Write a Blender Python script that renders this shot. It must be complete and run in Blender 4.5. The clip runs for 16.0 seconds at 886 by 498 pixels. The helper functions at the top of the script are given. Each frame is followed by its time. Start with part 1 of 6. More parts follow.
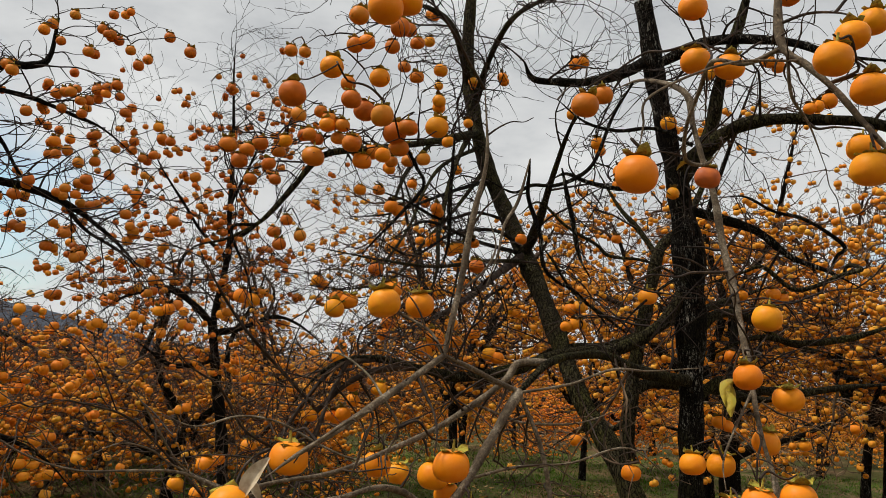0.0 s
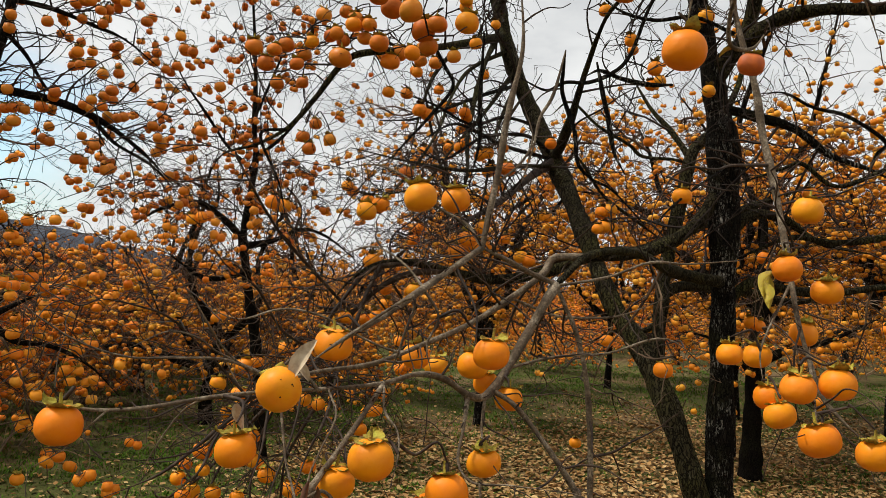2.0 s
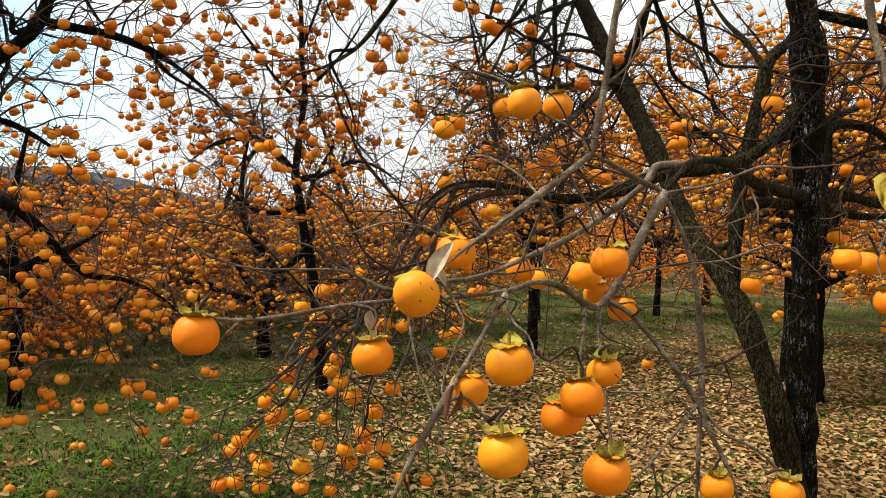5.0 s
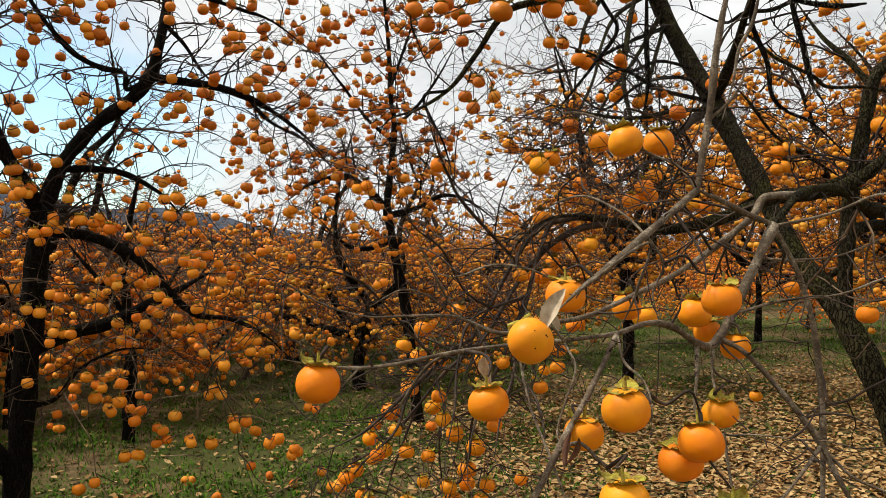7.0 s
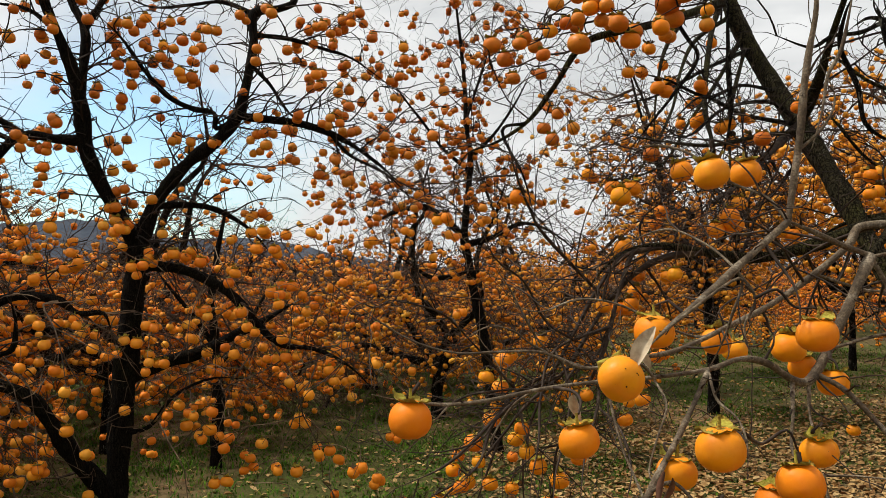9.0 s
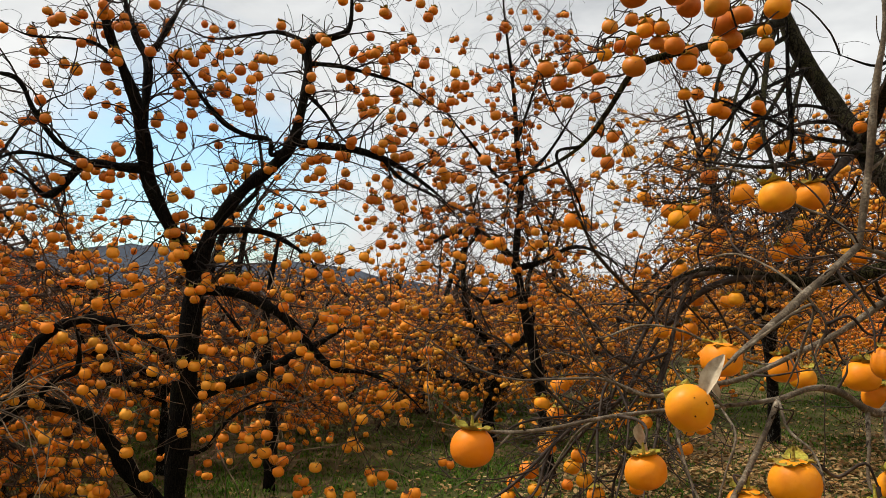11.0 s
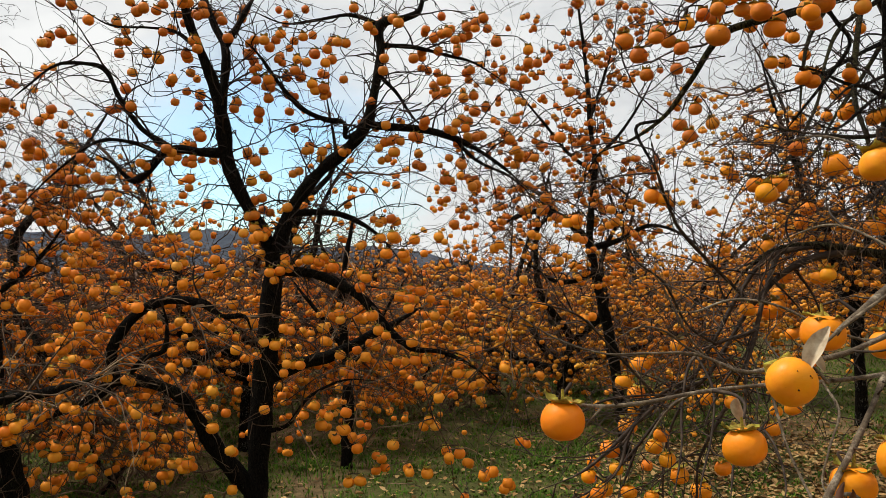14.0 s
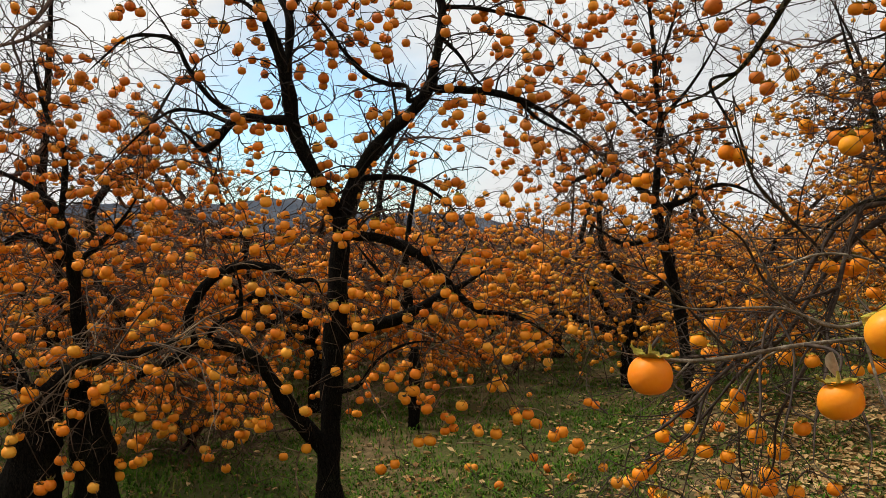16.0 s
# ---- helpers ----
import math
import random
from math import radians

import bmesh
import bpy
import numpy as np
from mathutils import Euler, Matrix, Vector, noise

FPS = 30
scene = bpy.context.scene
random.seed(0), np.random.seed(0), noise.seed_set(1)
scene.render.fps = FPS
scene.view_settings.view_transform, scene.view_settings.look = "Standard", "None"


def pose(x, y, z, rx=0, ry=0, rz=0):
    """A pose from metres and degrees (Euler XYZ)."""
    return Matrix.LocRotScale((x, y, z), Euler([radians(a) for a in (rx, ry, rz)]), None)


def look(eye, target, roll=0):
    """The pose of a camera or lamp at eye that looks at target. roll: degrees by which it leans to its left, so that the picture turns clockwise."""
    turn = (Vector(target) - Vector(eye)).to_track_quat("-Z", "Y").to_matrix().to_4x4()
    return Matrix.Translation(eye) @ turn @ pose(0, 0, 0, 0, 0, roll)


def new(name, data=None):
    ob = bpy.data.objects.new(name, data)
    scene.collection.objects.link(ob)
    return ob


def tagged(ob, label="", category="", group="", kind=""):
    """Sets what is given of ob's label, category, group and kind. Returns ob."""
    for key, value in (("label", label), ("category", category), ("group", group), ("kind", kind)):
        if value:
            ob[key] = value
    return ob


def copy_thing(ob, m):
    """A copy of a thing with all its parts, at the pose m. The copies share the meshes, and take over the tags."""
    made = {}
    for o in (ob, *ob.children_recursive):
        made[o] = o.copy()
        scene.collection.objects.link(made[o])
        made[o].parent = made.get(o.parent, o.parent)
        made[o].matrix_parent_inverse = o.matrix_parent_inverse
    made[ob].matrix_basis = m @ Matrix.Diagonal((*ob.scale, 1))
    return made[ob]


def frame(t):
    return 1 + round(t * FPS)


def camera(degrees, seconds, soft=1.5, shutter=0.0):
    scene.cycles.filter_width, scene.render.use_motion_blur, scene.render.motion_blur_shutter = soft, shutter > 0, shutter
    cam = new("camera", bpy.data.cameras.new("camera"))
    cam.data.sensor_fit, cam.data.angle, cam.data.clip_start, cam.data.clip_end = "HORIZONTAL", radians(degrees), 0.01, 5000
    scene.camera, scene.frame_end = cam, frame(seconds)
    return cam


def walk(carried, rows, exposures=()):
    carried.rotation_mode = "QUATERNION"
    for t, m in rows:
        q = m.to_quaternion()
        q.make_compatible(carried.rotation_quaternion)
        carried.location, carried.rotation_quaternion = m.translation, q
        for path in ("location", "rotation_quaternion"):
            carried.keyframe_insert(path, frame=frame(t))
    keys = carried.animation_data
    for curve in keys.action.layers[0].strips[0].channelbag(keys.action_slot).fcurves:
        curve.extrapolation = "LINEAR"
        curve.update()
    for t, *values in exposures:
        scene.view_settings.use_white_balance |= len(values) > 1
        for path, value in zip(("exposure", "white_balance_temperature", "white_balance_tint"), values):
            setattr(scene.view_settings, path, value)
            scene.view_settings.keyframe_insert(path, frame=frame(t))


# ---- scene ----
cam = camera(59.4, 16.0, soft=0.85)
PATH = [
    (0, (0.092, -0.055, 1.568), (0.011, 1.916, 1.894), 3.3),
    (0.5, (0.079, -0.043, 1.549), (-0.034, 1.935, 1.821), 3.3),
    (1, (0.072, -0.037, 1.531), (-0.051, 1.947, 1.754), 3.1),
    (1.5, (0.07, -0.041, 1.523), (-0.057, 1.948, 1.689), 2.8),
    (2, (0.062, -0.036, 1.511), (-0.07, 1.956, 1.621), 2.6),
    (2.5, (0.045, -0.025, 1.496), (-0.099, 1.968, 1.554), 2.5),
    (3, (0.02, -0.016, 1.483), (-0.145, 1.977, 1.495), 2.3),
    (3.2, (0.011, -0.018, 1.474), (-0.164, 1.974, 1.475), 2.2),
    (5.3, (-0.119, 0.008, 1.447), (-0.362, 1.992, 1.387), 0.6),
    (5.5, (-0.123, 0.001, 1.453), (-0.39, 1.982, 1.395), 0.3),
    (6, (-0.121, -0.008, 1.471), (-0.469, 1.961, 1.439), -0.3),
    (6.5, (-0.136, -0.025, 1.478), (-0.542, 1.933, 1.475), -0.5),
    (7, (-0.144, -0.022, 1.48), (-0.586, 1.929, 1.493), -0.6),
    (7.5, (-0.148, -0.024, 1.482), (-0.625, 1.918, 1.507), -0.6),
    (8, (-0.149, -0.026, 1.486), (-0.675, 1.903, 1.526), -0.8),
    (8.5, (-0.151, -0.031, 1.49), (-0.728, 1.883, 1.549), -1.0),
    (9, (-0.159, -0.055, 1.501), (-0.785, 1.842, 1.585), -1.1),
    (9.2, (-0.168, -0.066, 1.503), (-0.808, 1.826, 1.601), -1.2),
    (11.5, (-0.187, -0.059, 1.506), (-0.96, 1.779, 1.655), -0.9),
    (12, (-0.198, -0.063, 1.499), (-1.008, 1.76, 1.644), -0.9),
    (12.5, (-0.203, -0.056, 1.495), (-1.045, 1.753, 1.631), -1.0),
    (13, (-0.203, -0.051, 1.493), (-1.065, 1.749, 1.622), -1.1),
    (13.5, (-0.209, -0.055, 1.49), (-1.091, 1.736, 1.609), -1.2),
    (14, (-0.215, -0.065, 1.49), (-1.12, 1.715, 1.595), -1.3),
    (14.5, (-0.225, -0.065, 1.485), (-1.165, 1.699, 1.567), -1.4),
    (15, (-0.236, -0.076, 1.479), (-1.212, 1.669, 1.533), -1.7),
    (15.5, (-0.242, -0.086, 1.478), (-1.252, 1.64, 1.511), -1.9),
    (16, (-0.252, -0.093, 1.476), (-1.292, 1.615, 1.496), -2.0),
]
walk(cam, [(t, look(eye, target, roll)) for t, eye, target, roll in PATH],
     exposures=[(0, -0.64), (1.5, -0.52), (3, -0.17), (5.5, 0.02), (7, -0.23), (9, -0.38), (12, -0.38), (16, -0.34)])

# ---- world, sun, exposure ----
SUN_UP, SUN_TURN = 60.0, 260.0   # degrees above the horizon; bearing, clockwise from straight ahead
world = bpy.data.worlds.new("overcast_sky")
scene.world = world
world.use_nodes = True
wn, wl = world.node_tree.nodes, world.node_tree.links
wn.clear()


def wnode(kind, **values):
    n = wn.new(kind)
    for key, v in values.items():
        n.inputs[key].default_value = v
    return n


sky = wn.new("ShaderNodeTexSky")
sky.sky_type, sky.sun_disc = "NISHITA", False
sky.sun_elevation, sky.sun_rotation = radians(SUN_UP), radians(SUN_TURN)
coord = wn.new("ShaderNodeTexCoord")
split = wn.new("ShaderNodeSeparateXYZ")
wl.new(coord.outputs["Generated"], split.inputs[0])
lift = wn.new("ShaderNodeMath")
lift.operation, lift.inputs[1].default_value = "ADD", 0.16
wl.new(split.outputs["Z"], lift.inputs[0])
flat = wn.new("ShaderNodeCombineXYZ")
for axis in ("X", "Y"):
    div = wn.new("ShaderNodeMath")
    div.operation = "DIVIDE"
    wl.new(split.outputs[axis], div.inputs[0])
    wl.new(lift.outputs[0], div.inputs[1])
    wl.new(div.outputs[0], flat.inputs[axis])
cloud_noise = wnode("ShaderNodeTexNoise", Scale=0.62, Detail=7.0, Roughness=0.55, Distortion=0.3)
shade_noise = wnode("ShaderNodeTexNoise", Scale=1.3, Detail=6.0, Roughness=0.6)
for n in (cloud_noise, shade_noise):
    wl.new(flat.outputs[0], n.inputs["Vector"])
cover = wn.new("ShaderNodeValToRGB")
cover.color_ramp.elements[0].position, cover.color_ramp.elements[1].position = 0.26, 0.40
wl.new(cloud_noise.outputs["Fac"], cover.inputs[0])
cloud_shade = wn.new("ShaderNodeValToRGB")
cloud_shade.color_ramp.elements[0].position, cloud_shade.color_ramp.elements[0].color = 0.36, (5.7, 5.9, 6.1, 1)
cloud_shade.color_ramp.elements[1].position, cloud_shade.color_ramp.elements[1].color = 0.64, (9.3, 9.4, 9.3, 1)
wl.new(shade_noise.outputs["Fac"], cloud_shade.inputs[0])
gap_way = Vector((math.sin(radians(-42)), math.cos(radians(-42)), math.tan(radians(7)))).normalized()
gap = wn.new("ShaderNodeVectorMath")
gap.operation = "DISTANCE"
gap.inputs[1].default_value = gap_way
wl.new(coord.outputs["Generated"], gap.inputs[0])
ragged = wn.new("ShaderNodeMath")
ragged.operation, ragged.inputs[1].default_value = "MULTIPLY_ADD", 0.9
wl.new(cloud_noise.outputs["Fac"], ragged.inputs[0])
wl.new(gap.outputs["Value"], ragged.inputs[2])
opening = wn.new("ShaderNodeValToRGB")
opening.color_ramp.elements[0].position, opening.color_ramp.elements[1].position = 0.48, 0.72
wl.new(ragged.outputs[0], opening.inputs[0])
both = wn.new("ShaderNodeMath")
both.operation = "MULTIPLY"
wl.new(cover.outputs[0], both.inputs[0])
wl.new(opening.outputs[0], both.inputs[1])
sky_mix = wn.new("ShaderNodeMixRGB")
wl.new(both.outputs[0], sky_mix.inputs[0])
clear_sky = wn.new("ShaderNodeMixRGB")
clear_sky.blend_type = "MULTIPLY"
clear_sky.inputs[0].default_value, clear_sky.inputs[2].default_value = 1.0, (1.8, 2.05, 1.9, 1)
wl.new(sky.outputs[0], clear_sky.inputs[1])
wl.new(clear_sky.outputs[0], sky_mix.inputs[1])
low_band = wn.new("ShaderNodeMapRange")
low_band.inputs["From Min"].default_value, low_band.inputs["From Max"].default_value = 0.02, 0.30
low_band.inputs["To Min"].default_value, low_band.inputs["To Max"].default_value = 0.75, 0.0
wl.new(split.outputs["Z"], low_band.inputs["Value"])
pale = wn.new("ShaderNodeMixRGB")
pale.inputs[2].default_value = (8.8, 8.85, 8.75, 1)
wl.new(low_band.outputs["Result"], pale.inputs[0])
wl.new(cloud_shade.outputs[0], pale.inputs[1])
wl.new(pale.outputs[0], sky_mix.inputs[2])
glow = wn.new("ShaderNodeBackground")
glow.inputs["Strength"].default_value = 0.130
wl.new(sky_mix.outputs[0], glow.inputs[0])
out = wn.new("ShaderNodeOutputWorld")
wl.new(glow.outputs[0], out.inputs[0])

sun_data = bpy.data.lights.new("sun", "SUN")
sun_data.energy, sun_data.angle, sun_data.color = 5.0, radians(12), (1.0, 0.955, 0.865)
sun = new("sun", sun_data)
bear = radians(SUN_TURN)
toward = Vector((math.sin(bear) * math.cos(radians(SUN_UP)), math.cos(bear) * math.cos(radians(SUN_UP)), math.sin(radians(SUN_UP))))
sun.matrix_world = look(toward * 60, (0, 0, 0))


# ---- materials ----
class Mat:
    """A small helper for node materials."""

    def __init__(self, name, rough=0.8, spec=0.3):
        self.m = bpy.data.materials.new(name)
        self.m.use_nodes = True
        self.t = self.m.node_tree
        self.b = self.t.nodes["Principled BSDF"]
        self.b.inputs["Roughness"].default_value = rough
        self.b.inputs["Specular IOR Level"].default_value = spec

    def node(self, kind, **values):
        n = self.t.nodes.new(kind)
        for key, v in values.items():
            n.inputs[key].default_value = v
        return n

    def link(self, a, b):
        self.t.links.new(a, b)

    def coords(self, scale=(1, 1, 1)):
        c = self.node("ShaderNodeTexCoord")
        mp = self.node("ShaderNodeMapping", Scale=scale)
        self.link(c.outputs["Object"], mp.inputs[0])
        return mp.outputs[0]

    def noise(self, vec, scale, detail=4.0, rough=0.6):
        n = self.node("ShaderNodeTexNoise", Scale=scale, Detail=detail, Roughness=rough)
        if vec is not None:
            self.link(vec, n.inputs["Vector"])
        return n.outputs["Fac"]

    def ramp(self, fac, *stops):
        n = self.node("ShaderNodeValToRGB")
        r = n.color_ramp
        while len(r.elements) < len(stops):
            r.elements.new(0.5)
        for e, (p, c) in zip(r.elements, stops):
            e.position, e.color = p, (*c, 1) if len(c) == 3 else c
        self.link(fac, n.inputs[0])
        return n.outputs[0]

    def mix(self, fac, a, b, how="MIX"):
        n = self.node("ShaderNodeMixRGB")
        n.blend_type = how
        for k, v in ((0, fac), (1, a), (2, b)):
            if isinstance(v, (int, float)):
                n.inputs[k].default_value = v
            elif isinstance(v, tuple):
                n.inputs[k].default_value = (*v, 1)
            else:
                self.link(v, n.inputs[k])
        return n.outputs[0]

    def math(self, op, a, b=0.0):
        n = self.node("ShaderNodeMath")
        n.operation = op
        for k, v in ((0, a), (1, b)):
            if isinstance(v, (int, float)):
                n.inputs[k].default_value = v
            else:
                self.link(v, n.inputs[k])
        return n.outputs[0]

    def chance(self):
        """A random number of its own for every object and every loose piece."""
        a, b = self.node("ShaderNodeObjectInfo"), self.node("ShaderNodeNewGeometry")
        return self.math("FRACT", self.math("ADD", a.outputs["Random"], b.outputs["Random Per Island"]))

    def color(self, c):
        self.link(c, self.b.inputs["Base Color"])

    def bump(self, height, strength, distance):
        n = self.node("ShaderNodeBump", Strength=strength, Distance=distance)
        self.link(height, n.inputs["Height"])
        self.link(n.outputs[0], self.b.inputs["Normal"])


def bark_material(name, dark, mid, lichen, moss, amount, scale=1.0):
    """Bark broken into upright blocky plates with deep cracks, pale lichen flakes and some moss."""
    m = Mat(name, 0.95, 0.06)
    plain = m.coords()
    stretched = m.coords((1, 1, 0.22))
    bend = m.node("ShaderNodeVectorMath")
    bend.operation = "MULTIPLY_ADD"
    wander = m.node("ShaderNodeTexNoise", Scale=26.0 * scale, Detail=3.0)
    m.link(plain, wander.inputs["Vector"])
    m.link(wander.outputs["Color"], bend.inputs[0])
    bend.inputs[1].default_value = (0.036, 0.036, 0.036)
    m.link(stretched, bend.inputs[2])
    cells = m.node("ShaderNodeTexVoronoi", Scale=88.0 * scale)
    cells.feature = "DISTANCE_TO_EDGE"
    m.link(bend.outputs[0], cells.inputs["Vector"])
    tint = m.node("ShaderNodeTexVoronoi", Scale=88.0 * scale)
    m.link(bend.outputs[0], tint.inputs["Vector"])
    plate = m.ramp(cells.outputs["Distance"], (0.03, (0, 0, 0)), (0.16, (1, 1, 1)))
    grain = m.noise(stretched, 190.0, 6.0, 0.75)
    tone = m.mix(m.ramp(grain, (0.30, (0, 0, 0)), (0.70, (1, 1, 1))), dark, mid)
    tone = m.mix(m.math("MULTIPLY", tint.outputs["Color"], 0.45), tone, tuple(c * 1.9 for c in mid))
    patch = m.ramp(m.noise(plain, 7.0, 6.0, 0.72), (0.54 - amount, (0, 0, 0)), (0.68 - amount, (1, 1, 1)))
    flake = m.math("MULTIPLY", m.math("MULTIPLY", patch, plate), m.ramp(m.noise(stretched, 95.0, 5.0, 0.75), (0.49, (0, 0, 0)), (0.57, (1, 1, 1))))
    tone = m.mix(flake, tone, lichen)
    green = m.ramp(m.noise(plain, 3.2, 5.0, 0.7), (0.50, (0, 0, 0)), (0.64, (0.75, 0.75, 0.75)))
    tone = m.mix(m.math("MULTIPLY", green, m.ramp(grain, (0.35, (0.3, 0.3, 0.3)), (0.6, (1, 1, 1)))), tone, moss)
    tone = m.mix(m.math("MULTIPLY", m.math("SUBTRACT", 1.0, plate), 0.85), tone, tuple(c * 0.3 for c in dark))
    m.color(tone)
    m.bump(m.math("ADD", plate, m.math("MULTIPLY", grain, 0.6)), 1.0, 0.012)
    return m.m


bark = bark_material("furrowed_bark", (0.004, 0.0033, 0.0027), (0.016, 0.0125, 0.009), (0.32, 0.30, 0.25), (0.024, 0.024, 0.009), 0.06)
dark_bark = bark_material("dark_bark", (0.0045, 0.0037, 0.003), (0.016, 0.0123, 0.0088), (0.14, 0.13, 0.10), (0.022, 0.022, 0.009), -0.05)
mossy_bark = bark_material("mossy_bark", (0.009, 0.0075, 0.004), (0.052, 0.043, 0.022), (0.22, 0.20, 0.14), (0.085, 0.082, 0.020), 0.0, 0.85)

m = Mat("grey_branch_bark", 0.85, 0.2)
v = m.coords()
grain = m.noise(v, 160.0, 5.0, 0.7)
tone = m.ramp(m.noise(v, 22.0, 5.0, 0.7), (0.32, (0.060, 0.044, 0.027)), (0.5, (0.190, 0.140, 0.085)), (0.68, (0.44, 0.365, 0.26)))
tone = m.mix(m.ramp(grain, (0.42, (0.75, 0.75, 0.75)), (0.62, (0, 0, 0))), tone, (0.060, 0.042, 0.030))
m.color(tone)
m.bump(grain, 0.9, 0.004)
grey_bark = m.m

m = Mat("young_bark", 0.75, 0.25)
v = m.coords()
m.color(m.mix(m.ramp(m.noise(v, 300.0, 3.0), (0.45, (0, 0, 0)), (0.65, (0.5, 0.5, 0.5))), m.ramp(m.noise(v, 25.0, 5.0), (0.34, (0.014, 0.008, 0.005)), (0.57, (0.046, 0.028, 0.017)), (0.77, (0.17, 0.12, 0.075))), (0.045, 0.028, 0.02)))
m.bump(m.noise(v, 220.0, 4.0), 0.5, 0.002)
young_bark = m.m

# twig colour darkened to stand for backlight on the high twigs
m = Mat("backlit_twig", 0.85, 0.2)
m.color(m.ramp(m.noise(m.coords(), 7.0, 4.0), (0.3, (0.008, 0.005, 0.004)), (0.55, (0.026, 0.016, 0.011)), (0.78, (0.11, 0.075, 0.050))))
twig_backlit = m.m

m = Mat("tan_twig", 0.85, 0.2)
m.color(m.ramp(m.noise(m.coords(), 5.0, 4.0), (0.36, (0.020, 0.012, 0.007)), (0.52, (0.095, 0.058, 0.033)), (0.70, (0.32, 0.22, 0.13))))
twig_tan = m.m

m = Mat("brown_twig", 0.85, 0.2)
m.color(m.ramp(m.noise(m.coords(), 5.0, 4.0), (0.34, (0.024, 0.014, 0.009)), (0.52, (0.080, 0.046, 0.029)), (0.74, (0.22, 0.145, 0.095))))
twig_brown = m.m


def skin_material(name, tones):
    m = Mat(name, 0.50, 0.20)
    pick = m.chance()
    v = m.coords()
    skin = m.ramp(pick, *tones)
    bloom = m.ramp(m.noise(v, 2.6, 6.0, 0.65), (0.44, (0, 0, 0)), (0.74, (0.22, 0.22, 0.22)))
    skin = m.mix(bloom, skin, (0.90, 0.43, 0.09))
    ripe = m.ramp(m.noise(v, 1.1, 3.0), (0.40, (0, 0, 0)), (0.70, (0.50, 0.50, 0.50)))
    skin = m.mix(ripe, skin, (0.78, 0.150, 0.004))
    scuff = m.ramp(m.noise(v, 16.0, 7.0, 0.75), (0.54, (0, 0, 0)), (0.76, (0.22, 0.22, 0.22)))
    skin = m.mix(scuff, skin, (0.52, 0.14, 0.012))
    speck = m.node("ShaderNodeTexVoronoi", Scale=9.0)
    m.link(v, speck.inputs["Vector"])
    spot = m.ramp(speck.outputs["Distance"], (0.06, (1, 1, 1)), (0.10, (0, 0, 0)))
    few = m.ramp(m.noise(v, 3.1, 2.0), (0.60, (0, 0, 0)), (0.66, (0.85, 0.85, 0.85)))
    skin = m.mix(m.math("MULTIPLY", spot, few), skin, (0.07, 0.022, 0.006))
    m.color(skin)
    m.link(m.ramp(m.noise(v, 5.0, 5.0), (0.3, (0.38, 0.38, 0.38)), (0.7, (0.62, 0.62, 0.62))), m.b.inputs["Roughness"])
    m.bump(m.noise(v, 2.4, 4.0, 0.55), 0.07, 0.03)
    return m.m


skin_yellow = skin_material("persimmon_skin_yellow", ((0.0, (0.83, 0.215, 0.004)), (0.4, (0.86, 0.265, 0.004)), (0.8, (0.88, 0.310, 0.005)), (1.0, (0.88, 0.360, 0.010))))
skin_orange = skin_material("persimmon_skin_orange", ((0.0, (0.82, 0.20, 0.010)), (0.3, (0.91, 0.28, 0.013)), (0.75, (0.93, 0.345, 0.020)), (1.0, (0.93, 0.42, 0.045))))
# shade put into the skin colour, for high fruit against the sky
skin_shaded = skin_material("persimmon_skin_shaded", ((0.0, (0.42, 0.088, 0.006)), (0.3, (0.53, 0.142, 0.008)), (0.75, (0.61, 0.195, 0.010)), (1.0, (0.65, 0.26, 0.020))))
skin_ochre = skin_material("persimmon_skin_ochre", ((0.0, (0.66, 0.23, 0.012)), (0.3, (0.74, 0.29, 0.018)), (0.75, (0.79, 0.36, 0.026)), (1.0, (0.80, 0.42, 0.045))))

m = Mat("dry_calyx", 0.8, 0.2)
v = m.coords()
pick = m.chance()
tone = m.ramp(m.noise(v, 4.0, 5.0), (0.33, (0.16, 0.085, 0.020)), (0.48, (0.38, 0.29, 0.040)), (0.68, (0.45, 0.45, 0.060)))
m.color(m.mix(m.math("MULTIPLY", pick, 0.35), tone, (0.15, 0.09, 0.025)))
m.bump(m.noise(v, 12.0, 4.0), 0.5, 0.02)
calyx_skin = m.m

m = Mat("brown_calyx", 0.85, 0.15)
m.color(m.ramp(m.chance(), (0.0, (0.035, 0.020, 0.010)), (0.5, (0.085, 0.055, 0.018)), (1.0, (0.20, 0.16, 0.035))))
calyx_brown = m.m

m = Mat("dry_leaf", 0.85, 0.1)
v = m.coords()
pick = m.chance()
tone = m.ramp(pick, (0.0, (0.12, 0.056, 0.020)), (0.25, (0.27, 0.147, 0.052)), (0.55, (0.41, 0.255, 0.100)), (0.85, (0.54, 0.37, 0.165)), (1.0, (0.35, 0.165, 0.04)))
m.color(m.mix(m.ramp(m.noise(v, 40.0, 5.0), (0.4, (0, 0, 0)), (0.75, (0.45, 0.45, 0.45))), tone, (0.20, 0.12, 0.065)))
m.bump(m.noise(v, 90.0, 3.0), 0.4, 0.003)
leaf_dry = m.m

m = Mat("yellow_leaf", 0.6, 0.3)
v = m.coords()
m.color(m.ramp(m.noise(v, 30.0, 4.0), (0.35, (0.20, 0.12, 0.02)), (0.55, (0.46, 0.34, 0.03)), (0.75, (0.38, 0.34, 0.05))))
leaf_yellow = m.m

m = Mat("pale_leaf", 0.75, 0.2)
v = m.coords()
m.color(m.ramp(m.noise(v, 40.0, 5.0), (0.35, (0.28, 0.20, 0.12)), (0.55, (0.48, 0.385, 0.26)), (0.75, (0.58, 0.49, 0.35))))
m.bump(m.noise(v, 120.0, 3.0), 0.4, 0.002)
leaf_pale = m.m

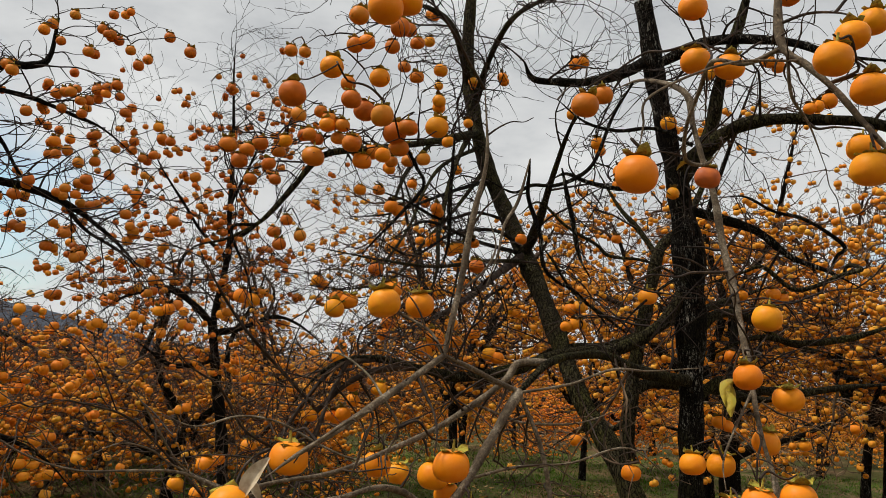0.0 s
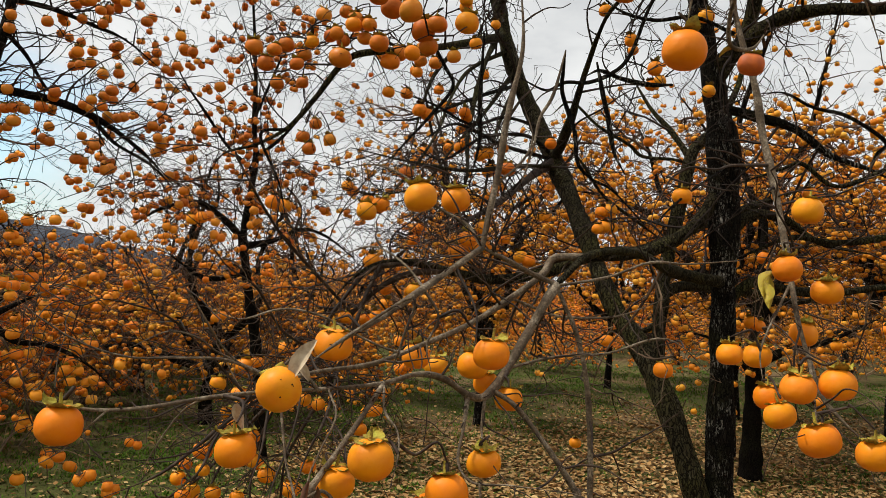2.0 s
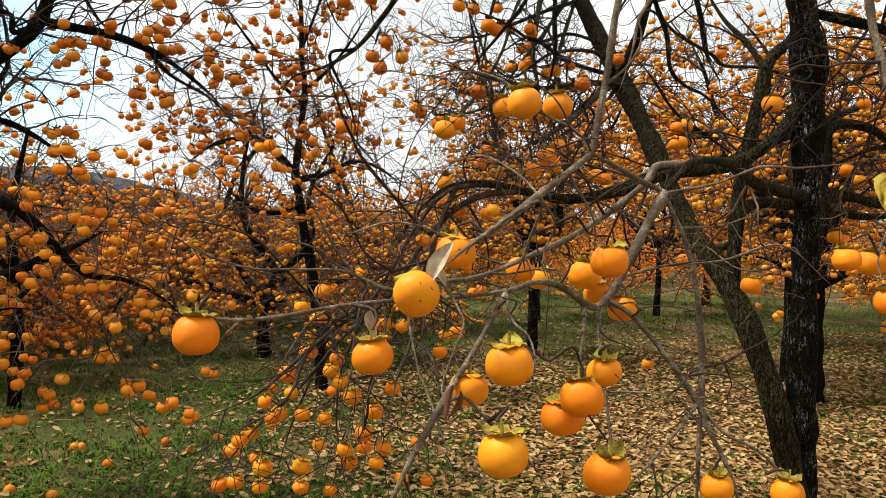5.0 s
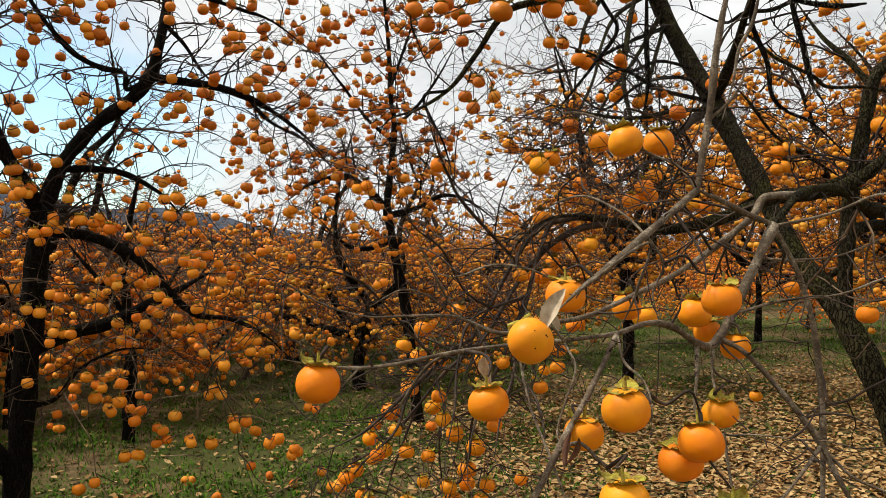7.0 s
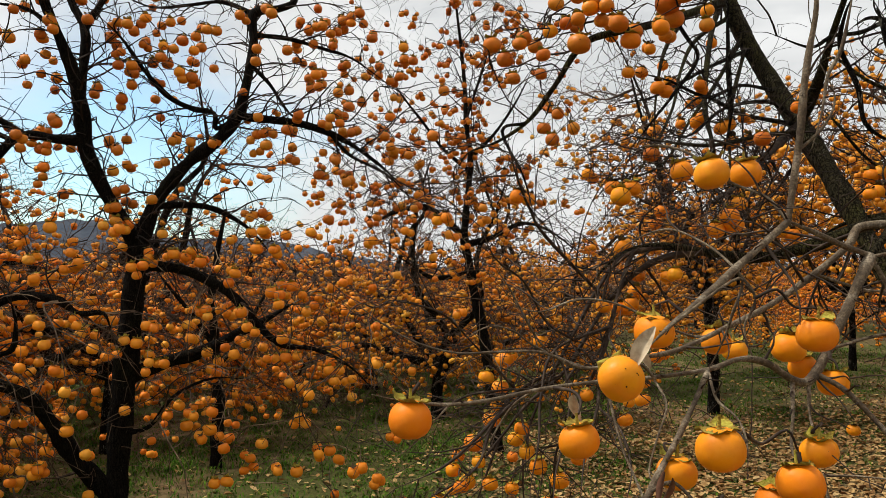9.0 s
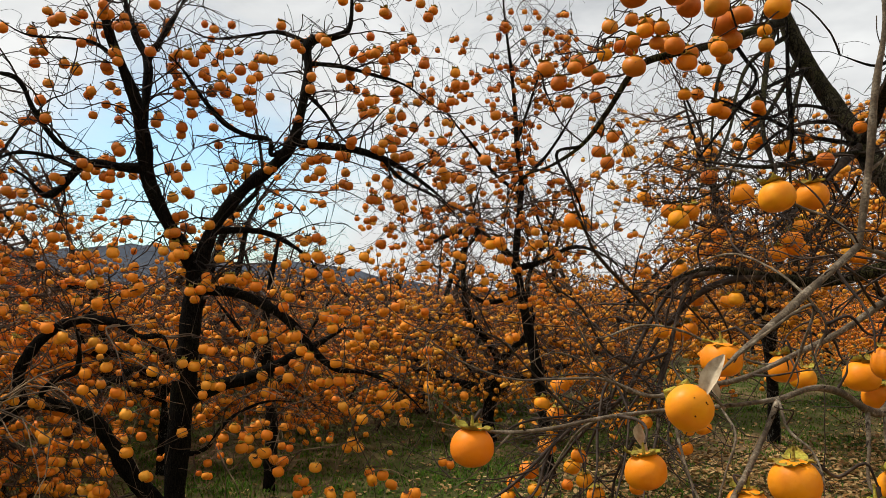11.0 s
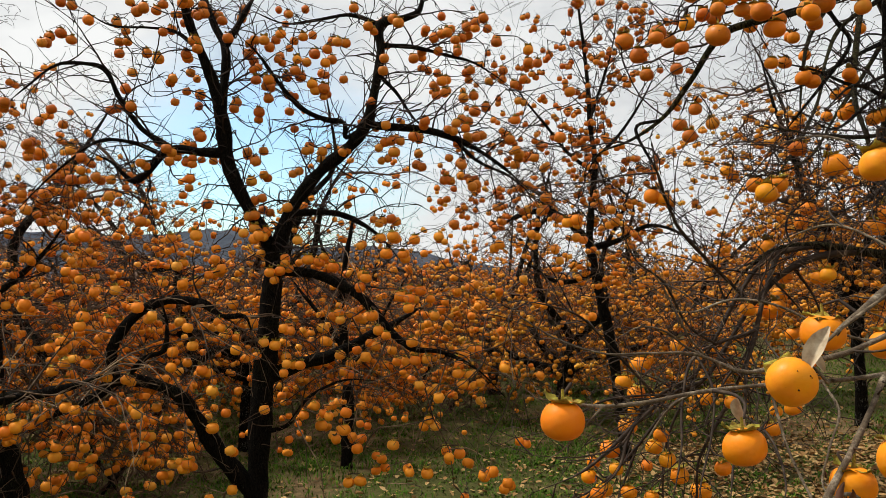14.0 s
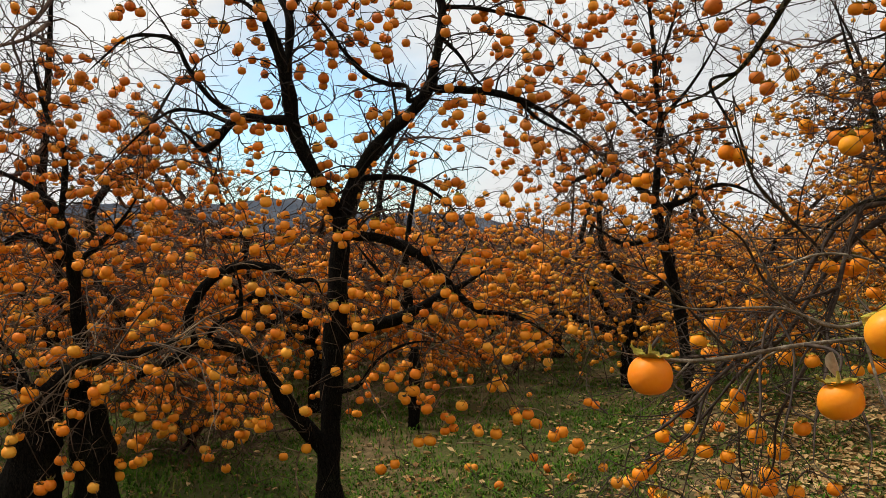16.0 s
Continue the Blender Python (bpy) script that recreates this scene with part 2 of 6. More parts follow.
m = Mat("brown_leaf", 0.75, 0.2)
v = m.coords()
m.color(m.ramp(m.noise(v, 40.0, 5.0), (0.35, (0.06, 0.026, 0.016)), (0.6, (0.15, 0.068, 0.040))))
leaf_brown = m.m

m = Mat("grass_blade", 0.8, 0.1)
pick = m.chance()
m.color(m.ramp(pick, (0.0, (0.024, 0.062, 0.004)), (0.45, (0.050, 0.120, 0.007)), (0.85, (0.090, 0.170, 0.011)), (0.94, (0.17, 0.15, 0.035)), (1.0, (0.24, 0.17, 0.06))))
grass_mat = m.m

m = Mat("soil", 0.95, 0.1)
v = m.coords()
tone = m.ramp(m.noise(v, 5.5, 10.0, 0.78), (0.36, (0.085, 0.054, 0.028)), (0.5, (0.17, 0.112, 0.055)), (0.66, (0.26, 0.18, 0.092)))
tone = m.mix(m.ramp(m.noise(v, 0.55, 5.0, 0.6), (0.38, (0, 0, 0)), (0.54, (0.8, 0.8, 0.8))), tone, m.ramp(m.noise(v, 34.0, 8.0, 0.75), (0.34, (0.018, 0.032, 0.005)), (0.66, (0.070, 0.088, 0.017))))
m.color(tone)
m.bump(m.noise(v, 26.0, 6.0, 0.7), 0.8, 0.03)
soil = m.m

# the haze of distance is painted into this hill colour
m = Mat("hazed_wooded_hill", 1.0, 0.0)
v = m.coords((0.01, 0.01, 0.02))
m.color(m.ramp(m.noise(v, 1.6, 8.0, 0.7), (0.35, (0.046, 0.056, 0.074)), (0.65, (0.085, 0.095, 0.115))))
hazed_hill_mat = m.m


# ---- geometry helpers ----
def smooth_line(points, steps=6):
    """A smooth curve through the given points (x, y, z, radius)."""
    p = [np.array(q, float) for q in points]
    p = [2 * p[0] - p[1]] + p + [2 * p[-1] - p[-2]]
    res = []
    for i in range(1, len(p) - 2):
        a, b, c, d = p[i - 1:i + 3]
        for k in range(steps):
            s = k / steps
            res.append(0.5 * (2 * b + (c - a) * s + (2 * a - 5 * b + 4 * c - d) * s * s + (3 * b - a - 3 * c + d) * s ** 3))
    res.append(p[-2])
    res = np.array(res)
    res[:, 3] = np.maximum(res[:, 3], 0.0012)
    return res


def tube_mesh(name, lines, sides, material, rough=0.0, closed=True):
    """One mesh of tapered tubes along lines of (x, y, z, radius)."""
    verts, faces = [], []
    turn = np.arange(sides) * 2 * math.pi / sides
    cs, sn = np.cos(turn)[:, None], np.sin(turn)[:, None]
    for line in lines:
        line = np.asarray(line)
        pts, rad = line[:, :3], line[:, 3]
        tan = np.gradient(pts, axis=0)
        tan /= np.linalg.norm(tan, axis=1)[:, None] + 1e-9
        ref = np.array((0.31, 0.87, 0.38)) if abs(tan[0][2]) > 0.8 else np.array((0.05, 0.1, 1.0))
        start = len(verts)
        for i in range(len(pts)):
            u = ref - tan[i] * (ref @ tan[i])
            u /= np.linalg.norm(u) + 1e-9
            w = np.cross(tan[i], u)
            ref = u
            r = np.full((sides, 1), rad[i])
            ring = pts[i] + r * (cs * u + sn * w)
            if rough:
                for k in range(sides):
                    q = Vector(ring[k])
                    f = noise.noise((q.x * 9, q.y * 9, q.z * 5)) * 0.6 + noise.noise((q.x * 34, q.y * 34, q.z * 13)) * 0.55
                    ring[k] = pts[i] + (ring[k] - pts[i]) * (1 + rough * f)
            verts.extend(ring.tolist())
        n = len(pts)
        for i in range(n - 1):
            a = start + i * sides
            for k in range(sides):
                k2 = (k + 1) % sides
                faces.append((a + k, a + k2, a + sides + k2, a + sides + k))
        if closed:
            faces.append(tuple(start + (n - 1) * sides + k for k in range(sides)))
    me = bpy.data.meshes.new(name)
    me.from_pydata(verts, [], faces)
    me.polygons.foreach_set("use_smooth", [True] * len(me.polygons))
    me.materials.append(material)
    return me


def lathe(profile, sides, lobe=0.0):
    """Vertices and faces of a turned form; profile of (radius, height) from top to bottom."""
    verts, faces = [(0, 0, profile[0][1])], []
    for r, z in profile[1:-1]:
        for k in range(sides):
            a = 2 * math.pi * k / sides
            f = r * (1 + lobe * math.cos(4 * a))
            verts.append((f * math.cos(a), f * math.sin(a), z))
    verts.append((0, 0, profile[-1][1]))
    rings = len(profile) - 2
    for k in range(sides):
        k2 = (k + 1) % sides
        faces.append((0, 1 + k, 1 + k2))
        for i in range(rings - 1):
            a = 1 + i * sides
            faces.append((a + k, a + sides + k, a + sides + k2, a + k2))
        a = 1 + (rings - 1) * sides
        faces.append((a + k, len(verts) - 1, a + k2))
    return verts, faces


def persimmon_form(rings, sides, flat=0.80, square=0.82, lobe=0.012, even=False):
    """A squat fruit of diameter 1 with its top, where the calyx sits, at the origin's upper side."""
    prof = [(0, flat / 2 - 0.045)]
    for i in range(1, rings):
        a = math.pi * i / rings
        s, c = math.sin(a), math.cos(a)
        r = 0.5 * s ** square
        z = flat / 2 * math.copysign(abs(c) ** 0.92, c)
        z -= 0.045 * math.exp(-(r / 0.12) ** 2) * (1 if c > 0 else -0.25)
        prof.append((r, z - 0.03 * (1 - abs(c))))
    prof.append((0, -flat / 2 + 0.012))
    shift = 0.385 - prof[0][1]
    verts, faces = lathe([(r, z + shift) for r, z in prof], sides, lobe)
    if even:
        return verts, faces
    lean, bulge = 0.05 * math.sin(sides * flat * 40), 0.035 * math.cos(flat * 70 + rings)
    return [(x * (1 + bulge) + lean * (z - 0.385) * 1.2, y * (1 - bulge), z + lean * y * 0.5) for x, y, z in verts], faces


def mesh_of(name, vf, material, smooth=True):
    me = bpy.data.meshes.new(name)
    me.from_pydata(vf[0], [], vf[1])
    if smooth:
        me.polygons.foreach_set("use_smooth", [True] * len(me.polygons))
    me.materials.append(material)
    return me


def calyx_form(rng, low, high, stalk=0.34, rows=5, cols=4):
    """Four ruffled lobes, each bent up by low to high degrees, and a short stalk, for a fruit of diameter 1."""
    verts, faces = [], []
    for lobe in range(4):
        a0 = lobe * math.pi / 2 + rng.uniform(-0.25, 0.25)
        bend = radians(rng.uniform(low, high))
        reach, wide = rng.uniform(0.36, 0.50), rng.uniform(0.18, 0.25)
        base = len(verts)
        r, z = 0.04, 0.395
        for i in range(rows + 1):
            s = i / rows
            half = wide * (0.45 + 1.5 * s * (1 - s) * 1.6) * (1 - s ** 4) + 0.004
            tilt = -0.25 * (1 - s) + bend * s ** 0.8 * 1.2
            if i:
                r, z = r + reach / rows * math.cos(tilt), z + reach / rows * math.sin(tilt)
            for k in range(cols + 1):
                u = 2 * k / cols - 1
                x, y = r, u * half
                ruffle = rng.uniform(-0.035, 0.035) * (0.3 + abs(u)) + 0.06 * u * u * s
                verts.append((x * math.cos(a0) - y * math.sin(a0) - ruffle * math.cos(a0) * 0.5, x * math.sin(a0) + y * math.cos(a0) - ruffle * math.sin(a0) * 0.5, z + ruffle))
        for i in range(rows):
            for k in range(cols):
                p = base + i * (cols + 1) + k
                faces.append((p, p + 1, p + cols + 2, p + cols + 1))
    b = len(verts)
    lean_x, lean_y = rng.uniform(-0.05, 0.05), rng.uniform(-0.05, 0.05)
    for z, r in ((0.36, 0.075), (0.43, 0.045), (0.36 + stalk, 0.030)):
        for k in range(6):
            a = k * math.pi / 3
            f = (z - 0.36) / stalk
            verts.append((r * math.cos(a) + lean_x * f, r * math.sin(a) + lean_y * f, z))
    for i in range(2):
        for k in range(6):
            k2 = (k + 1) % 6
            faces.append((b + i * 6 + k, b + i * 6 + k2, b + i * 6 + 6 + k2, b + i * 6 + 6 + k))
    return verts, faces


form_rng = random.Random(11)
FRUIT_NEAR = {sk: [mesh_of("persimmon", persimmon_form(14, 24, f, q, l), sk) for f, q, l in ((0.84, 0.82, 0.016), (0.87, 0.86, 0.012), (0.80, 0.78, 0.024), (0.90, 0.88, 0.010), (0.85, 0.80, 0.020))] for sk in (skin_yellow, skin_orange, skin_shaded, skin_ochre)}
FRUIT_MID = {sk: [mesh_of("persimmon", persimmon_form(8, 12, f, q), sk) for f, q in ((0.86, 0.82), (0.93, 0.9), (0.84, 0.80))] for sk in (skin_yellow, skin_orange, skin_shaded, skin_ochre)}
CALYX_MID = [mesh_of("calyx", calyx_form(form_rng, lo, hi, 0.34, 3, 2), calyx_brown) for lo, hi in ((-5, 30), (0, 60), (10, 40))]
CALYX = [mesh_of("calyx", calyx_form(form_rng, lo, hi), calyx_skin) for lo, hi in ((-5, 30), (0, 45), (15, 60), (-10, 20), (0, 55), (10, 45))]
FAR_FORM = {"mid": persimmon_form(4, 7, 0.92), "far": persimmon_form(3, 5, 0.95)}


# ---- trees ----
class Tree:
    """A tree under construction: an empty at its foot, its limbs as lines, its twigs and its fruit."""

    def __init__(self, name, base, label, seed, skin=None, top=99.0, group="orchard trees"):
        self.ob = tagged(new(name), label, "tree", group)
        self.ob.location = base
        self.base = np.array(base, float)
        self.rng = random.Random(seed)
        self.lines, self.twigs, self.near, self.loose = [], [], [], []
        self.nodes, self.skin, self.top, self.bare = [], skin or skin_shaded, top, 0.0
        self.twig_mat, self.low_mat, self.thin, self.fruit_size = twig_backlit, twig_tan, 0.0017, (0.058, 0.075)

    def part(self, name, me, label="", parent=None):
        ob = new(name, me)
        ob.parent = parent or self.ob
        return tagged(ob, label)


def unit(v):
    return v / (np.linalg.norm(v) + 1e-9)


def limb(tree, name, material, points):
    """A stem, limb or branch as a part of its own."""
    points = list(points)
    thick = max(p[3] for p in points)
    if name != "trunk" and tree.nodes:
        # grow out of the nearest wood where the first point hangs free
        bank, start = np.array(tree.nodes), np.array(points[0])
        gaps = np.linalg.norm(bank[:, :3] - start[:3], axis=1)
        root = bank[int(np.argmin(gaps))]
        onward = np.dot(unit(start[:3] - root[:3]), unit(np.array(points[1][:3]) - start[:3]))
        if gaps.min() > 0.12:
            points[0] = (*start[:3], start[3] * 0.4)
        if 0.12 < gaps.min() < 1.1 and onward > 0.1:
            middle = (root[:3] + start[:3]) / 2 + np.array((0.0, 0.04, 0.08)) * gaps.min()
            wide = min(root[3] * 0.9, start[3] * 1.25)
            points = [(*root[:3], wide), (*middle, (wide + start[3]) / 2), tuple(start)] + points[1:]
    line = smooth_line(points, 6)
    if name != "trunk":
        last = min(9, len(line) - 2)
        line[-last:, 3] *= np.linspace(1.0, 0.35, last)
    local = line.copy()
    local[:, :3] -= tree.base
    sides = 28 if name == "trunk" else 14 if thick > 0.02 else 8
    if name == "trunk":
        local = smooth_line(local, 4)
    k = np.arange(len(local))
    wob = 1 + (0.15 if name != "twig" else 0.05) * np.sin(k * (0.16 if name == "trunk" else 0.45) + thick * 900) * np.sin(k * (0.09 if name == "trunk" else 0.27) + thick * 500)
    local[:, 3] *= wob
    tree.part(name, tube_mesh(name, [local], sides, material, 0.16 if name == "trunk" else 0.22))
    tree.lines.append((name, line))
    tree.nodes.extend(line[::2])


def hang(tree, spots):
    tree.near.extend(spots)


def sprig(tree, start, way, length, radius, level, droop, fruit, tight=0.25):
    """A wandering twig with side twigs; fruit hangs from its outer part."""
    rng = tree.rng
    n = 5 if level else 4
    p, d, line = np.array(start, float), unit(np.array(way, float)), []
    step = length / n
    for i in range(n + 1):
        line.append((*p, max(radius * (1 - 0.72 * i / n), tree.thin)))
        d = unit(d + np.array([rng.gauss(0, tight), rng.gauss(0, tight), rng.gauss(0, tight) - droop * (i / n)]))
        p = p + d * step
    tree.twigs.append(line)
    if level:
        for i in range(1, n + 1):
            if rng.random() < 0.8:
                q = np.array(line[i][:3])
                side = unit(np.array([rng.gauss(0, 1), rng.gauss(0, 1), rng.gauss(0.15, 0.7)]))
                sprig(tree, q, unit(d * 0.6 + side), length * rng.uniform(0.35, 0.7), radius * 0.6, level - 1, droop, fruit, tight)
    for i in (n - 1, n):
        if rng.random() < fruit * min(1, max(0.06, (tree.top - line[i][2]) / 1.6)) and line[i][2] > 0.22 and math.hypot(line[i][0], line[i][1]) > tree.bare:
            s = rng.uniform(*tree.fruit_size)
            x, y, z, _ = line[i]
            tree.loose.append((x + rng.uniform(-.01, .01), y + rng.uniform(-.01, .01), z - 0.66 * s, s))
            if rng.random() < 0.45:
                a = rng.uniform(0, 6.28)
                tree.loose.append((x + 0.042 * math.cos(a), y + 0.042 * math.sin(a), z - 0.9 * s, s * 0.96))


def dress(tree, every, length, level, droop, fruit, only=("limb", "branch"), skip_thick=0.06, lift=0.2, clear=None, below=99.0, over=-9.0):
    """Sprigs along the limbs of a tree."""
    rng = tree.rng
    for name, line in tree.lines:
        if name not in only:
            continue
        gap = rng.uniform(0, every)
        for i in range(1, len(line)):
            gap -= np.linalg.norm(line[i][:3] - line[i - 1][:3])
            while gap < 0:
                gap += every * rng.uniform(0.5, 1.5)
                if line[i][3] > skip_thick or not over < line[i][2] < below:
                    continue
                q = line[i][:3]
                if clear and np.linalg.norm(q - np.array(clear[0])) < clear[1]:
                    continue
                tan = unit(line[i][:3] - line[i - 1][:3])
                way = unit(np.array([rng.gauss(0, 1), rng.gauss(0, 1), rng.gauss(lift, 0.8)])) + 0.5 * tan
                sprig(tree, q, way, length * rng.uniform(0.5, 1.3), min(0.008, max(0.0028, line[i][3] * 0.5)), level, droop, fruit)
        if name != "trunk" and not (clear and np.linalg.norm(line[-1][:3] - np.array(clear[0])) < clear[1]) and over < line[-1][2] < below:
            end = line[-1]
            sprig(tree, end[:3], unit(line[-1][:3] - line[-2][:3]), length, min(end[3], 0.006), level, droop, fruit)


def spurs(tree, every, inside):
    """Buds, spurs and short side twigs on the branches close to the path."""
    rng = tree.rng
    for name, line in tree.lines:
        if name not in ("branch", "twig"):
            continue
        gap = rng.uniform(0, every)
        for i in range(1, len(line)):
            gap -= np.linalg.norm(line[i][:3] - line[i - 1][:3])
            while gap < 0:
                gap += every * rng.uniform(0.4, 1.6)
                q = line[i][:3]
                if np.linalg.norm(q - np.array(inside[0])) > inside[1]:
                    continue
                way = unit(np.array([rng.gauss(0, 1), rng.gauss(0, 1), rng.gauss(-0.15, 0.8)])) + 0.3 * unit(line[i][:3] - line[i - 1][:3])
                size = rng.uniform(0.008, 0.03) if rng.random() < 0.86 else rng.uniform(0.05, 0.15)
                sprig(tree, q, way, size, min(line[i][3] * 0.7, 0.0028), 0, 0.1, 0.0, 0.3)


def joined_fruit(name, spots, form, rng, skin, capped=False):
    """Many fruits as one mesh."""
    fv, ff = np.array(form[0]), form[1]
    verts, faces, caps = [], [], []
    star = [(0, 0, 0.47)] + [(q * math.cos(k * math.pi / 4), q * math.sin(k * math.pi / 4), 0.44 + 0.10 * (k % 2)) for k, q in enumerate((0.16, 0.40) * 4)]
    fans = [(0, k + 1, (k + 1) % 8 + 1) for k in range(8)] if capped else []
    fn = len(fv)
    if capped:
        fv = np.vstack([fv, star])
    for x, y, z, s in spots:
        a, tilt = rng.uniform(0, 6.28), rng.uniform(-0.35, 0.35)
        rot = np.array(Euler((tilt, rng.uniform(-0.35, 0.35), a)).to_matrix())
        b = len(verts)
        verts.extend((fv @ rot.T * s + np.array((x, y, z))).tolist())
        faces.extend(tuple(b + i for i in f) for f in ff)
        faces.extend(tuple(b + fn + i for i in f) for f in fans)
        caps.extend([0] * len(ff) + [1] * len(fans))
    me = mesh_of(name, (verts, faces), skin)
    me.materials.append(calyx_brown)
    me.polygons.foreach_set("material_index", caps)
    return me


def put_fruit(tree, x, y, z, s, meshes, turn=None):
    rng = tree.rng
    ob = tree.part("persimmon", rng.choice(meshes))
    ob.location = Vector((x, y, z)) - tree.ob.location
    ob.rotation_euler = turn or (rng.gauss(0, 0.11), rng.gauss(0, 0.11), rng.uniform(0, 6.28))
    ob.scale = (s, s, s)
    tree.part("calyx", rng.choice(CALYX if len(meshes[0].polygons) > 200 else CALYX_MID), parent=ob)
    return ob


def finish(tree, singles=300, form="mid", fine=True):
    """Hangs the placed fruit on twigs that reach the next limb, then makes the meshes."""
    rng = tree.rng
    nodes = [np.array(n[:3]) for n in tree.nodes]
    bank = np.array(nodes) if nodes else np.zeros((0, 3))
    order = sorted(tree.near, key=lambda f: np.min(np.linalg.norm(bank - np.array(f[:3]), axis=1)))
    for x, y, z, s in order:
        top = np.array((x, y, z + 0.66 * s))
        dist = np.linalg.norm(bank - top, axis=1) + 0.5 * np.maximum(0, top[2] - bank[:, 2])
        root = bank[int(np.argmin(dist))]
        gap = np.linalg.norm(top - root)
        n = max(3, int(gap / 0.07))
        line, bend = [], np.array([rng.gauss(0, 0.12), rng.gauss(0, 0.12), 0.22]) * gap
        for i in range(n + 1):
            t = i / n
            q = root + (top - root) * t + bend * (t * (1 - t)) * 1.6
            if 0 < i < n:
                q = q + np.array([rng.gauss(0, 0.012), rng.gauss(0, 0.012), rng.gauss(0, 0.012)])
            line.append((*q, 0.0036 - 0.0018 * t + 0.002 * min(gap, 1) * (1 - t)))
        tree.twigs.append(line)
        bank = np.vstack([bank, [p[:3] for p in line[1:]]])
        if rng.random() < 0.7 and len(line) > 3 and math.hypot(x, y) > 2.2:
            q = line[len(line) // 2]
            sprig(tree, q[:3], unit(np.array([rng.gauss(0, 1), rng.gauss(0, 1), rng.gauss(0, 0.6)])), rng.uniform(0.10, 0.28), 0.0026, 0, 0.1, 0.0)
    base = tree.base
    if tree.twigs:
        local = [np.array(t) - np.array((*base, 0)) for t in tree.twigs]
        close = [tree.bare > 0 and (math.hypot(t[-1][0], t[-1][1]) < 2.4 or (t[-1][2] < 1.4 and t[-1][0] < 0.4)) for t in tree.twigs]
        if fine:
            local = [smooth_line(t, 4 if c else 2) if len(t) < 9 or c else t for t, c in zip(local, close)]
        if any(close):
            tagged(tree.part("twig", tube_mesh("twig", [t for t, c in zip(local, close) if c], 7, young_bark, closed=False)), kind="stuff")
        local = [t for t, c in zip(local, close) if not c]
        low = [t for t in local if t[-1][2] < 1.55]
        high = [t for t in local if t[-1][2] >= 1.55]
        # by default high twigs get the backlight-darkened colour, low ones plain tan
        for some, tone in ((low, tree.low_mat), (high, tree.twig_mat)):
            if some:
                tagged(tree.part("twig", tube_mesh("twig", some, 3, tone, closed=False)), kind="stuff")
    for x, y, z, s in tree.near[:300]:
        # most high fruit takes the shade-darkened skin
        put_fruit(tree, x, y, z, s, FRUIT_NEAR[skin_shaded if z > 1.9 and math.hypot(x, y) > 2.0 and rng.random() < 0.85 else tree.skin if math.hypot(x, y) < 3.4 and tree.skin != skin_shaded else skin_orange])
    left = max(0, singles - len(tree.near))
    rng.shuffle(tree.loose)
    for spot in tree.loose[:left]:
        # below 1.9 m the orange skin replaces the shade-darkened one
        put_fruit(tree, *spot, FRUIT_MID[skin_orange if spot[2] < 1.9 and tree.skin == skin_shaded else tree.skin])
    rest = [(x - base[0], y - base[1], z - base[2], s) for x, y, z, s in tree.loose[left:]]
    # joined fruit is split the same way: orange low, shade-darkened high
    shades_high = tree.skin == skin_shaded
    low, high = [f for f in rest if shades_high and f[2] < 1.9], [f for f in rest if not (shades_high and f[2] < 1.9)]
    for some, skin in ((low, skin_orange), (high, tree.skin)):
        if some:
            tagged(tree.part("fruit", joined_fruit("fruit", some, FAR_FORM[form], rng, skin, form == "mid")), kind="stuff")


# ---- ground and distance ----
def ground_height(x, y):
    far = math.hypot(x, y)
    return -0.20 + 0.035 * noise.noise((x * 0.5, y * 0.5, 3.1)) + 0.10 * noise.noise((x * 0.11, y * 0.11, 7.7)) * min(1, far / 12)


def build_ground():
    steps = [0.0]
    while steps[-1] < 3200:
        steps.append(steps[-1] + max(0.30, steps[-1] * 0.09))
    axis = [-s for s in reversed(steps[1:])] + steps
    n = len(axis)
    verts = [(x, y + 4, ground_height(x, y + 4) if abs(x) + abs(y) < 200 else -0.2) for y in axis for x in axis]
    faces = [(j * n + i, j * n + i + 1, (j + 1) * n + i + 1, (j + 1) * n + i) for j in range(n - 1) for i in range(n - 1)]
    return tagged(new("ground", mesh_of("ground", (verts, faces), soil)), "flat orchard ground of brown soil and thin grass", "ground", kind="structure")


build_ground()


def build_hills():
    """Wooded ridges along the horizon."""
    bearings = (-100, -62, -48, -42, -38, -31, -27, -22, -12, 90)
    ridges = ((1500, (4.2, 4.5, 4.3, 4.8, 3.5, 3.3, 2.5, 1.4, 0.9, 0.6), 1.3, "far_hill"), (1000, (3.4, 3.0, 2.4, 2.2, 2.4, 1.6, 1.3, 0.9, 0.5, 0.4), 5.1, "near_hill"))
    for far, rise, seed, name in ridges:
        verts, faces = [], []
        n = 240
        for i in range(n + 1):
            deg = -100 + 190 * i / n
            az = radians(deg)
            up_by = float(np.interp(deg, bearings, rise)) * (1 + 0.06 * noise.noise((deg * 0.3, seed, 2)) + 0.05 * noise.noise((deg * 1.5, seed, 4)) + 0.03 * noise.noise((deg * 5.0, seed, 6)))
            top = far * math.tan(radians(up_by))
            for k, (out_by, up) in enumerate(((0.86, -0.03), (0.94, 0.55), (1.0, 1.0), (1.15, 0.5), (1.3, -0.03))):
                r = far * out_by
                verts.append((r * math.sin(az), r * math.cos(az), top * up))
        for i in range(n):
            for k in range(4):
                a = i * 5 + k
                faces.append((a, a + 5, a + 6, a + 1))
        tagged(new("backdrop", mesh_of(name, (verts, faces), hazed_hill_mat)), "wooded hills along the horizon, distance haze painted in as blue-grey", "hill", kind="structure")


build_hills()


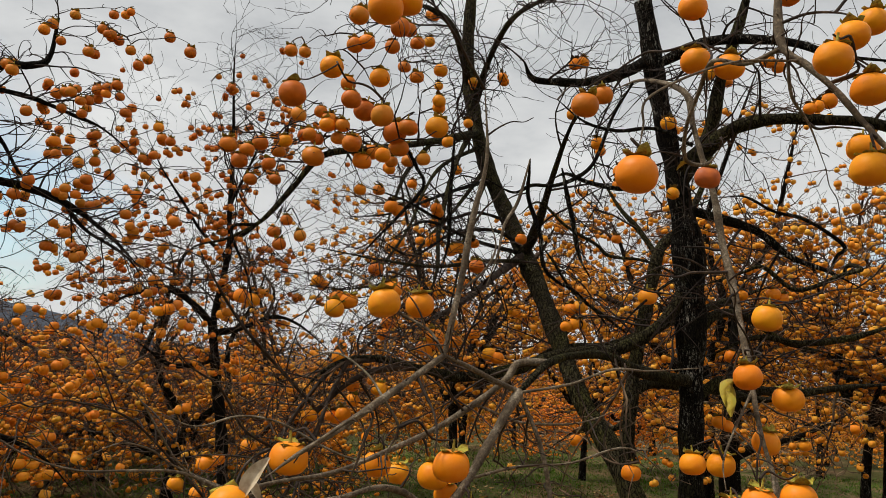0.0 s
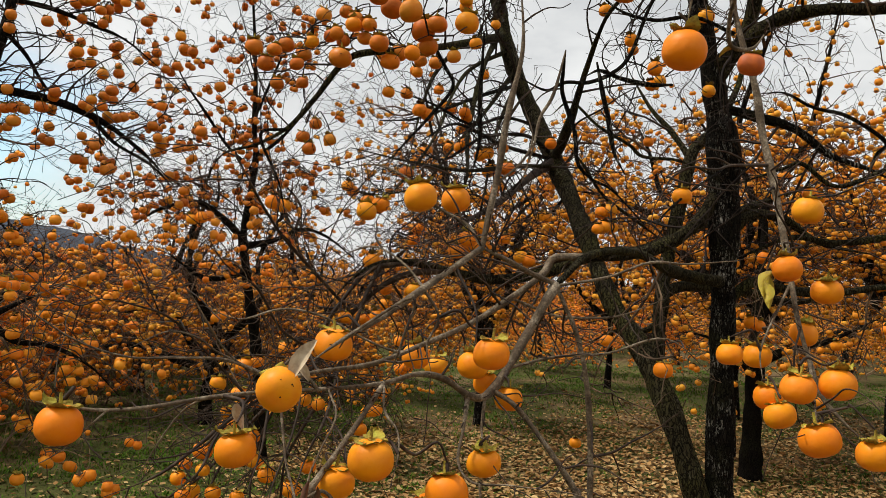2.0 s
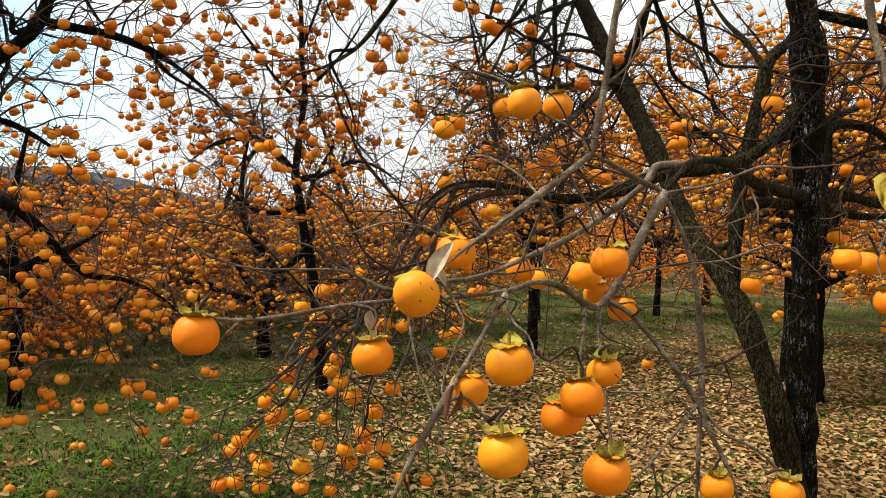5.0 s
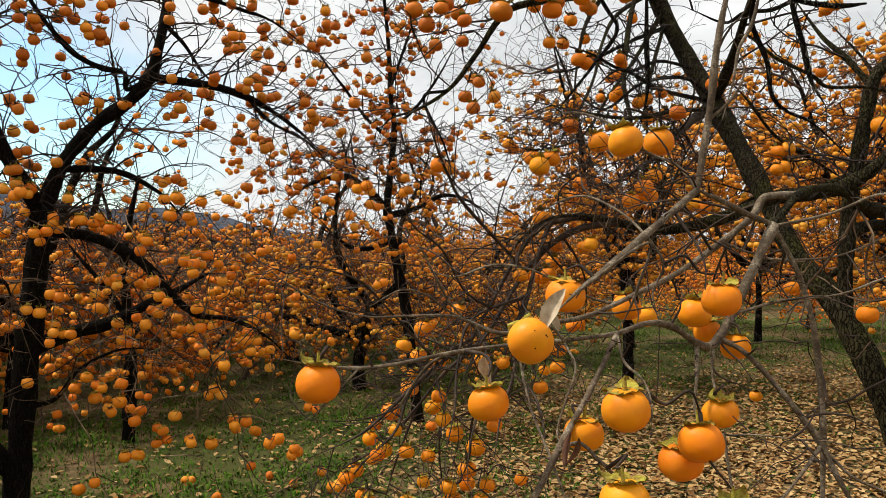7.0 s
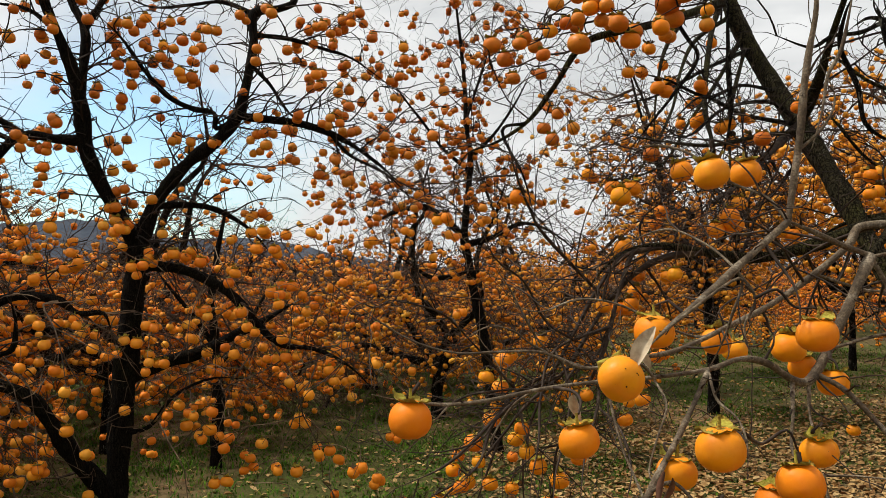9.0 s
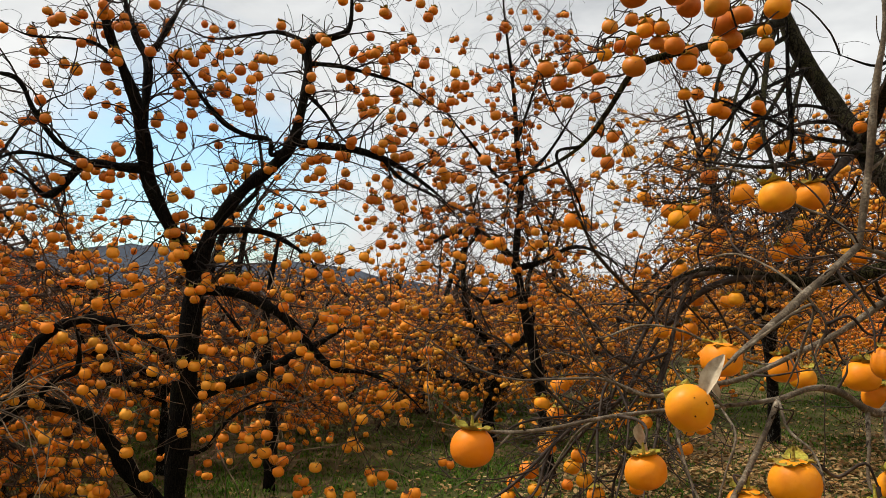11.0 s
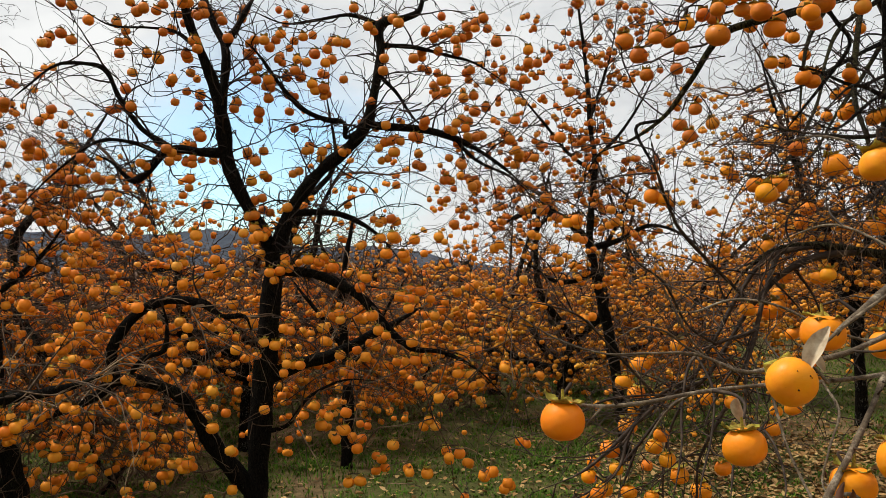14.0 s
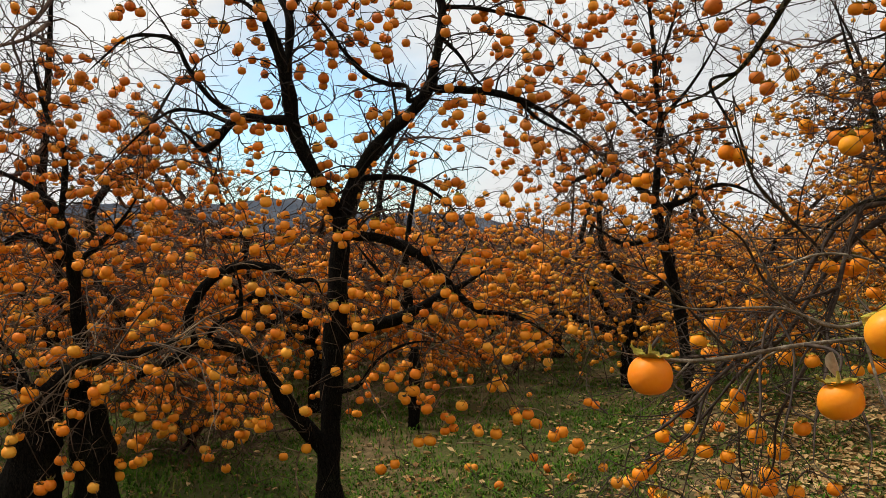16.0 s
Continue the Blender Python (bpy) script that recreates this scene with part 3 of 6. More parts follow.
# ---- the near tree with three stems ----
near_tree = Tree("persimmon_tree", (1.25, 3.45, 0), "old three-stemmed persimmon tree hung with ripe yellow-orange fruit", 21, skin_yellow)
near_tree.bare, near_tree.thin = 3.4, 0.0011
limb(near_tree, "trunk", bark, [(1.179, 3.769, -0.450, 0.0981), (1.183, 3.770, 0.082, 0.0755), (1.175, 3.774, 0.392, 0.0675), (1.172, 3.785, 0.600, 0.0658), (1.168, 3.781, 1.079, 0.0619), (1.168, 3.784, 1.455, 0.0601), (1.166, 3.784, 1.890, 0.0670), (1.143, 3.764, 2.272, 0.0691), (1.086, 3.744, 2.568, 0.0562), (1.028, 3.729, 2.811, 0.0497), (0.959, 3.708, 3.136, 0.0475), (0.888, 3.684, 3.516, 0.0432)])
limb(near_tree, "trunk", mossy_bark, [(1.177, 3.763, -0.450, 0.0967), (1.162, 3.763, 0.187, 0.0744), (1.053, 3.732, 0.606, 0.0563), (0.951, 3.817, 0.954, 0.0534), (0.819, 3.953, 1.264, 0.0532), (0.701, 4.145, 1.484, 0.0536), (0.596, 4.332, 1.791, 0.0509), (0.485, 4.620, 2.142, 0.0532), (0.357, 4.907, 2.502, 0.0552), (0.187, 5.136, 2.925, 0.0549), (0.057, 5.313, 3.371, 0.0504), (-0.029, 5.382, 3.924, 0.0445), (-0.023, 5.449, 4.626, 0.0348)])
limb(near_tree, "limb", mossy_bark, [(1.072, 3.741, 2.631, 0.0446), (1.231, 3.644, 2.775, 0.0371), (1.336, 3.556, 2.837, 0.0299), (1.492, 3.478, 2.851, 0.0293), (1.667, 3.407, 2.828, 0.0266), (1.808, 3.335, 2.803, 0.0240), (1.992, 3.270, 2.745, 0.0215), (2.254, 3.187, 2.818, 0.0153)])
limb(near_tree, "limb", mossy_bark, [(1.086, 3.744, 2.568, 0.0334), (1.221, 3.684, 2.831, 0.0332), (1.255, 3.623, 3.073, 0.0308), (1.301, 3.570, 3.257, 0.0285), (1.349, 3.514, 3.466, 0.0238), (1.379, 3.440, 3.780, 0.0194)])
limb(near_tree, "limb", bark, [(0.942, 3.702, 3.227, 0.0295), (0.806, 3.611, 3.113, 0.0265), (0.602, 3.513, 3.007, 0.0215), (0.443, 3.409, 2.958, 0.0188), (0.318, 3.302, 2.926, 0.0172), (0.269, 3.188, 2.957, 0.0128)])
limb(near_tree, "limb", bark, [(0.951, 3.704, 3.181, 0.0271), (1.154, 3.578, 3.255, 0.0242), (1.304, 3.462, 3.231, 0.0213), (1.496, 3.352, 3.172, 0.0185), (1.649, 3.247, 3.072, 0.0158), (1.804, 3.137, 3.006, 0.0134)])
limb(near_tree, "limb", mossy_bark, [(1.157, 3.775, 2.090, 0.0367), (1.022, 3.745, 1.895, 0.0322), (0.833, 3.707, 1.763, 0.0298), (0.683, 3.668, 1.728, 0.0274), (0.507, 3.616, 1.703, 0.0250), (0.298, 3.545, 1.623, 0.0266), (0.069, 3.473, 1.576, 0.0242), (-0.106, 3.400, 1.598, 0.0198), (-0.300, 3.327, 1.632, 0.0146), (-0.436, 3.260, 1.614, 0.0106), (-0.542, 3.198, 1.536, 0.0066), (-0.640, 3.141, 1.390, 0.0038)])
limb(near_tree, "limb", bark, [(1.109, 3.751, 2.464, 0.0259), (1.317, 3.726, 2.406, 0.0234), (1.464, 3.696, 2.349, 0.0190), (1.609, 3.668, 2.228, 0.0146), (1.775, 3.640, 2.162, 0.0103), (1.911, 3.608, 2.084, 0.0072)])
limb(near_tree, "limb", mossy_bark, [(1.167, 3.785, 1.838, 0.0281), (1.325, 3.870, 1.960, 0.0242), (1.521, 3.965, 1.948, 0.0203), (1.729, 4.065, 1.849, 0.0161), (2.030, 4.167, 1.809, 0.0117)])
limb(near_tree, "limb", mossy_bark, [(1.168, 3.784, 1.507, 0.0258), (1.337, 3.880, 1.626, 0.0242), (1.566, 3.986, 1.596, 0.0225), (1.831, 4.093, 1.598, 0.0207), (2.105, 4.198, 1.640, 0.0165), (2.510, 4.311, 1.683, 0.0120)])
limb(near_tree, "limb", mossy_bark, [(0.070, 5.295, 3.309, 0.0352), (-0.093, 4.618, 3.044, 0.0252), (-0.332, 3.938, 2.773, 0.0191), (-0.431, 3.230, 2.535, 0.0147), (-0.594, 3.196, 2.486, 0.0127), (-0.722, 3.184, 2.312, 0.0106), (-0.826, 3.169, 2.180, 0.0086), (-0.965, 3.179, 2.101, 0.0066), (-1.107, 3.183, 2.057, 0.0047), (-1.174, 3.199, 1.959, 0.0028)])
limb(near_tree, "limb", mossy_bark, [(0.410, 4.804, 2.362, 0.0311), (0.458, 4.466, 2.494, 0.0264), (0.507, 4.114, 2.712, 0.0161), (0.547, 3.770, 2.858, 0.0114), (0.582, 3.441, 2.860, 0.0084), (0.653, 3.117, 2.820, 0.0057)])
limb(near_tree, "branch", mossy_bark, [(-0.006, 5.361, 3.701, 0.0286), (-0.105, 4.694, 3.785, 0.0218), (-0.215, 4.067, 3.623, 0.0143), (-0.336, 3.448, 3.350, 0.0095), (-0.401, 2.805, 3.101, 0.0056)])
limb(near_tree, "branch", young_bark, [(0.410, 4.804, 2.362, 0.0282), (0.224, 4.378, 2.166, 0.0209), (0.072, 3.950, 1.983, 0.0159), (-0.051, 3.498, 1.851, 0.0115), (-0.188, 3.040, 1.738, 0.0067)])
limb(near_tree, "branch", mossy_bark, [(0.030, 5.337, 3.498, 0.0283), (0.123, 4.715, 3.609, 0.0181), (0.232, 4.114, 3.595, 0.0143), (0.370, 3.532, 3.437, 0.0111), (0.457, 2.932, 3.229, 0.0081)])
limb(near_tree, "branch", mossy_bark, [(0.057, 5.313, 3.371, 0.0241), (-0.051, 4.758, 2.933, 0.0161), (-0.109, 4.217, 2.415, 0.0125), (-0.083, 3.641, 2.079, 0.0080), (-0.102, 3.031, 1.809, 0.0044)])
limb(near_tree, "limb", mossy_bark, [(1.168, 3.785, 1.616, 0.0306), (0.842, 3.364, 1.640, 0.0238), (0.613, 2.891, 1.680, 0.0174), (0.442, 2.469, 1.665, 0.0135), (0.320, 2.188, 1.626, 0.0114), (0.250, 2.064, 1.563, 0.0103), (0.227, 2.017, 1.540, 0.0100)])
limb(near_tree, "branch", grey_bark, [(0.230, 2.022, 1.543, 0.0084), (0.159, 1.960, 1.568, 0.0074), (0.092, 1.897, 1.598, 0.0072), (0.032, 1.836, 1.621, 0.0076)])
limb(near_tree, "branch", grey_bark, [(0.032, 1.836, 1.621, 0.0076), (0.050, 1.842, 1.728, 0.0077), (0.067, 1.849, 1.832, 0.0084), (0.077, 1.853, 1.922, 0.0076), (0.090, 1.858, 2.000, 0.0070), (0.112, 1.866, 2.130, 0.0058), (0.098, 1.870, 2.312, 0.0039)])
limb(near_tree, "branch", grey_bark, [(0.032, 1.836, 1.621, 0.0090), (-0.026, 1.749, 1.570, 0.0086), (-0.089, 1.660, 1.516, 0.0082), (-0.134, 1.575, 1.477, 0.0072), (-0.176, 1.490, 1.442, 0.0064), (-0.213, 1.407, 1.414, 0.0055), (-0.248, 1.323, 1.381, 0.0043)])
limb(near_tree, "branch", grey_bark, [(0.227, 2.017, 1.540, 0.0140), (0.193, 1.958, 1.489, 0.0115), (0.140, 1.897, 1.395, 0.0112), (0.095, 1.835, 1.319, 0.0109), (0.055, 1.777, 1.275, 0.0106), (0.017, 1.720, 1.283, 0.0079), (-0.034, 1.663, 1.322, 0.0070), (-0.088, 1.603, 1.336, 0.0057), (-0.150, 1.542, 1.321, 0.0050), (-0.250, 1.476, 1.312, 0.0043), (-0.359, 1.414, 1.308, 0.0041), (-0.452, 1.356, 1.299, 0.0035), (-0.519, 1.302, 1.288, 0.0034), (-0.592, 1.277, 1.281, 0.0034), (-0.664, 1.253, 1.288, 0.0023), (-0.724, 1.231, 1.302, 0.0016)])
limb(near_tree, "branch", grey_bark, [(0.070, 1.798, 1.287, 0.0075), (0.127, 1.789, 1.253, 0.0062), (0.200, 1.779, 1.168, 0.0062), (0.266, 1.768, 1.075, 0.0067), (0.292, 1.753, 1.015, 0.0054), (0.331, 1.738, 0.935, 0.0048), (0.357, 1.722, 0.857, 0.0042), (0.377, 1.704, 0.769, 0.0035)])
limb(near_tree, "branch", grey_bark, [(0.271, 1.766, 1.066, 0.0049), (0.212, 1.699, 1.014, 0.0036), (0.144, 1.630, 0.960, 0.0035), (0.081, 1.563, 0.922, 0.0028)])
limb(near_tree, "branch", grey_bark, [(0.227, 2.017, 1.540, 0.0076), (0.281, 2.021, 1.427, 0.0069), (0.312, 2.022, 1.315, 0.0069), (0.328, 2.020, 1.175, 0.0076), (0.333, 2.016, 1.033, 0.0076), (0.329, 2.011, 0.921, 0.0062), (0.327, 2.007, 0.808, 0.0056), (0.323, 2.002, 0.667, 0.0049)])
limb(near_tree, "branch", grey_bark, [(-0.150, 1.542, 1.321, 0.0055), (-0.174, 1.471, 1.273, 0.0058), (-0.206, 1.398, 1.215, 0.0055), (-0.237, 1.341, 1.165, 0.0058), (-0.265, 1.290, 1.113, 0.0056), (-0.293, 1.248, 1.062, 0.0050), (-0.316, 1.221, 1.010, 0.0045), (-0.357, 1.190, 0.938, 0.0040)])
limb(near_tree, "branch", grey_bark, [(0.320, 2.188, 1.626, 0.0105), (0.231, 2.153, 1.620, 0.0097), (0.197, 2.124, 1.572, 0.0089), (0.102, 2.070, 1.495, 0.0080), (-0.002, 2.009, 1.426, 0.0078), (-0.104, 1.933, 1.378, 0.0075), (-0.215, 1.828, 1.332, 0.0059), (-0.309, 1.725, 1.321, 0.0044), (-0.395, 1.623, 1.310, 0.0036), (-0.470, 1.526, 1.352, 0.0028), (-0.544, 1.456, 1.359, 0.0024), (-0.615, 1.402, 1.361, 0.0021), (-0.685, 1.355, 1.386, 0.0018), (-0.748, 1.326, 1.428, 0.0016), (-0.788, 1.300, 1.468, 0.0016)])
limb(near_tree, "branch", grey_bark, [(-0.395, 1.623, 1.310, 0.0030), (-0.445, 1.573, 1.337, 0.0026), (-0.493, 1.523, 1.369, 0.0022), (-0.516, 1.477, 1.398, 0.0021), (-0.557, 1.427, 1.411, 0.0018), (-0.606, 1.374, 1.381, 0.0016)])
limb(near_tree, "twig", grey_bark, [(-0.333, 1.430, 1.309, 0.0032), (-0.314, 1.396, 1.238, 0.0025), (-0.297, 1.362, 1.194, 0.0024), (-0.270, 1.330, 1.142, 0.0024), (-0.242, 1.298, 1.083, 0.0018), (-0.219, 1.265, 1.028, 0.0016)])
limb(near_tree, "twig", grey_bark, [(-0.150, 1.542, 1.321, 0.0033), (-0.137, 1.478, 1.274, 0.0027), (-0.105, 1.417, 1.251, 0.0022), (-0.093, 1.353, 1.221, 0.0019), (-0.097, 1.288, 1.177, 0.0016)])
limb(near_tree, "twig", grey_bark, [(-0.251, 1.314, 1.139, 0.0034), (-0.214, 1.300, 1.161, 0.0029), (-0.179, 1.284, 1.137, 0.0028), (-0.142, 1.269, 1.105, 0.0026), (-0.101, 1.253, 1.075, 0.0022), (-0.056, 1.237, 1.019, 0.0022)])
limb(near_tree, "twig", grey_bark, [(0.017, 1.720, 1.283, 0.0054), (0.011, 1.676, 1.217, 0.0041), (0.004, 1.632, 1.153, 0.0035), (0.037, 1.594, 1.121, 0.0025), (0.110, 1.563, 1.127, 0.0021), (0.195, 1.535, 1.128, 0.0016)])
limb(near_tree, "twig", grey_bark, [(0.055, 1.777, 1.275, 0.0044), (0.050, 1.739, 1.208, 0.0031), (0.059, 1.705, 1.165, 0.0023), (0.073, 1.672, 1.147, 0.0017)])
limb(near_tree, "twig", grey_bark, [(0.052, 1.586, 1.120, 0.0028), (0.062, 1.550, 1.025, 0.0033), (0.073, 1.516, 0.981, 0.0027), (0.091, 1.483, 0.945, 0.0027)])
limb(near_tree, "twig", grey_bark, [(-0.218, 1.396, 1.410, 0.0035), (-0.092, 1.453, 1.497, 0.0026), (-0.107, 1.482, 1.423, 0.0027), (-0.127, 1.512, 1.367, 0.0021), (-0.150, 1.542, 1.321, 0.0022)])
limb(near_tree, "twig", grey_bark, [(-0.592, 1.277, 1.281, 0.0019), (-0.622, 1.249, 1.244, 0.0016), (-0.646, 1.221, 1.215, 0.0016), (-0.670, 1.194, 1.198, 0.0016)])
limb(near_tree, "twig", grey_bark, [(-0.089, 1.660, 1.516, 0.0030), (-0.137, 1.732, 1.566, 0.0028), (-0.215, 1.799, 1.610, 0.0025), (-0.286, 1.866, 1.602, 0.0023), (-0.362, 1.931, 1.566, 0.0020)])
limb(near_tree, "branch", young_bark, [(-0.155, 3.382, 1.606, 0.0156), (-0.299, 3.320, 1.583, 0.0142), (-0.412, 3.261, 1.522, 0.0117), (-0.522, 3.201, 1.403, 0.0105), (-0.608, 3.148, 1.265, 0.0092), (-0.692, 3.100, 1.129, 0.0080), (-0.841, 3.042, 0.996, 0.0067), (-0.942, 2.990, 0.866, 0.0056), (-1.052, 2.938, 0.739, 0.0055), (-1.183, 2.886, 0.658, 0.0043), (-1.300, 2.837, 0.600, 0.0032)])
limb(near_tree, "branch", young_bark, [(-0.300, 3.327, 1.632, 0.0131), (-0.458, 3.243, 1.592, 0.0105), (-0.564, 3.162, 1.450, 0.0092), (-0.644, 3.086, 1.291, 0.0079), (-0.748, 3.035, 1.090, 0.0067), (-0.834, 3.017, 0.887, 0.0056), (-0.854, 3.007, 0.684, 0.0044), (-0.831, 3.005, 0.505, 0.0033)])
limb(near_tree, "branch", young_bark, [(-0.421, 3.267, 1.619, 0.0106), (-0.472, 3.161, 1.451, 0.0091), (-0.525, 3.053, 1.227, 0.0077), (-0.617, 2.941, 1.016, 0.0065), (-0.708, 2.959, 0.835, 0.0055), (-0.736, 2.986, 0.650, 0.0044), (-0.852, 3.000, 0.460, 0.0033)])
limb(near_tree, "twig", young_bark, [(-1.023, 2.952, 0.768, 0.0055), (-1.132, 2.872, 0.663, 0.0043), (-1.238, 2.793, 0.508, 0.0032), (-1.255, 2.727, 0.401, 0.0031)])
limb(near_tree, "twig", young_bark, [(-0.942, 2.990, 0.866, 0.0056), (-1.014, 2.924, 0.654, 0.0043), (-1.062, 2.863, 0.450, 0.0032)])
limb(near_tree, "branch", grey_bark, [(0.786, 2.525, 2.587, 0.0111), (0.810, 2.505, 2.467, 0.0100), (0.841, 2.488, 2.330, 0.0099), (0.874, 2.469, 2.198, 0.0125), (0.892, 2.451, 2.049, 0.0124), (0.902, 2.379, 1.896, 0.0111), (0.909, 2.311, 1.734, 0.0099), (0.911, 2.242, 1.583, 0.0088), (0.905, 2.170, 1.472, 0.0076), (0.920, 2.126, 1.369, 0.0067), (0.932, 2.079, 1.285, 0.0058), (0.968, 2.034, 1.228, 0.0043), (1.032, 1.992, 1.161, 0.0035)])
limb(near_tree, "twig", grey_bark, [(0.920, 2.126, 1.369, 0.0045), (0.839, 1.893, 1.304, 0.0040), (0.752, 1.660, 1.271, 0.0030)])
limb(near_tree, "twig", grey_bark, [(0.911, 2.242, 1.583, 0.0048), (0.846, 2.183, 1.485, 0.0031), (0.790, 2.124, 1.392, 0.0031), (0.780, 2.068, 1.308, 0.0030)])
limb(near_tree, "branch", grey_bark, [(0.759, 1.621, 2.545, 0.0109), (0.743, 1.596, 2.420, 0.0094), (0.742, 1.568, 2.320, 0.0086), (0.782, 1.534, 2.263, 0.0078), (0.829, 1.510, 2.199, 0.0075), (0.869, 1.494, 2.134, 0.0068), (0.909, 1.475, 2.070, 0.0061), (0.975, 1.461, 1.994, 0.0050)])
limb(near_tree, "twig", grey_bark, [(0.742, 1.568, 2.320, 0.0055), (0.685, 1.632, 2.307, 0.0051), (0.627, 1.690, 2.335, 0.0052), (0.616, 1.761, 2.285, 0.0048), (0.606, 1.836, 2.217, 0.0049), (0.627, 1.910, 2.159, 0.0058), (0.701, 1.976, 2.171, 0.0052), (0.756, 2.032, 2.237, 0.0039)])
limb(near_tree, "twig", grey_bark, [(0.748, 1.560, 2.304, 0.0043), (0.768, 1.591, 2.220, 0.0037), (0.815, 1.617, 2.167, 0.0031), (0.865, 1.650, 2.076, 0.0024)])
limb(near_tree, "twig", grey_bark, [(0.406, 1.337, 2.108, 0.0024), (0.393, 1.339, 2.048, 0.0024), (0.386, 1.342, 2.002, 0.0024)])
limb(near_tree, "twig", bark, [(1.147, 3.766, 2.228, 0.0063), (1.063, 3.481, 2.115, 0.0058), (0.862, 3.179, 1.975, 0.0054), (0.681, 2.881, 1.830, 0.0039), (0.573, 2.597, 1.706, 0.0035)])
limb(near_tree, "trunk", mossy_bark, [(1.215, 4.060, -0.450, 0.0293), (1.211, 4.060, 0.052, 0.0225), (1.163, 4.098, 0.351, 0.0214), (1.080, 4.133, 0.711, 0.0229), (0.991, 4.164, 0.950, 0.0295), (0.957, 4.202, 1.193, 0.0337), (0.972, 4.248, 1.454, 0.0353), (0.999, 4.295, 1.661, 0.0382), (1.047, 4.328, 1.900, 0.0383), (1.107, 4.363, 2.170, 0.0347), (1.159, 4.395, 2.368, 0.0307), (1.281, 4.436, 2.508, 0.0242), (1.417, 4.482, 2.754, 0.0188), (1.508, 4.525, 3.094, 0.0121)])
limb(near_tree, "limb", mossy_bark, [(0.983, 4.272, 1.559, 0.0327), (1.125, 4.361, 1.604, 0.0309), (1.325, 4.458, 1.601, 0.0314), (1.560, 4.558, 1.580, 0.0294), (1.804, 4.660, 1.545, 0.0248), (2.145, 4.780, 1.585, 0.0176)])
limb(near_tree, "limb", mossy_bark, [(1.034, 4.319, 1.837, 0.0330), (1.183, 4.394, 1.935, 0.0310), (1.377, 4.475, 2.017, 0.0290), (1.575, 4.557, 2.101, 0.0243), (1.838, 4.650, 2.203, 0.0172)])
limb(near_tree, "limb", mossy_bark, [(1.041, 4.323, 1.868, 0.0235), (0.860, 4.342, 1.799, 0.0190), (0.693, 4.367, 1.787, 0.0145), (0.552, 4.394, 1.759, 0.0098), (0.408, 4.419, 1.670, 0.0062)])
limb(near_tree, "limb", mossy_bark, [(1.141, 4.386, 2.324, 0.0213), (1.048, 4.468, 2.493, 0.0170), (0.947, 4.548, 2.639, 0.0136), (0.841, 4.628, 2.855, 0.0101)])
limb(near_tree, "branch", mossy_bark, [(0.966, 4.236, 1.392, 0.0203), (0.853, 4.267, 1.335, 0.0161), (0.718, 4.298, 1.333, 0.0119), (0.580, 4.324, 1.240, 0.0075)])
limb(near_tree, "branch", mossy_bark, [(0.100, 5.256, 3.194, 0.0170), (-0.137, 4.801, 2.922, 0.0126), (-0.226, 4.419, 2.643, 0.0103), (-0.267, 4.060, 2.362, 0.0082), (-0.369, 3.666, 2.064, 0.0062), (-0.499, 3.240, 1.808, 0.0045)])
limb(near_tree, "branch", mossy_bark, [(0.151, 5.186, 3.033, 0.0150), (-0.035, 4.762, 2.638, 0.0109), (-0.183, 4.349, 2.352, 0.0086), (-0.311, 3.945, 2.073, 0.0066), (-0.453, 3.510, 1.950, 0.0048), (-0.561, 3.080, 1.907, 0.0032)])
limb(near_tree, "branch", mossy_bark, [(0.169, 5.161, 2.980, 0.0133), (0.031, 4.583, 2.434, 0.0089), (-0.000, 4.044, 2.058, 0.0065), (-0.050, 3.477, 1.708, 0.0045)])
limb(near_tree, "branch", mossy_bark, [(-0.182, 4.364, 2.942, 0.0131), (-0.291, 3.991, 2.653, 0.0094), (-0.324, 3.650, 2.358, 0.0074), (-0.328, 3.309, 2.075, 0.0045)])
limb(near_tree, "branch", bark, [(-0.842, 3.168, 2.167, 0.0081), (-0.934, 3.124, 2.131, 0.0069), (-0.859, 3.173, 1.943, 0.0047), (-0.824, 3.201, 1.778, 0.0034)])
limb(near_tree, "twig", grey_bark, [(-0.385, 1.636, 1.309, 0.0030), (-0.434, 1.574, 1.326, 0.0026), (-0.473, 1.512, 1.375, 0.0022), (-0.492, 1.454, 1.432, 0.0021), (-0.505, 1.397, 1.485, 0.0018), (-0.525, 1.339, 1.534, 0.0016)])
limb(near_tree, "twig", grey_bark, [(-0.250, 1.476, 1.312, 0.0027), (-0.225, 1.439, 1.266, 0.0023), (-0.242, 1.396, 1.210, 0.0020), (-0.253, 1.354, 1.156, 0.0019), (-0.215, 1.320, 1.127, 0.0016)])
limb(near_tree, "twig", grey_bark, [(-0.452, 1.356, 1.299, 0.0024), (-0.495, 1.362, 1.270, 0.0020), (-0.539, 1.366, 1.207, 0.0017), (-0.573, 1.372, 1.142, 0.0016)])
limb(near_tree, "twig", grey_bark, [(-0.089, 1.660, 1.516, 0.0041), (-0.053, 1.664, 1.455, 0.0030), (-0.076, 1.659, 1.395, 0.0027), (-0.064, 1.658, 1.336, 0.0023)])
limb(near_tree, "twig", grey_bark, [(0.032, 1.836, 1.621, 0.0045), (-0.009, 1.863, 1.680, 0.0036), (-0.087, 1.884, 1.723, 0.0034), (-0.168, 1.905, 1.795, 0.0031), (-0.251, 1.925, 1.828, 0.0028), (-0.337, 1.943, 1.819, 0.0024)])
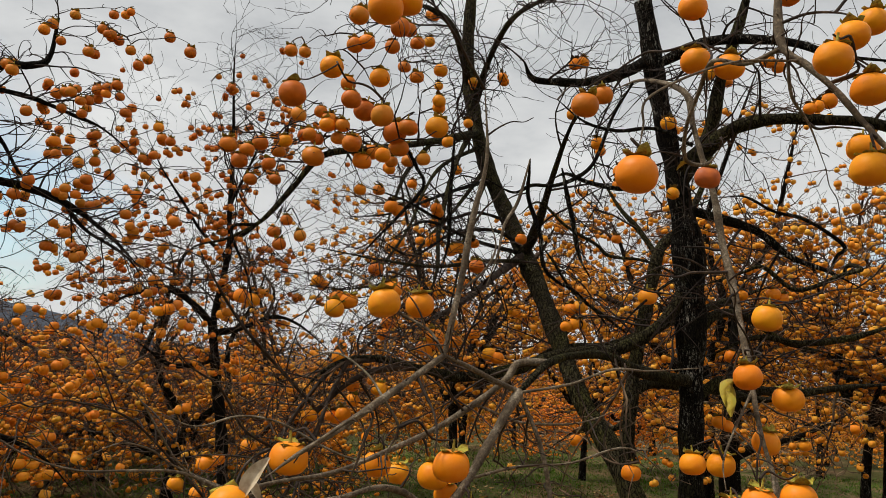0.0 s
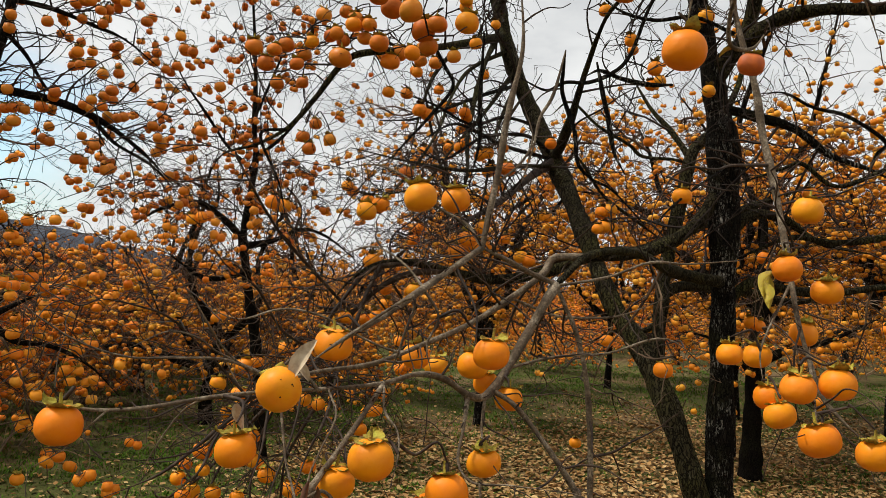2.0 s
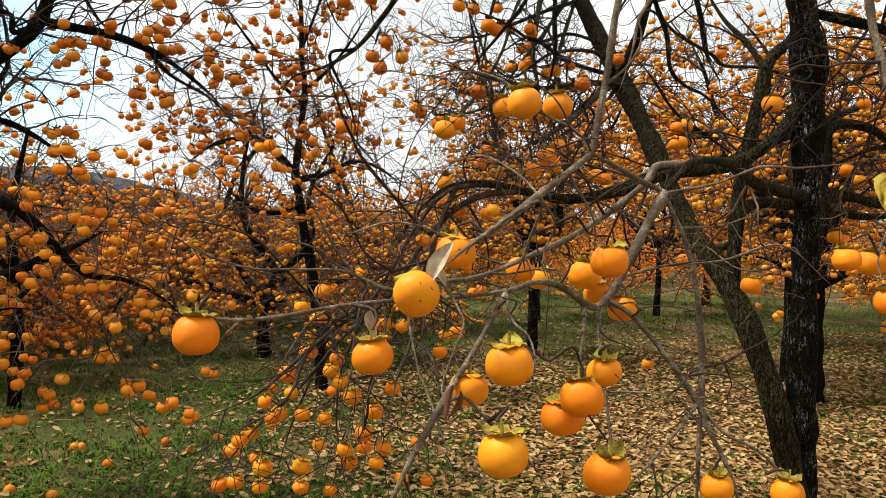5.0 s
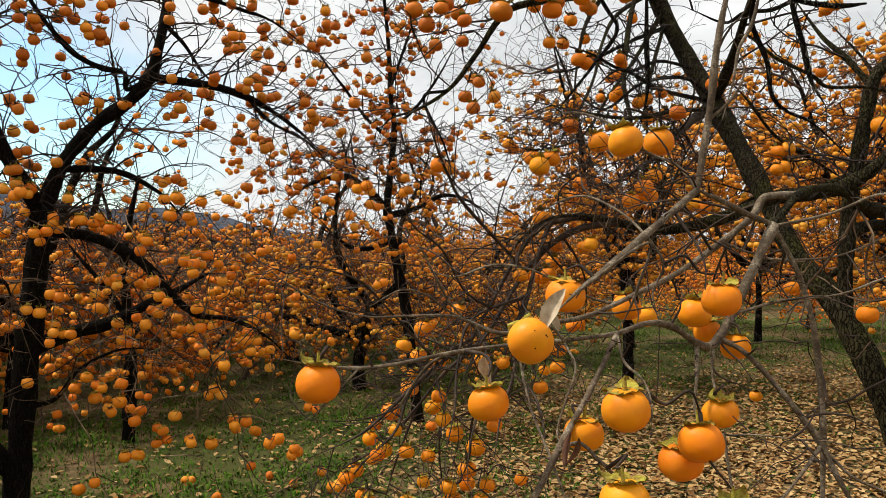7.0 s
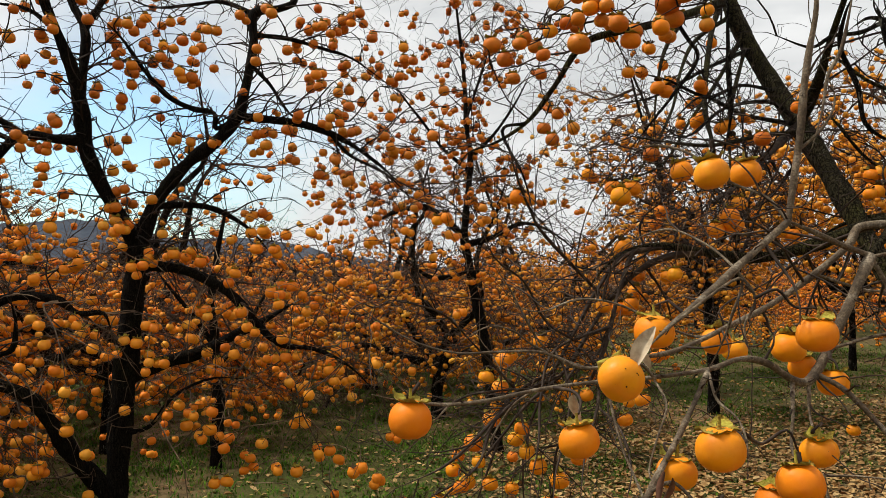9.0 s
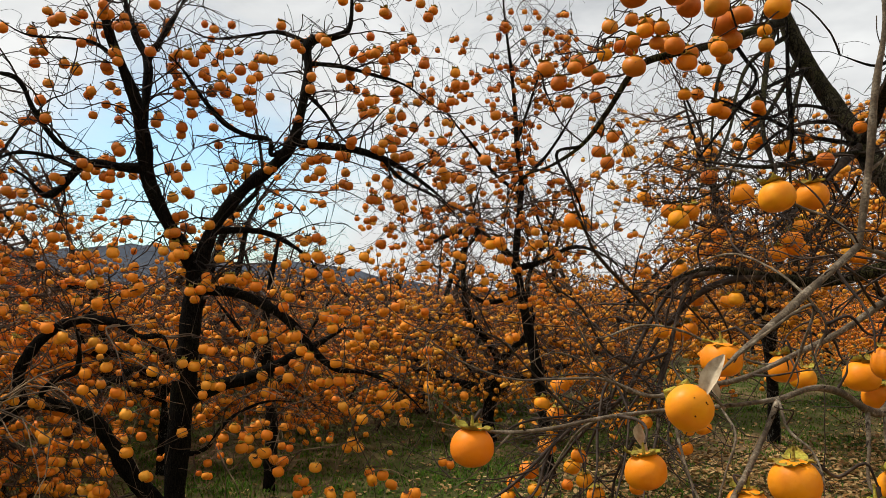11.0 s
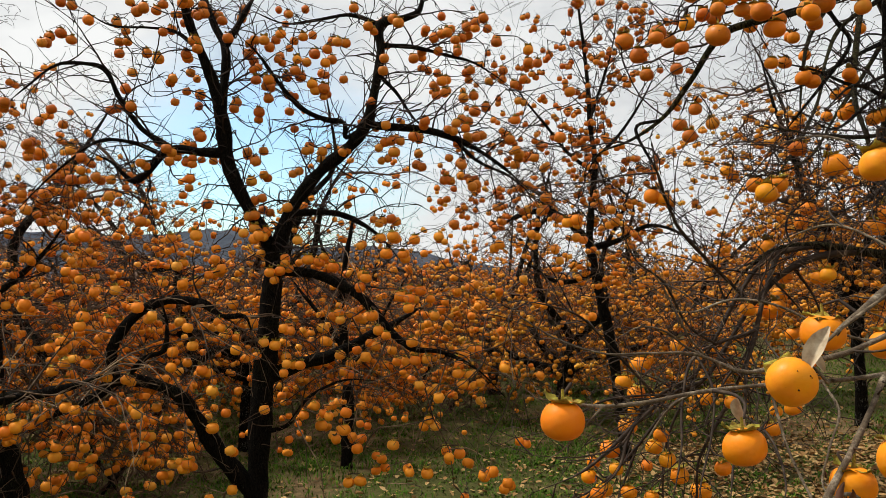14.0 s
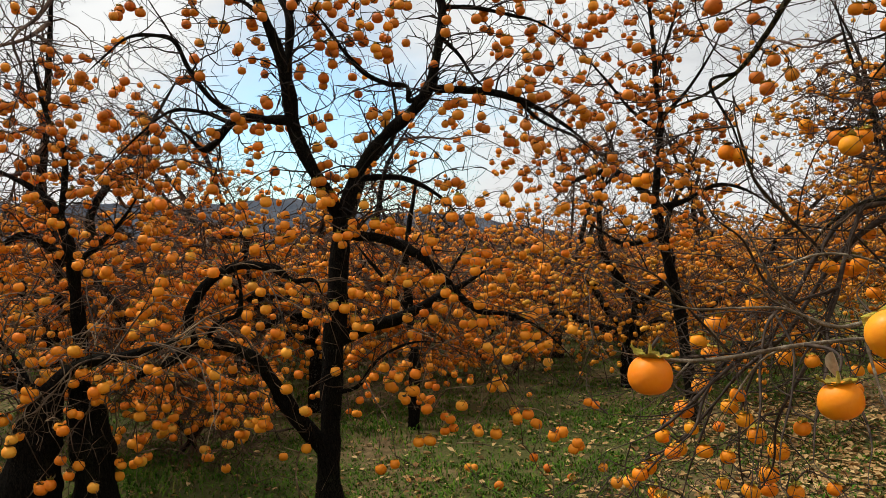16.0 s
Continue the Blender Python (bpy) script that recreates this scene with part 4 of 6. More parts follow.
limb(near_tree, "twig", grey_bark, [(0.059, 1.846, 1.780, 0.0039), (0.117, 1.873, 1.835, 0.0033), (0.146, 1.897, 1.905, 0.0030), (0.121, 1.914, 1.989, 0.0027)])
limb(near_tree, "twig", grey_bark, [(0.227, 2.017, 1.540, 0.0042), (0.367, 2.065, 1.570, 0.0036), (0.486, 2.110, 1.616, 0.0036), (0.596, 2.152, 1.618, 0.0033), (0.748, 2.200, 1.636, 0.0030)])
limb(near_tree, "twig", grey_bark, [(0.106, 1.851, 1.335, 0.0039), (0.219, 1.903, 1.363, 0.0033), (0.359, 1.960, 1.375, 0.0031), (0.518, 2.020, 1.415, 0.0028), (0.656, 2.073, 1.317, 0.0024)])
limb(near_tree, "twig", grey_bark, [(-0.104, 1.933, 1.378, 0.0041), (-0.164, 1.894, 1.358, 0.0034), (-0.244, 1.854, 1.387, 0.0030), (-0.347, 1.811, 1.441, 0.0027), (-0.433, 1.770, 1.453, 0.0026), (-0.516, 1.728, 1.427, 0.0022), (-0.586, 1.689, 1.454, 0.0018)])
limb(near_tree, "twig", grey_bark, [(0.275, 1.764, 1.058, 0.0037), (0.328, 1.754, 1.004, 0.0031), (0.396, 1.746, 0.973, 0.0030), (0.451, 1.737, 0.918, 0.0030), (0.481, 1.723, 0.864, 0.0023)])
limb(near_tree, "twig", grey_bark, [(0.050, 2.041, 1.459, 0.0050), (0.106, 2.081, 1.499, 0.0037), (0.183, 2.122, 1.477, 0.0037), (0.263, 2.164, 1.456, 0.0034), (0.419, 2.218, 1.464, 0.0031), (0.564, 2.272, 1.519, 0.0027)])
limb(near_tree, "branch", young_bark, [(-0.707, 3.093, 1.113, 0.0090), (-0.795, 2.908, 1.079, 0.0075), (-0.884, 2.726, 0.998, 0.0062), (-0.957, 2.606, 0.917, 0.0054), (-1.040, 2.536, 0.850, 0.0044), (-1.174, 2.447, 0.795, 0.0034)])
limb(near_tree, "branch", young_bark, [(-0.722, 3.045, 1.142, 0.0078), (-0.857, 2.887, 1.058, 0.0065), (-0.914, 2.757, 0.951, 0.0057), (-0.928, 2.642, 0.852, 0.0045), (-0.991, 2.509, 0.782, 0.0038)])
limb(near_tree, "branch", young_bark, [(-0.502, 3.094, 1.312, 0.0077), (-0.691, 2.893, 1.233, 0.0064), (-0.721, 2.750, 1.082, 0.0050), (-0.707, 2.622, 0.945, 0.0043), (-0.711, 2.489, 0.824, 0.0037)])
limb(near_tree, "twig", young_bark, [(-0.691, 2.893, 1.233, 0.0053), (-0.623, 2.788, 1.119, 0.0045), (-0.617, 2.664, 0.980, 0.0039), (-0.635, 2.532, 0.855, 0.0033), (-0.623, 2.407, 0.779, 0.0027)])
limb(near_tree, "twig", young_bark, [(-0.795, 2.908, 1.079, 0.0054), (-0.851, 2.772, 1.095, 0.0046), (-0.958, 2.621, 1.093, 0.0040), (-1.038, 2.482, 1.055, 0.0034), (-1.090, 2.350, 1.074, 0.0028)])
limb(near_tree, "branch", young_bark, [(-0.535, 3.039, 1.200, 0.0076), (-0.526, 2.802, 1.039, 0.0061), (-0.534, 2.560, 0.947, 0.0046), (-0.522, 2.328, 0.859, 0.0034)])
limb(near_tree, "twig", young_bark, [(-0.526, 2.802, 1.039, 0.0050), (-0.431, 2.636, 0.993, 0.0042), (-0.382, 2.459, 0.905, 0.0035), (-0.383, 2.267, 0.852, 0.0024)])
limb(near_tree, "twig", young_bark, [(-0.884, 2.726, 0.998, 0.0041), (-0.919, 2.616, 0.937, 0.0035), (-1.020, 2.481, 0.920, 0.0029), (-1.129, 2.343, 0.945, 0.0023)])
limb(near_tree, "branch", young_bark, [(-0.522, 3.201, 1.403, 0.0081), (-0.699, 2.816, 1.659, 0.0063), (-0.694, 2.504, 1.739, 0.0047), (-0.670, 2.205, 1.814, 0.0034), (-0.627, 1.924, 1.866, 0.0022)])
limb(near_tree, "branch", young_bark, [(-0.818, 2.861, 1.062, 0.0054), (-0.933, 2.622, 1.275, 0.0045), (-0.969, 2.415, 1.386, 0.0037), (-0.995, 2.216, 1.430, 0.0031), (-1.027, 2.024, 1.454, 0.0024)])
limb(near_tree, "twig", young_bark, [(-0.632, 2.963, 1.267, 0.0054), (-0.691, 2.736, 1.348, 0.0045), (-0.721, 2.518, 1.493, 0.0038), (-0.761, 2.301, 1.566, 0.0031), (-0.759, 2.104, 1.660, 0.0024)])
limb(near_tree, "twig", grey_bark, [(0.245, 2.205, 2.229, 0.0051), (0.214, 2.199, 2.096, 0.0051), (0.177, 2.189, 2.023, 0.0044), (0.161, 2.186, 1.935, 0.0037), (0.130, 2.179, 1.831, 0.0030)])
limb(near_tree, "twig", bark, [(0.267, 2.543, 2.189, 0.0076), (0.313, 2.560, 2.068, 0.0076), (0.327, 2.566, 1.965, 0.0068), (0.375, 2.583, 1.914, 0.0059), (0.453, 2.608, 1.878, 0.0051), (0.568, 2.649, 1.773, 0.0042)])
limb(near_tree, "twig", bark, [(-0.286, 3.142, 2.649, 0.0089), (-0.183, 3.179, 2.467, 0.0078), (-0.141, 3.195, 2.376, 0.0078), (-0.230, 3.169, 2.243, 0.0067), (-0.317, 3.143, 2.132, 0.0056), (-0.404, 3.119, 2.021, 0.0044)])
limb(near_tree, "twig", bark, [(-0.020, 3.230, 2.623, 0.0112), (-0.025, 3.234, 2.330, 0.0100), (-0.022, 3.239, 2.148, 0.0089), (-0.053, 3.233, 1.991, 0.0067)])
limb(near_tree, "twig", bark, [(0.187, 5.136, 2.925, 0.0140), (-0.020, 4.675, 2.736, 0.0113), (-0.201, 4.223, 2.544, 0.0089), (-0.350, 3.778, 2.367, 0.0067), (-0.465, 3.323, 2.252, 0.0048)])
limb(near_tree, "twig", bark, [(0.317, 4.970, 2.603, 0.0117), (0.094, 4.581, 2.571, 0.0094), (-0.091, 4.208, 2.440, 0.0088), (-0.274, 3.828, 2.453, 0.0068), (-0.449, 3.439, 2.425, 0.0049)])
limb(near_tree, "twig", bark, [(0.392, 4.840, 2.407, 0.0130), (0.225, 4.425, 2.430, 0.0104), (-0.016, 3.989, 2.328, 0.0083), (-0.197, 3.564, 2.128, 0.0062), (-0.317, 3.143, 2.132, 0.0044)])
limb(near_tree, "twig", mossy_bark, [(0.425, 4.768, 2.318, 0.0127), (0.149, 4.179, 2.210, 0.0114), (-0.078, 3.594, 2.086, 0.0087), (-0.249, 3.010, 2.014, 0.0064), (-0.416, 2.437, 1.964, 0.0044)])
limb(near_tree, "twig", bark, [(0.543, 2.964, 2.437, 0.0077), (0.415, 2.924, 2.341, 0.0077), (0.303, 2.888, 2.323, 0.0067), (0.229, 2.864, 2.285, 0.0058), (0.119, 2.827, 2.326, 0.0048)])
limb(near_tree, "twig", mossy_bark, [(0.712, 3.481, 2.159, 0.0078), (0.645, 3.457, 2.205, 0.0078), (0.499, 3.409, 2.275, 0.0067), (0.372, 3.364, 2.368, 0.0067), (0.284, 3.336, 2.301, 0.0045)])
limb(near_tree, "twig", mossy_bark, [(0.991, 4.467, 1.879, 0.0114), (0.851, 4.421, 1.968, 0.0100), (0.666, 4.360, 2.087, 0.0086), (0.533, 4.314, 2.262, 0.0086), (0.452, 4.286, 2.351, 0.0071)])
limb(near_tree, "twig", mossy_bark, [(1.678, 3.152, 2.103, 0.0100), (1.606, 3.148, 2.077, 0.0100), (1.412, 3.137, 2.001, 0.0089), (1.273, 3.123, 2.085, 0.0089), (1.185, 3.118, 2.058, 0.0077), (0.986, 3.107, 1.982, 0.0067)])
limb(near_tree, "twig", mossy_bark, [(2.143, 3.853, 1.934, 0.0162), (1.949, 3.841, 1.871, 0.0162), (1.712, 3.827, 1.833, 0.0148), (1.494, 3.810, 1.850, 0.0148), (1.280, 3.799, 1.759, 0.0135)])
limb(near_tree, "twig", bark, [(0.386, 2.615, 2.321, 0.0086), (0.408, 2.622, 2.225, 0.0086), (0.432, 2.627, 2.129, 0.0086), (0.457, 2.635, 2.015, 0.0077), (0.498, 2.641, 1.939, 0.0048)])
limb(near_tree, "twig", bark, [(0.745, 3.071, 2.376, 0.0100), (0.655, 3.065, 2.372, 0.0100), (0.542, 3.056, 2.390, 0.0100), (0.452, 3.047, 2.419, 0.0089), (0.396, 3.045, 2.394, 0.0056)])
limb(near_tree, "twig", bark, [(0.790, 2.429, 2.365, 0.0071), (0.663, 2.418, 2.413, 0.0061), (0.539, 2.409, 2.397, 0.0061), (0.431, 2.400, 2.420, 0.0053), (0.340, 2.391, 2.488, 0.0044)])
limb(near_tree, "twig", bark, [(0.410, 4.804, 2.362, 0.0139), (0.103, 4.302, 2.342, 0.0110), (-0.017, 3.811, 2.301, 0.0098), (-0.132, 3.301, 2.242, 0.0073), (-0.227, 2.801, 2.065, 0.0051)])
limb(near_tree, "twig", bark, [(1.820, 3.593, 2.285, 0.0090), (1.641, 3.574, 2.393, 0.0090), (1.486, 3.562, 2.425, 0.0076), (1.355, 3.549, 2.484, 0.0064), (1.252, 3.542, 2.479, 0.0051)])
hang(near_tree, [(-0.650, 1.230, 1.261, 0.0782), (-0.361, 1.271, 1.228, 0.0689), (-0.136, 1.314, 1.218, 0.0807), (-0.210, 1.384, 1.155, 0.0737), (-0.140, 1.206, 1.095, 0.0813), (-0.008, 1.413, 1.143, 0.0818), (-0.038, 1.468, 1.092, 0.0832), (0.039, 1.384, 1.017, 0.0858), (0.060, 1.691, 1.140, 0.0736), (-0.245, 1.479, 1.398, 0.0744), (0.066, 1.699, 1.378, 0.0831), (0.021, 1.826, 1.340, 0.0744), (0.055, 1.880, 1.295, 0.0633), (0.111, 1.836, 1.263, 0.0667), (-0.127, 1.958, 1.345, 0.0724), (-0.083, 2.067, 1.311, 0.0674), (-0.124, 1.869, 1.742, 0.0845), (-0.044, 1.984, 1.753, 0.0780), (-0.210, 2.810, 1.876, 0.0798), (-0.431, 2.884, 1.804, 0.0788)])
hang(near_tree, [(-0.401, 3.055, 1.850, 0.0744), (-0.339, 3.347, 2.023, 0.0716), (-0.049, 3.047, 1.724, 0.0774), (-0.095, 3.149, 1.682, 0.0713), (-0.030, 3.159, 1.700, 0.0758), (0.005, 3.389, 1.802, 0.0668), (0.757, 3.152, 1.238, 0.0774), (0.302, 1.698, 0.902, 0.0704), (0.452, 1.719, 0.893, 0.0704), (0.105, 3.415, 2.067, 0.0716), (0.696, 2.081, 1.380, 0.0697), (-0.692, 3.162, 1.217, 0.0739), (-0.904, 3.211, 1.023, 0.0711), (-0.958, 3.182, 1.164, 0.0752), (-0.950, 2.837, 1.130, 0.0632), (-1.004, 3.270, 1.033, 0.0726), (-1.040, 3.240, 0.897, 0.0817), (-1.061, 3.025, 0.838, 0.0813), (-0.897, 3.083, 0.850, 0.0685), (-0.797, 2.840, 0.856, 0.0629)])
hang(near_tree, [(-0.782, 2.969, 0.775, 0.0700), (-0.745, 3.206, 0.664, 0.0848), (-0.783, 3.213, 0.564, 0.0805), (-0.828, 3.116, 0.471, 0.0737), (-0.659, 2.844, 0.557, 0.0587), (-0.962, 2.902, 0.508, 0.0736), (-1.070, 3.256, 0.305, 0.0729), (-1.062, 2.934, 0.706, 0.0659), (-1.165, 3.033, 0.453, 0.0821), (-1.116, 2.876, 0.431, 0.0650), (-1.298, 3.086, 0.370, 0.0700), (-1.400, 3.171, 0.324, 0.0721), (-1.187, 2.949, 0.618, 0.0665), (-0.890, 2.883, 0.604, 0.0515), (-0.658, 2.989, 0.573, 0.0615), (-0.565, 2.856, 0.502, 0.0544), (-0.490, 3.026, 0.442, 0.0516), (-0.400, 3.293, 1.067, 0.0665), (-0.383, 3.049, 1.029, 0.0616), (-0.470, 3.222, 0.919, 0.0654)])
hang(near_tree, [(-0.466, 3.357, 0.972, 0.0519), (-0.712, 3.215, 1.034, 0.0705), (-0.575, 2.881, 1.069, 0.0515), (-1.130, 2.964, 0.742, 0.0622), (-0.937, 2.816, 0.733, 0.0587), (-0.874, 2.905, 0.699, 0.0561), (-0.835, 2.926, 0.926, 0.0605), (-0.794, 3.273, 0.486, 0.0724), (-0.815, 2.988, 0.555, 0.0664), (-1.132, 3.041, 0.781, 0.0546), (-1.183, 2.828, 0.619, 0.0597), (-1.325, 3.139, 0.489, 0.0616), (-0.984, 2.825, 0.811, 0.0548), (-1.059, 2.838, 0.708, 0.0596), (-1.200, 3.065, 0.481, 0.0599), (-0.631, 3.019, 0.803, 0.0619), (-0.542, 3.123, 0.563, 0.0548), (-0.865, 2.963, 0.403, 0.0528), (-0.918, 2.861, 1.021, 0.0515), (-0.284, 3.262, 1.503, 0.0606)])
hang(near_tree, [(-0.249, 3.011, 1.513, 0.0559), (-0.412, 3.389, 1.512, 0.0584), (-0.530, 3.085, 1.388, 0.0581), (0.379, 1.323, 1.953, 0.0780), (0.981, 2.312, 1.801, 0.0890), (0.869, 2.161, 1.619, 0.0801), (1.046, 2.329, 1.562, 0.0890), (0.940, 2.226, 1.438, 0.0788), (0.815, 2.220, 1.371, 0.0788), (0.798, 3.096, 1.935, 0.0757), (0.776, 2.019, 1.280, 0.0772), (0.772, 1.812, 1.326, 0.0821), (0.789, 1.970, 1.242, 0.0780), (0.737, 1.609, 1.244, 0.0818), (0.862, 1.817, 1.341, 0.0821), (0.879, 1.672, 1.207, 0.0821), (-0.582, 2.975, 2.419, 0.0934), (-0.240, 2.825, 2.489, 0.0925), (-0.256, 2.563, 2.467, 0.0842), (-0.358, 2.805, 2.566, 0.0881)])
hang(near_tree, [(-0.184, 2.768, 2.492, 0.0741), (-0.069, 2.722, 2.484, 0.0889), (-0.425, 2.946, 2.475, 0.0748), (-0.219, 2.858, 2.439, 0.0722), (-0.260, 2.672, 2.354, 0.0596), (-0.535, 2.976, 2.557, 0.0668), (-0.473, 2.980, 2.560, 0.0624), (-0.387, 3.014, 2.423, 0.0762), (-0.652, 2.597, 2.281, 0.0513), (-0.799, 2.966, 2.468, 0.0579), (-0.733, 2.591, 2.328, 0.0513), (-0.677, 2.881, 2.454, 0.0562), (-0.751, 3.056, 2.339, 0.0517), (-0.111, 2.686, 2.351, 0.0513), (-0.550, 2.740, 2.442, 0.0535), (-0.498, 3.037, 2.522, 0.0590), (-0.253, 2.914, 2.397, 0.0519), (-0.456, 2.066, 2.351, 0.0807), (-0.426, 2.449, 2.594, 0.0803), (-0.290, 2.664, 2.647, 0.0744)])
hang(near_tree, [(-0.390, 2.675, 2.563, 0.0744), (-0.126, 1.511, 2.352, 0.0774), (-0.089, 1.558, 2.389, 0.0748), (-0.377, 2.624, 2.869, 0.0744), (-0.223, 2.635, 2.836, 0.0744), (-0.391, 2.946, 2.909, 0.0690), (-0.443, 2.947, 2.896, 0.0690), (-0.731, 3.047, 2.904, 0.0571), (-0.698, 3.153, 2.945, 0.0541), (0.377, 2.001, 2.329, 0.0770), (0.504, 2.497, 2.553, 0.0689), (0.631, 1.870, 2.561, 0.0733), (0.632, 1.845, 2.401, 0.0772), (0.719, 1.850, 2.392, 0.0744), (0.779, 1.415, 2.230, 0.0770), (0.861, 1.506, 2.323, 0.0704), (0.880, 1.476, 2.195, 0.0750), (0.980, 1.649, 2.429, 0.0693), (0.863, 1.452, 2.020, 0.0770), (0.969, 1.695, 2.139, 0.0718)])
hang(near_tree, [(0.960, 2.067, 2.710, 0.0677), (-0.091, 3.079, 2.854, 0.0619), (-0.189, 3.080, 2.819, 0.0619), (-0.257, 3.175, 2.902, 0.0590), (-0.532, 2.996, 2.587, 0.0690), (-0.613, 3.197, 2.691, 0.0590), (-0.274, 2.851, 2.853, 0.0623), (-0.184, 2.954, 2.916, 0.0598), (-0.212, 2.841, 2.923, 0.0623), (-0.461, 2.972, 2.739, 0.0644), (-0.931, 2.966, 2.455, 0.0755), (-0.874, 2.950, 2.386, 0.0701), (-0.798, 2.963, 2.466, 0.0654), (-0.836, 3.386, 2.557, 0.0691), (-0.896, 3.192, 2.367, 0.0612), (-0.767, 3.180, 2.139, 0.0597), (-0.715, 3.085, 2.073, 0.0575), (-0.683, 3.043, 2.168, 0.0523), (-0.622, 3.044, 2.106, 0.0519), (-0.476, 3.277, 2.586, 0.0823)])
hang(near_tree, [(-0.395, 3.307, 2.547, 0.0774), (-0.279, 3.306, 2.572, 0.0806), (-0.638, 3.030, 2.527, 0.0565), (-0.618, 3.191, 2.561, 0.0591), (-0.693, 3.127, 2.648, 0.0677), (-0.561, 3.273, 2.660, 0.0693), (-0.258, 3.631, 2.608, 0.0635), (-0.414, 3.195, 2.346, 0.0528), (-0.386, 3.597, 2.444, 0.0589)])
dress(near_tree, 0.34, 0.55, 2, 0.16, 0.02, clear=((-0.2, 0.3, 1.4), 2.6))
dress(near_tree, 0.36, 0.16, 0, 0.12, 0.0, only=("branch", "twig"), clear=((-0.2, 0.0, 1.45), 1.6))
dress(near_tree, 0.20, 0.42, 1, 0.14, 0.0, only=("branch",), clear=((-0.2, 0.0, 1.45), 1.95), below=2.1)
spurs(near_tree, 0.055, ((-0.2, 0.2, 1.45), 2.1))
finish(near_tree, 300)


def leaf_form(long, wide, curl, sag, seed):
    """A withered leaf: a bent blade with a raised midrib and wavy rim."""
    rng = random.Random(seed)
    verts, faces = [], []
    for i in range(8):
        t = i / 7
        half = wide * 0.5 * math.sin(math.pi * min(1, t * 0.93 + 0.04)) ** 0.8
        for k in range(5):
            u = (k - 2) / 2
            verts.append((u * half * (1 - 0.35 * curl * abs(u)), long * t, curl * abs(u) * half * 0.9 - sag * t * t * long + rng.uniform(-1, 1) * 0.04 * wide))
    for i in range(7):
        for k in range(4):
            a = i * 5 + k
            faces.append((a, a + 1, a + 6, a + 5))
    return verts, faces


def withered_leaf(tree, place, turn, form, material, label):
    ob = tree.part("leaf", mesh_of("leaf", form, material), label)
    ob.location = Vector(place) - tree.ob.location
    ob.rotation_euler = [radians(a) for a in turn]
    return ob


withered_leaf(near_tree, (-0.267, 1.247, 1.352), (70, 20, -20), leaf_form(0.080, 0.040, 0.8, 0.1, 1), leaf_pale, "pale grey-brown withered leaf")
withered_leaf(near_tree, (-0.242, 1.272, 1.350), (80, -30, 35), leaf_form(0.050, 0.024, 1.0, 0.2, 2), leaf_pale, "pale grey-brown withered leaf")
withered_leaf(near_tree, (-0.221, 1.219, 1.197), (-82, 10, 20), leaf_form(0.060, 0.020, 1.2, 0.1, 3), leaf_brown, "reddish-brown withered leaf")
withered_leaf(near_tree, (-0.211, 1.240, 1.183), (-80, 30, -40), leaf_form(0.055, 0.018, 1.3, 0.2, 4), leaf_brown, "reddish-brown withered leaf")
withered_leaf(near_tree, (-0.374, 1.302, 1.300), (-70, -20, 30), leaf_form(0.050, 0.030, 1.0, 0.2, 5), leaf_pale, "pale grey-brown withered leaf")
withered_leaf(near_tree, (0.822, 2.158, 1.593), (-78, 0, -12), leaf_form(0.085, 0.058, 1.2, 0.25, 6), leaf_yellow, "crumpled yellow autumn leaf with brown spots")
withered_leaf(near_tree, (0.844, 2.180, 1.608), (-62, 25, 40), leaf_form(0.075, 0.050, 1.4, 0.35, 16), leaf_yellow, "crumpled yellow autumn leaf with brown spots")
withered_leaf(near_tree, (0.800, 2.138, 1.577), (-95, -20, -60), leaf_form(0.060, 0.042, 1.3, 0.2, 26), leaf_yellow, "crumpled yellow autumn leaf with brown spots")
withered_leaf(near_tree, (0.684, 2.066, 2.202), (-20, 0, 70), leaf_form(0.045, 0.035, 0.6, 0.2, 7), leaf_yellow, "yellow-green withered leaf")

# the fruit that turns its pitted underside to the path
pitted = put_fruit(near_tree, *(-0.288, 1.254, 1.337), 0.076, [mesh_of("persimmon", persimmon_form(14, 24, 0.90, 0.88, 0.010, True), skin_yellow)], (radians(-74), radians(8), 0.4))
stub = smooth_line([(*(-0.281, 1.296, 1.345), 0.0022), (*(-0.260, 1.321, 1.353), 0.0026), (*(-0.237, 1.333, 1.326), 0.003)], 4)
stub[:, :3] -= near_tree.base
near_tree.part("twig", tube_mesh("twig", [stub], 6, grey_bark))
dark_spot = Mat("blemish", 0.9, 0.1)
dark_spot.color(dark_spot.ramp(dark_spot.noise(dark_spot.coords(), 60.0), (0.4, (0.02, 0.008, 0.004)), (0.7, (0.06, 0.02, 0.008))))
for sx, sy, sr in ((0.0, 0.0, 0.017), (-0.06, -0.36, 0.011), (0.20, -0.29, 0.016), (0.235, -0.26, 0.012)):
    r = math.hypot(sx, sy)
    tall = math.sqrt(max(0, 1 - (2 * r) ** (2 / 0.88)))
    z = -0.45 * tall ** 0.92 - 0.03 * (1 - tall) + 0.011 * math.exp(-(r / 0.12) ** 2) - 0.022
    blot = near_tree.part("blemish", mesh_of("blemish", lathe([(0, 0.02), (sr, 0.012), (sr * 1.1, 0), (sr * 0.9, -0.012), (0, -0.018)], 9), dark_spot.m), parent=pitted)
    blot.location = (sx, sy, z)

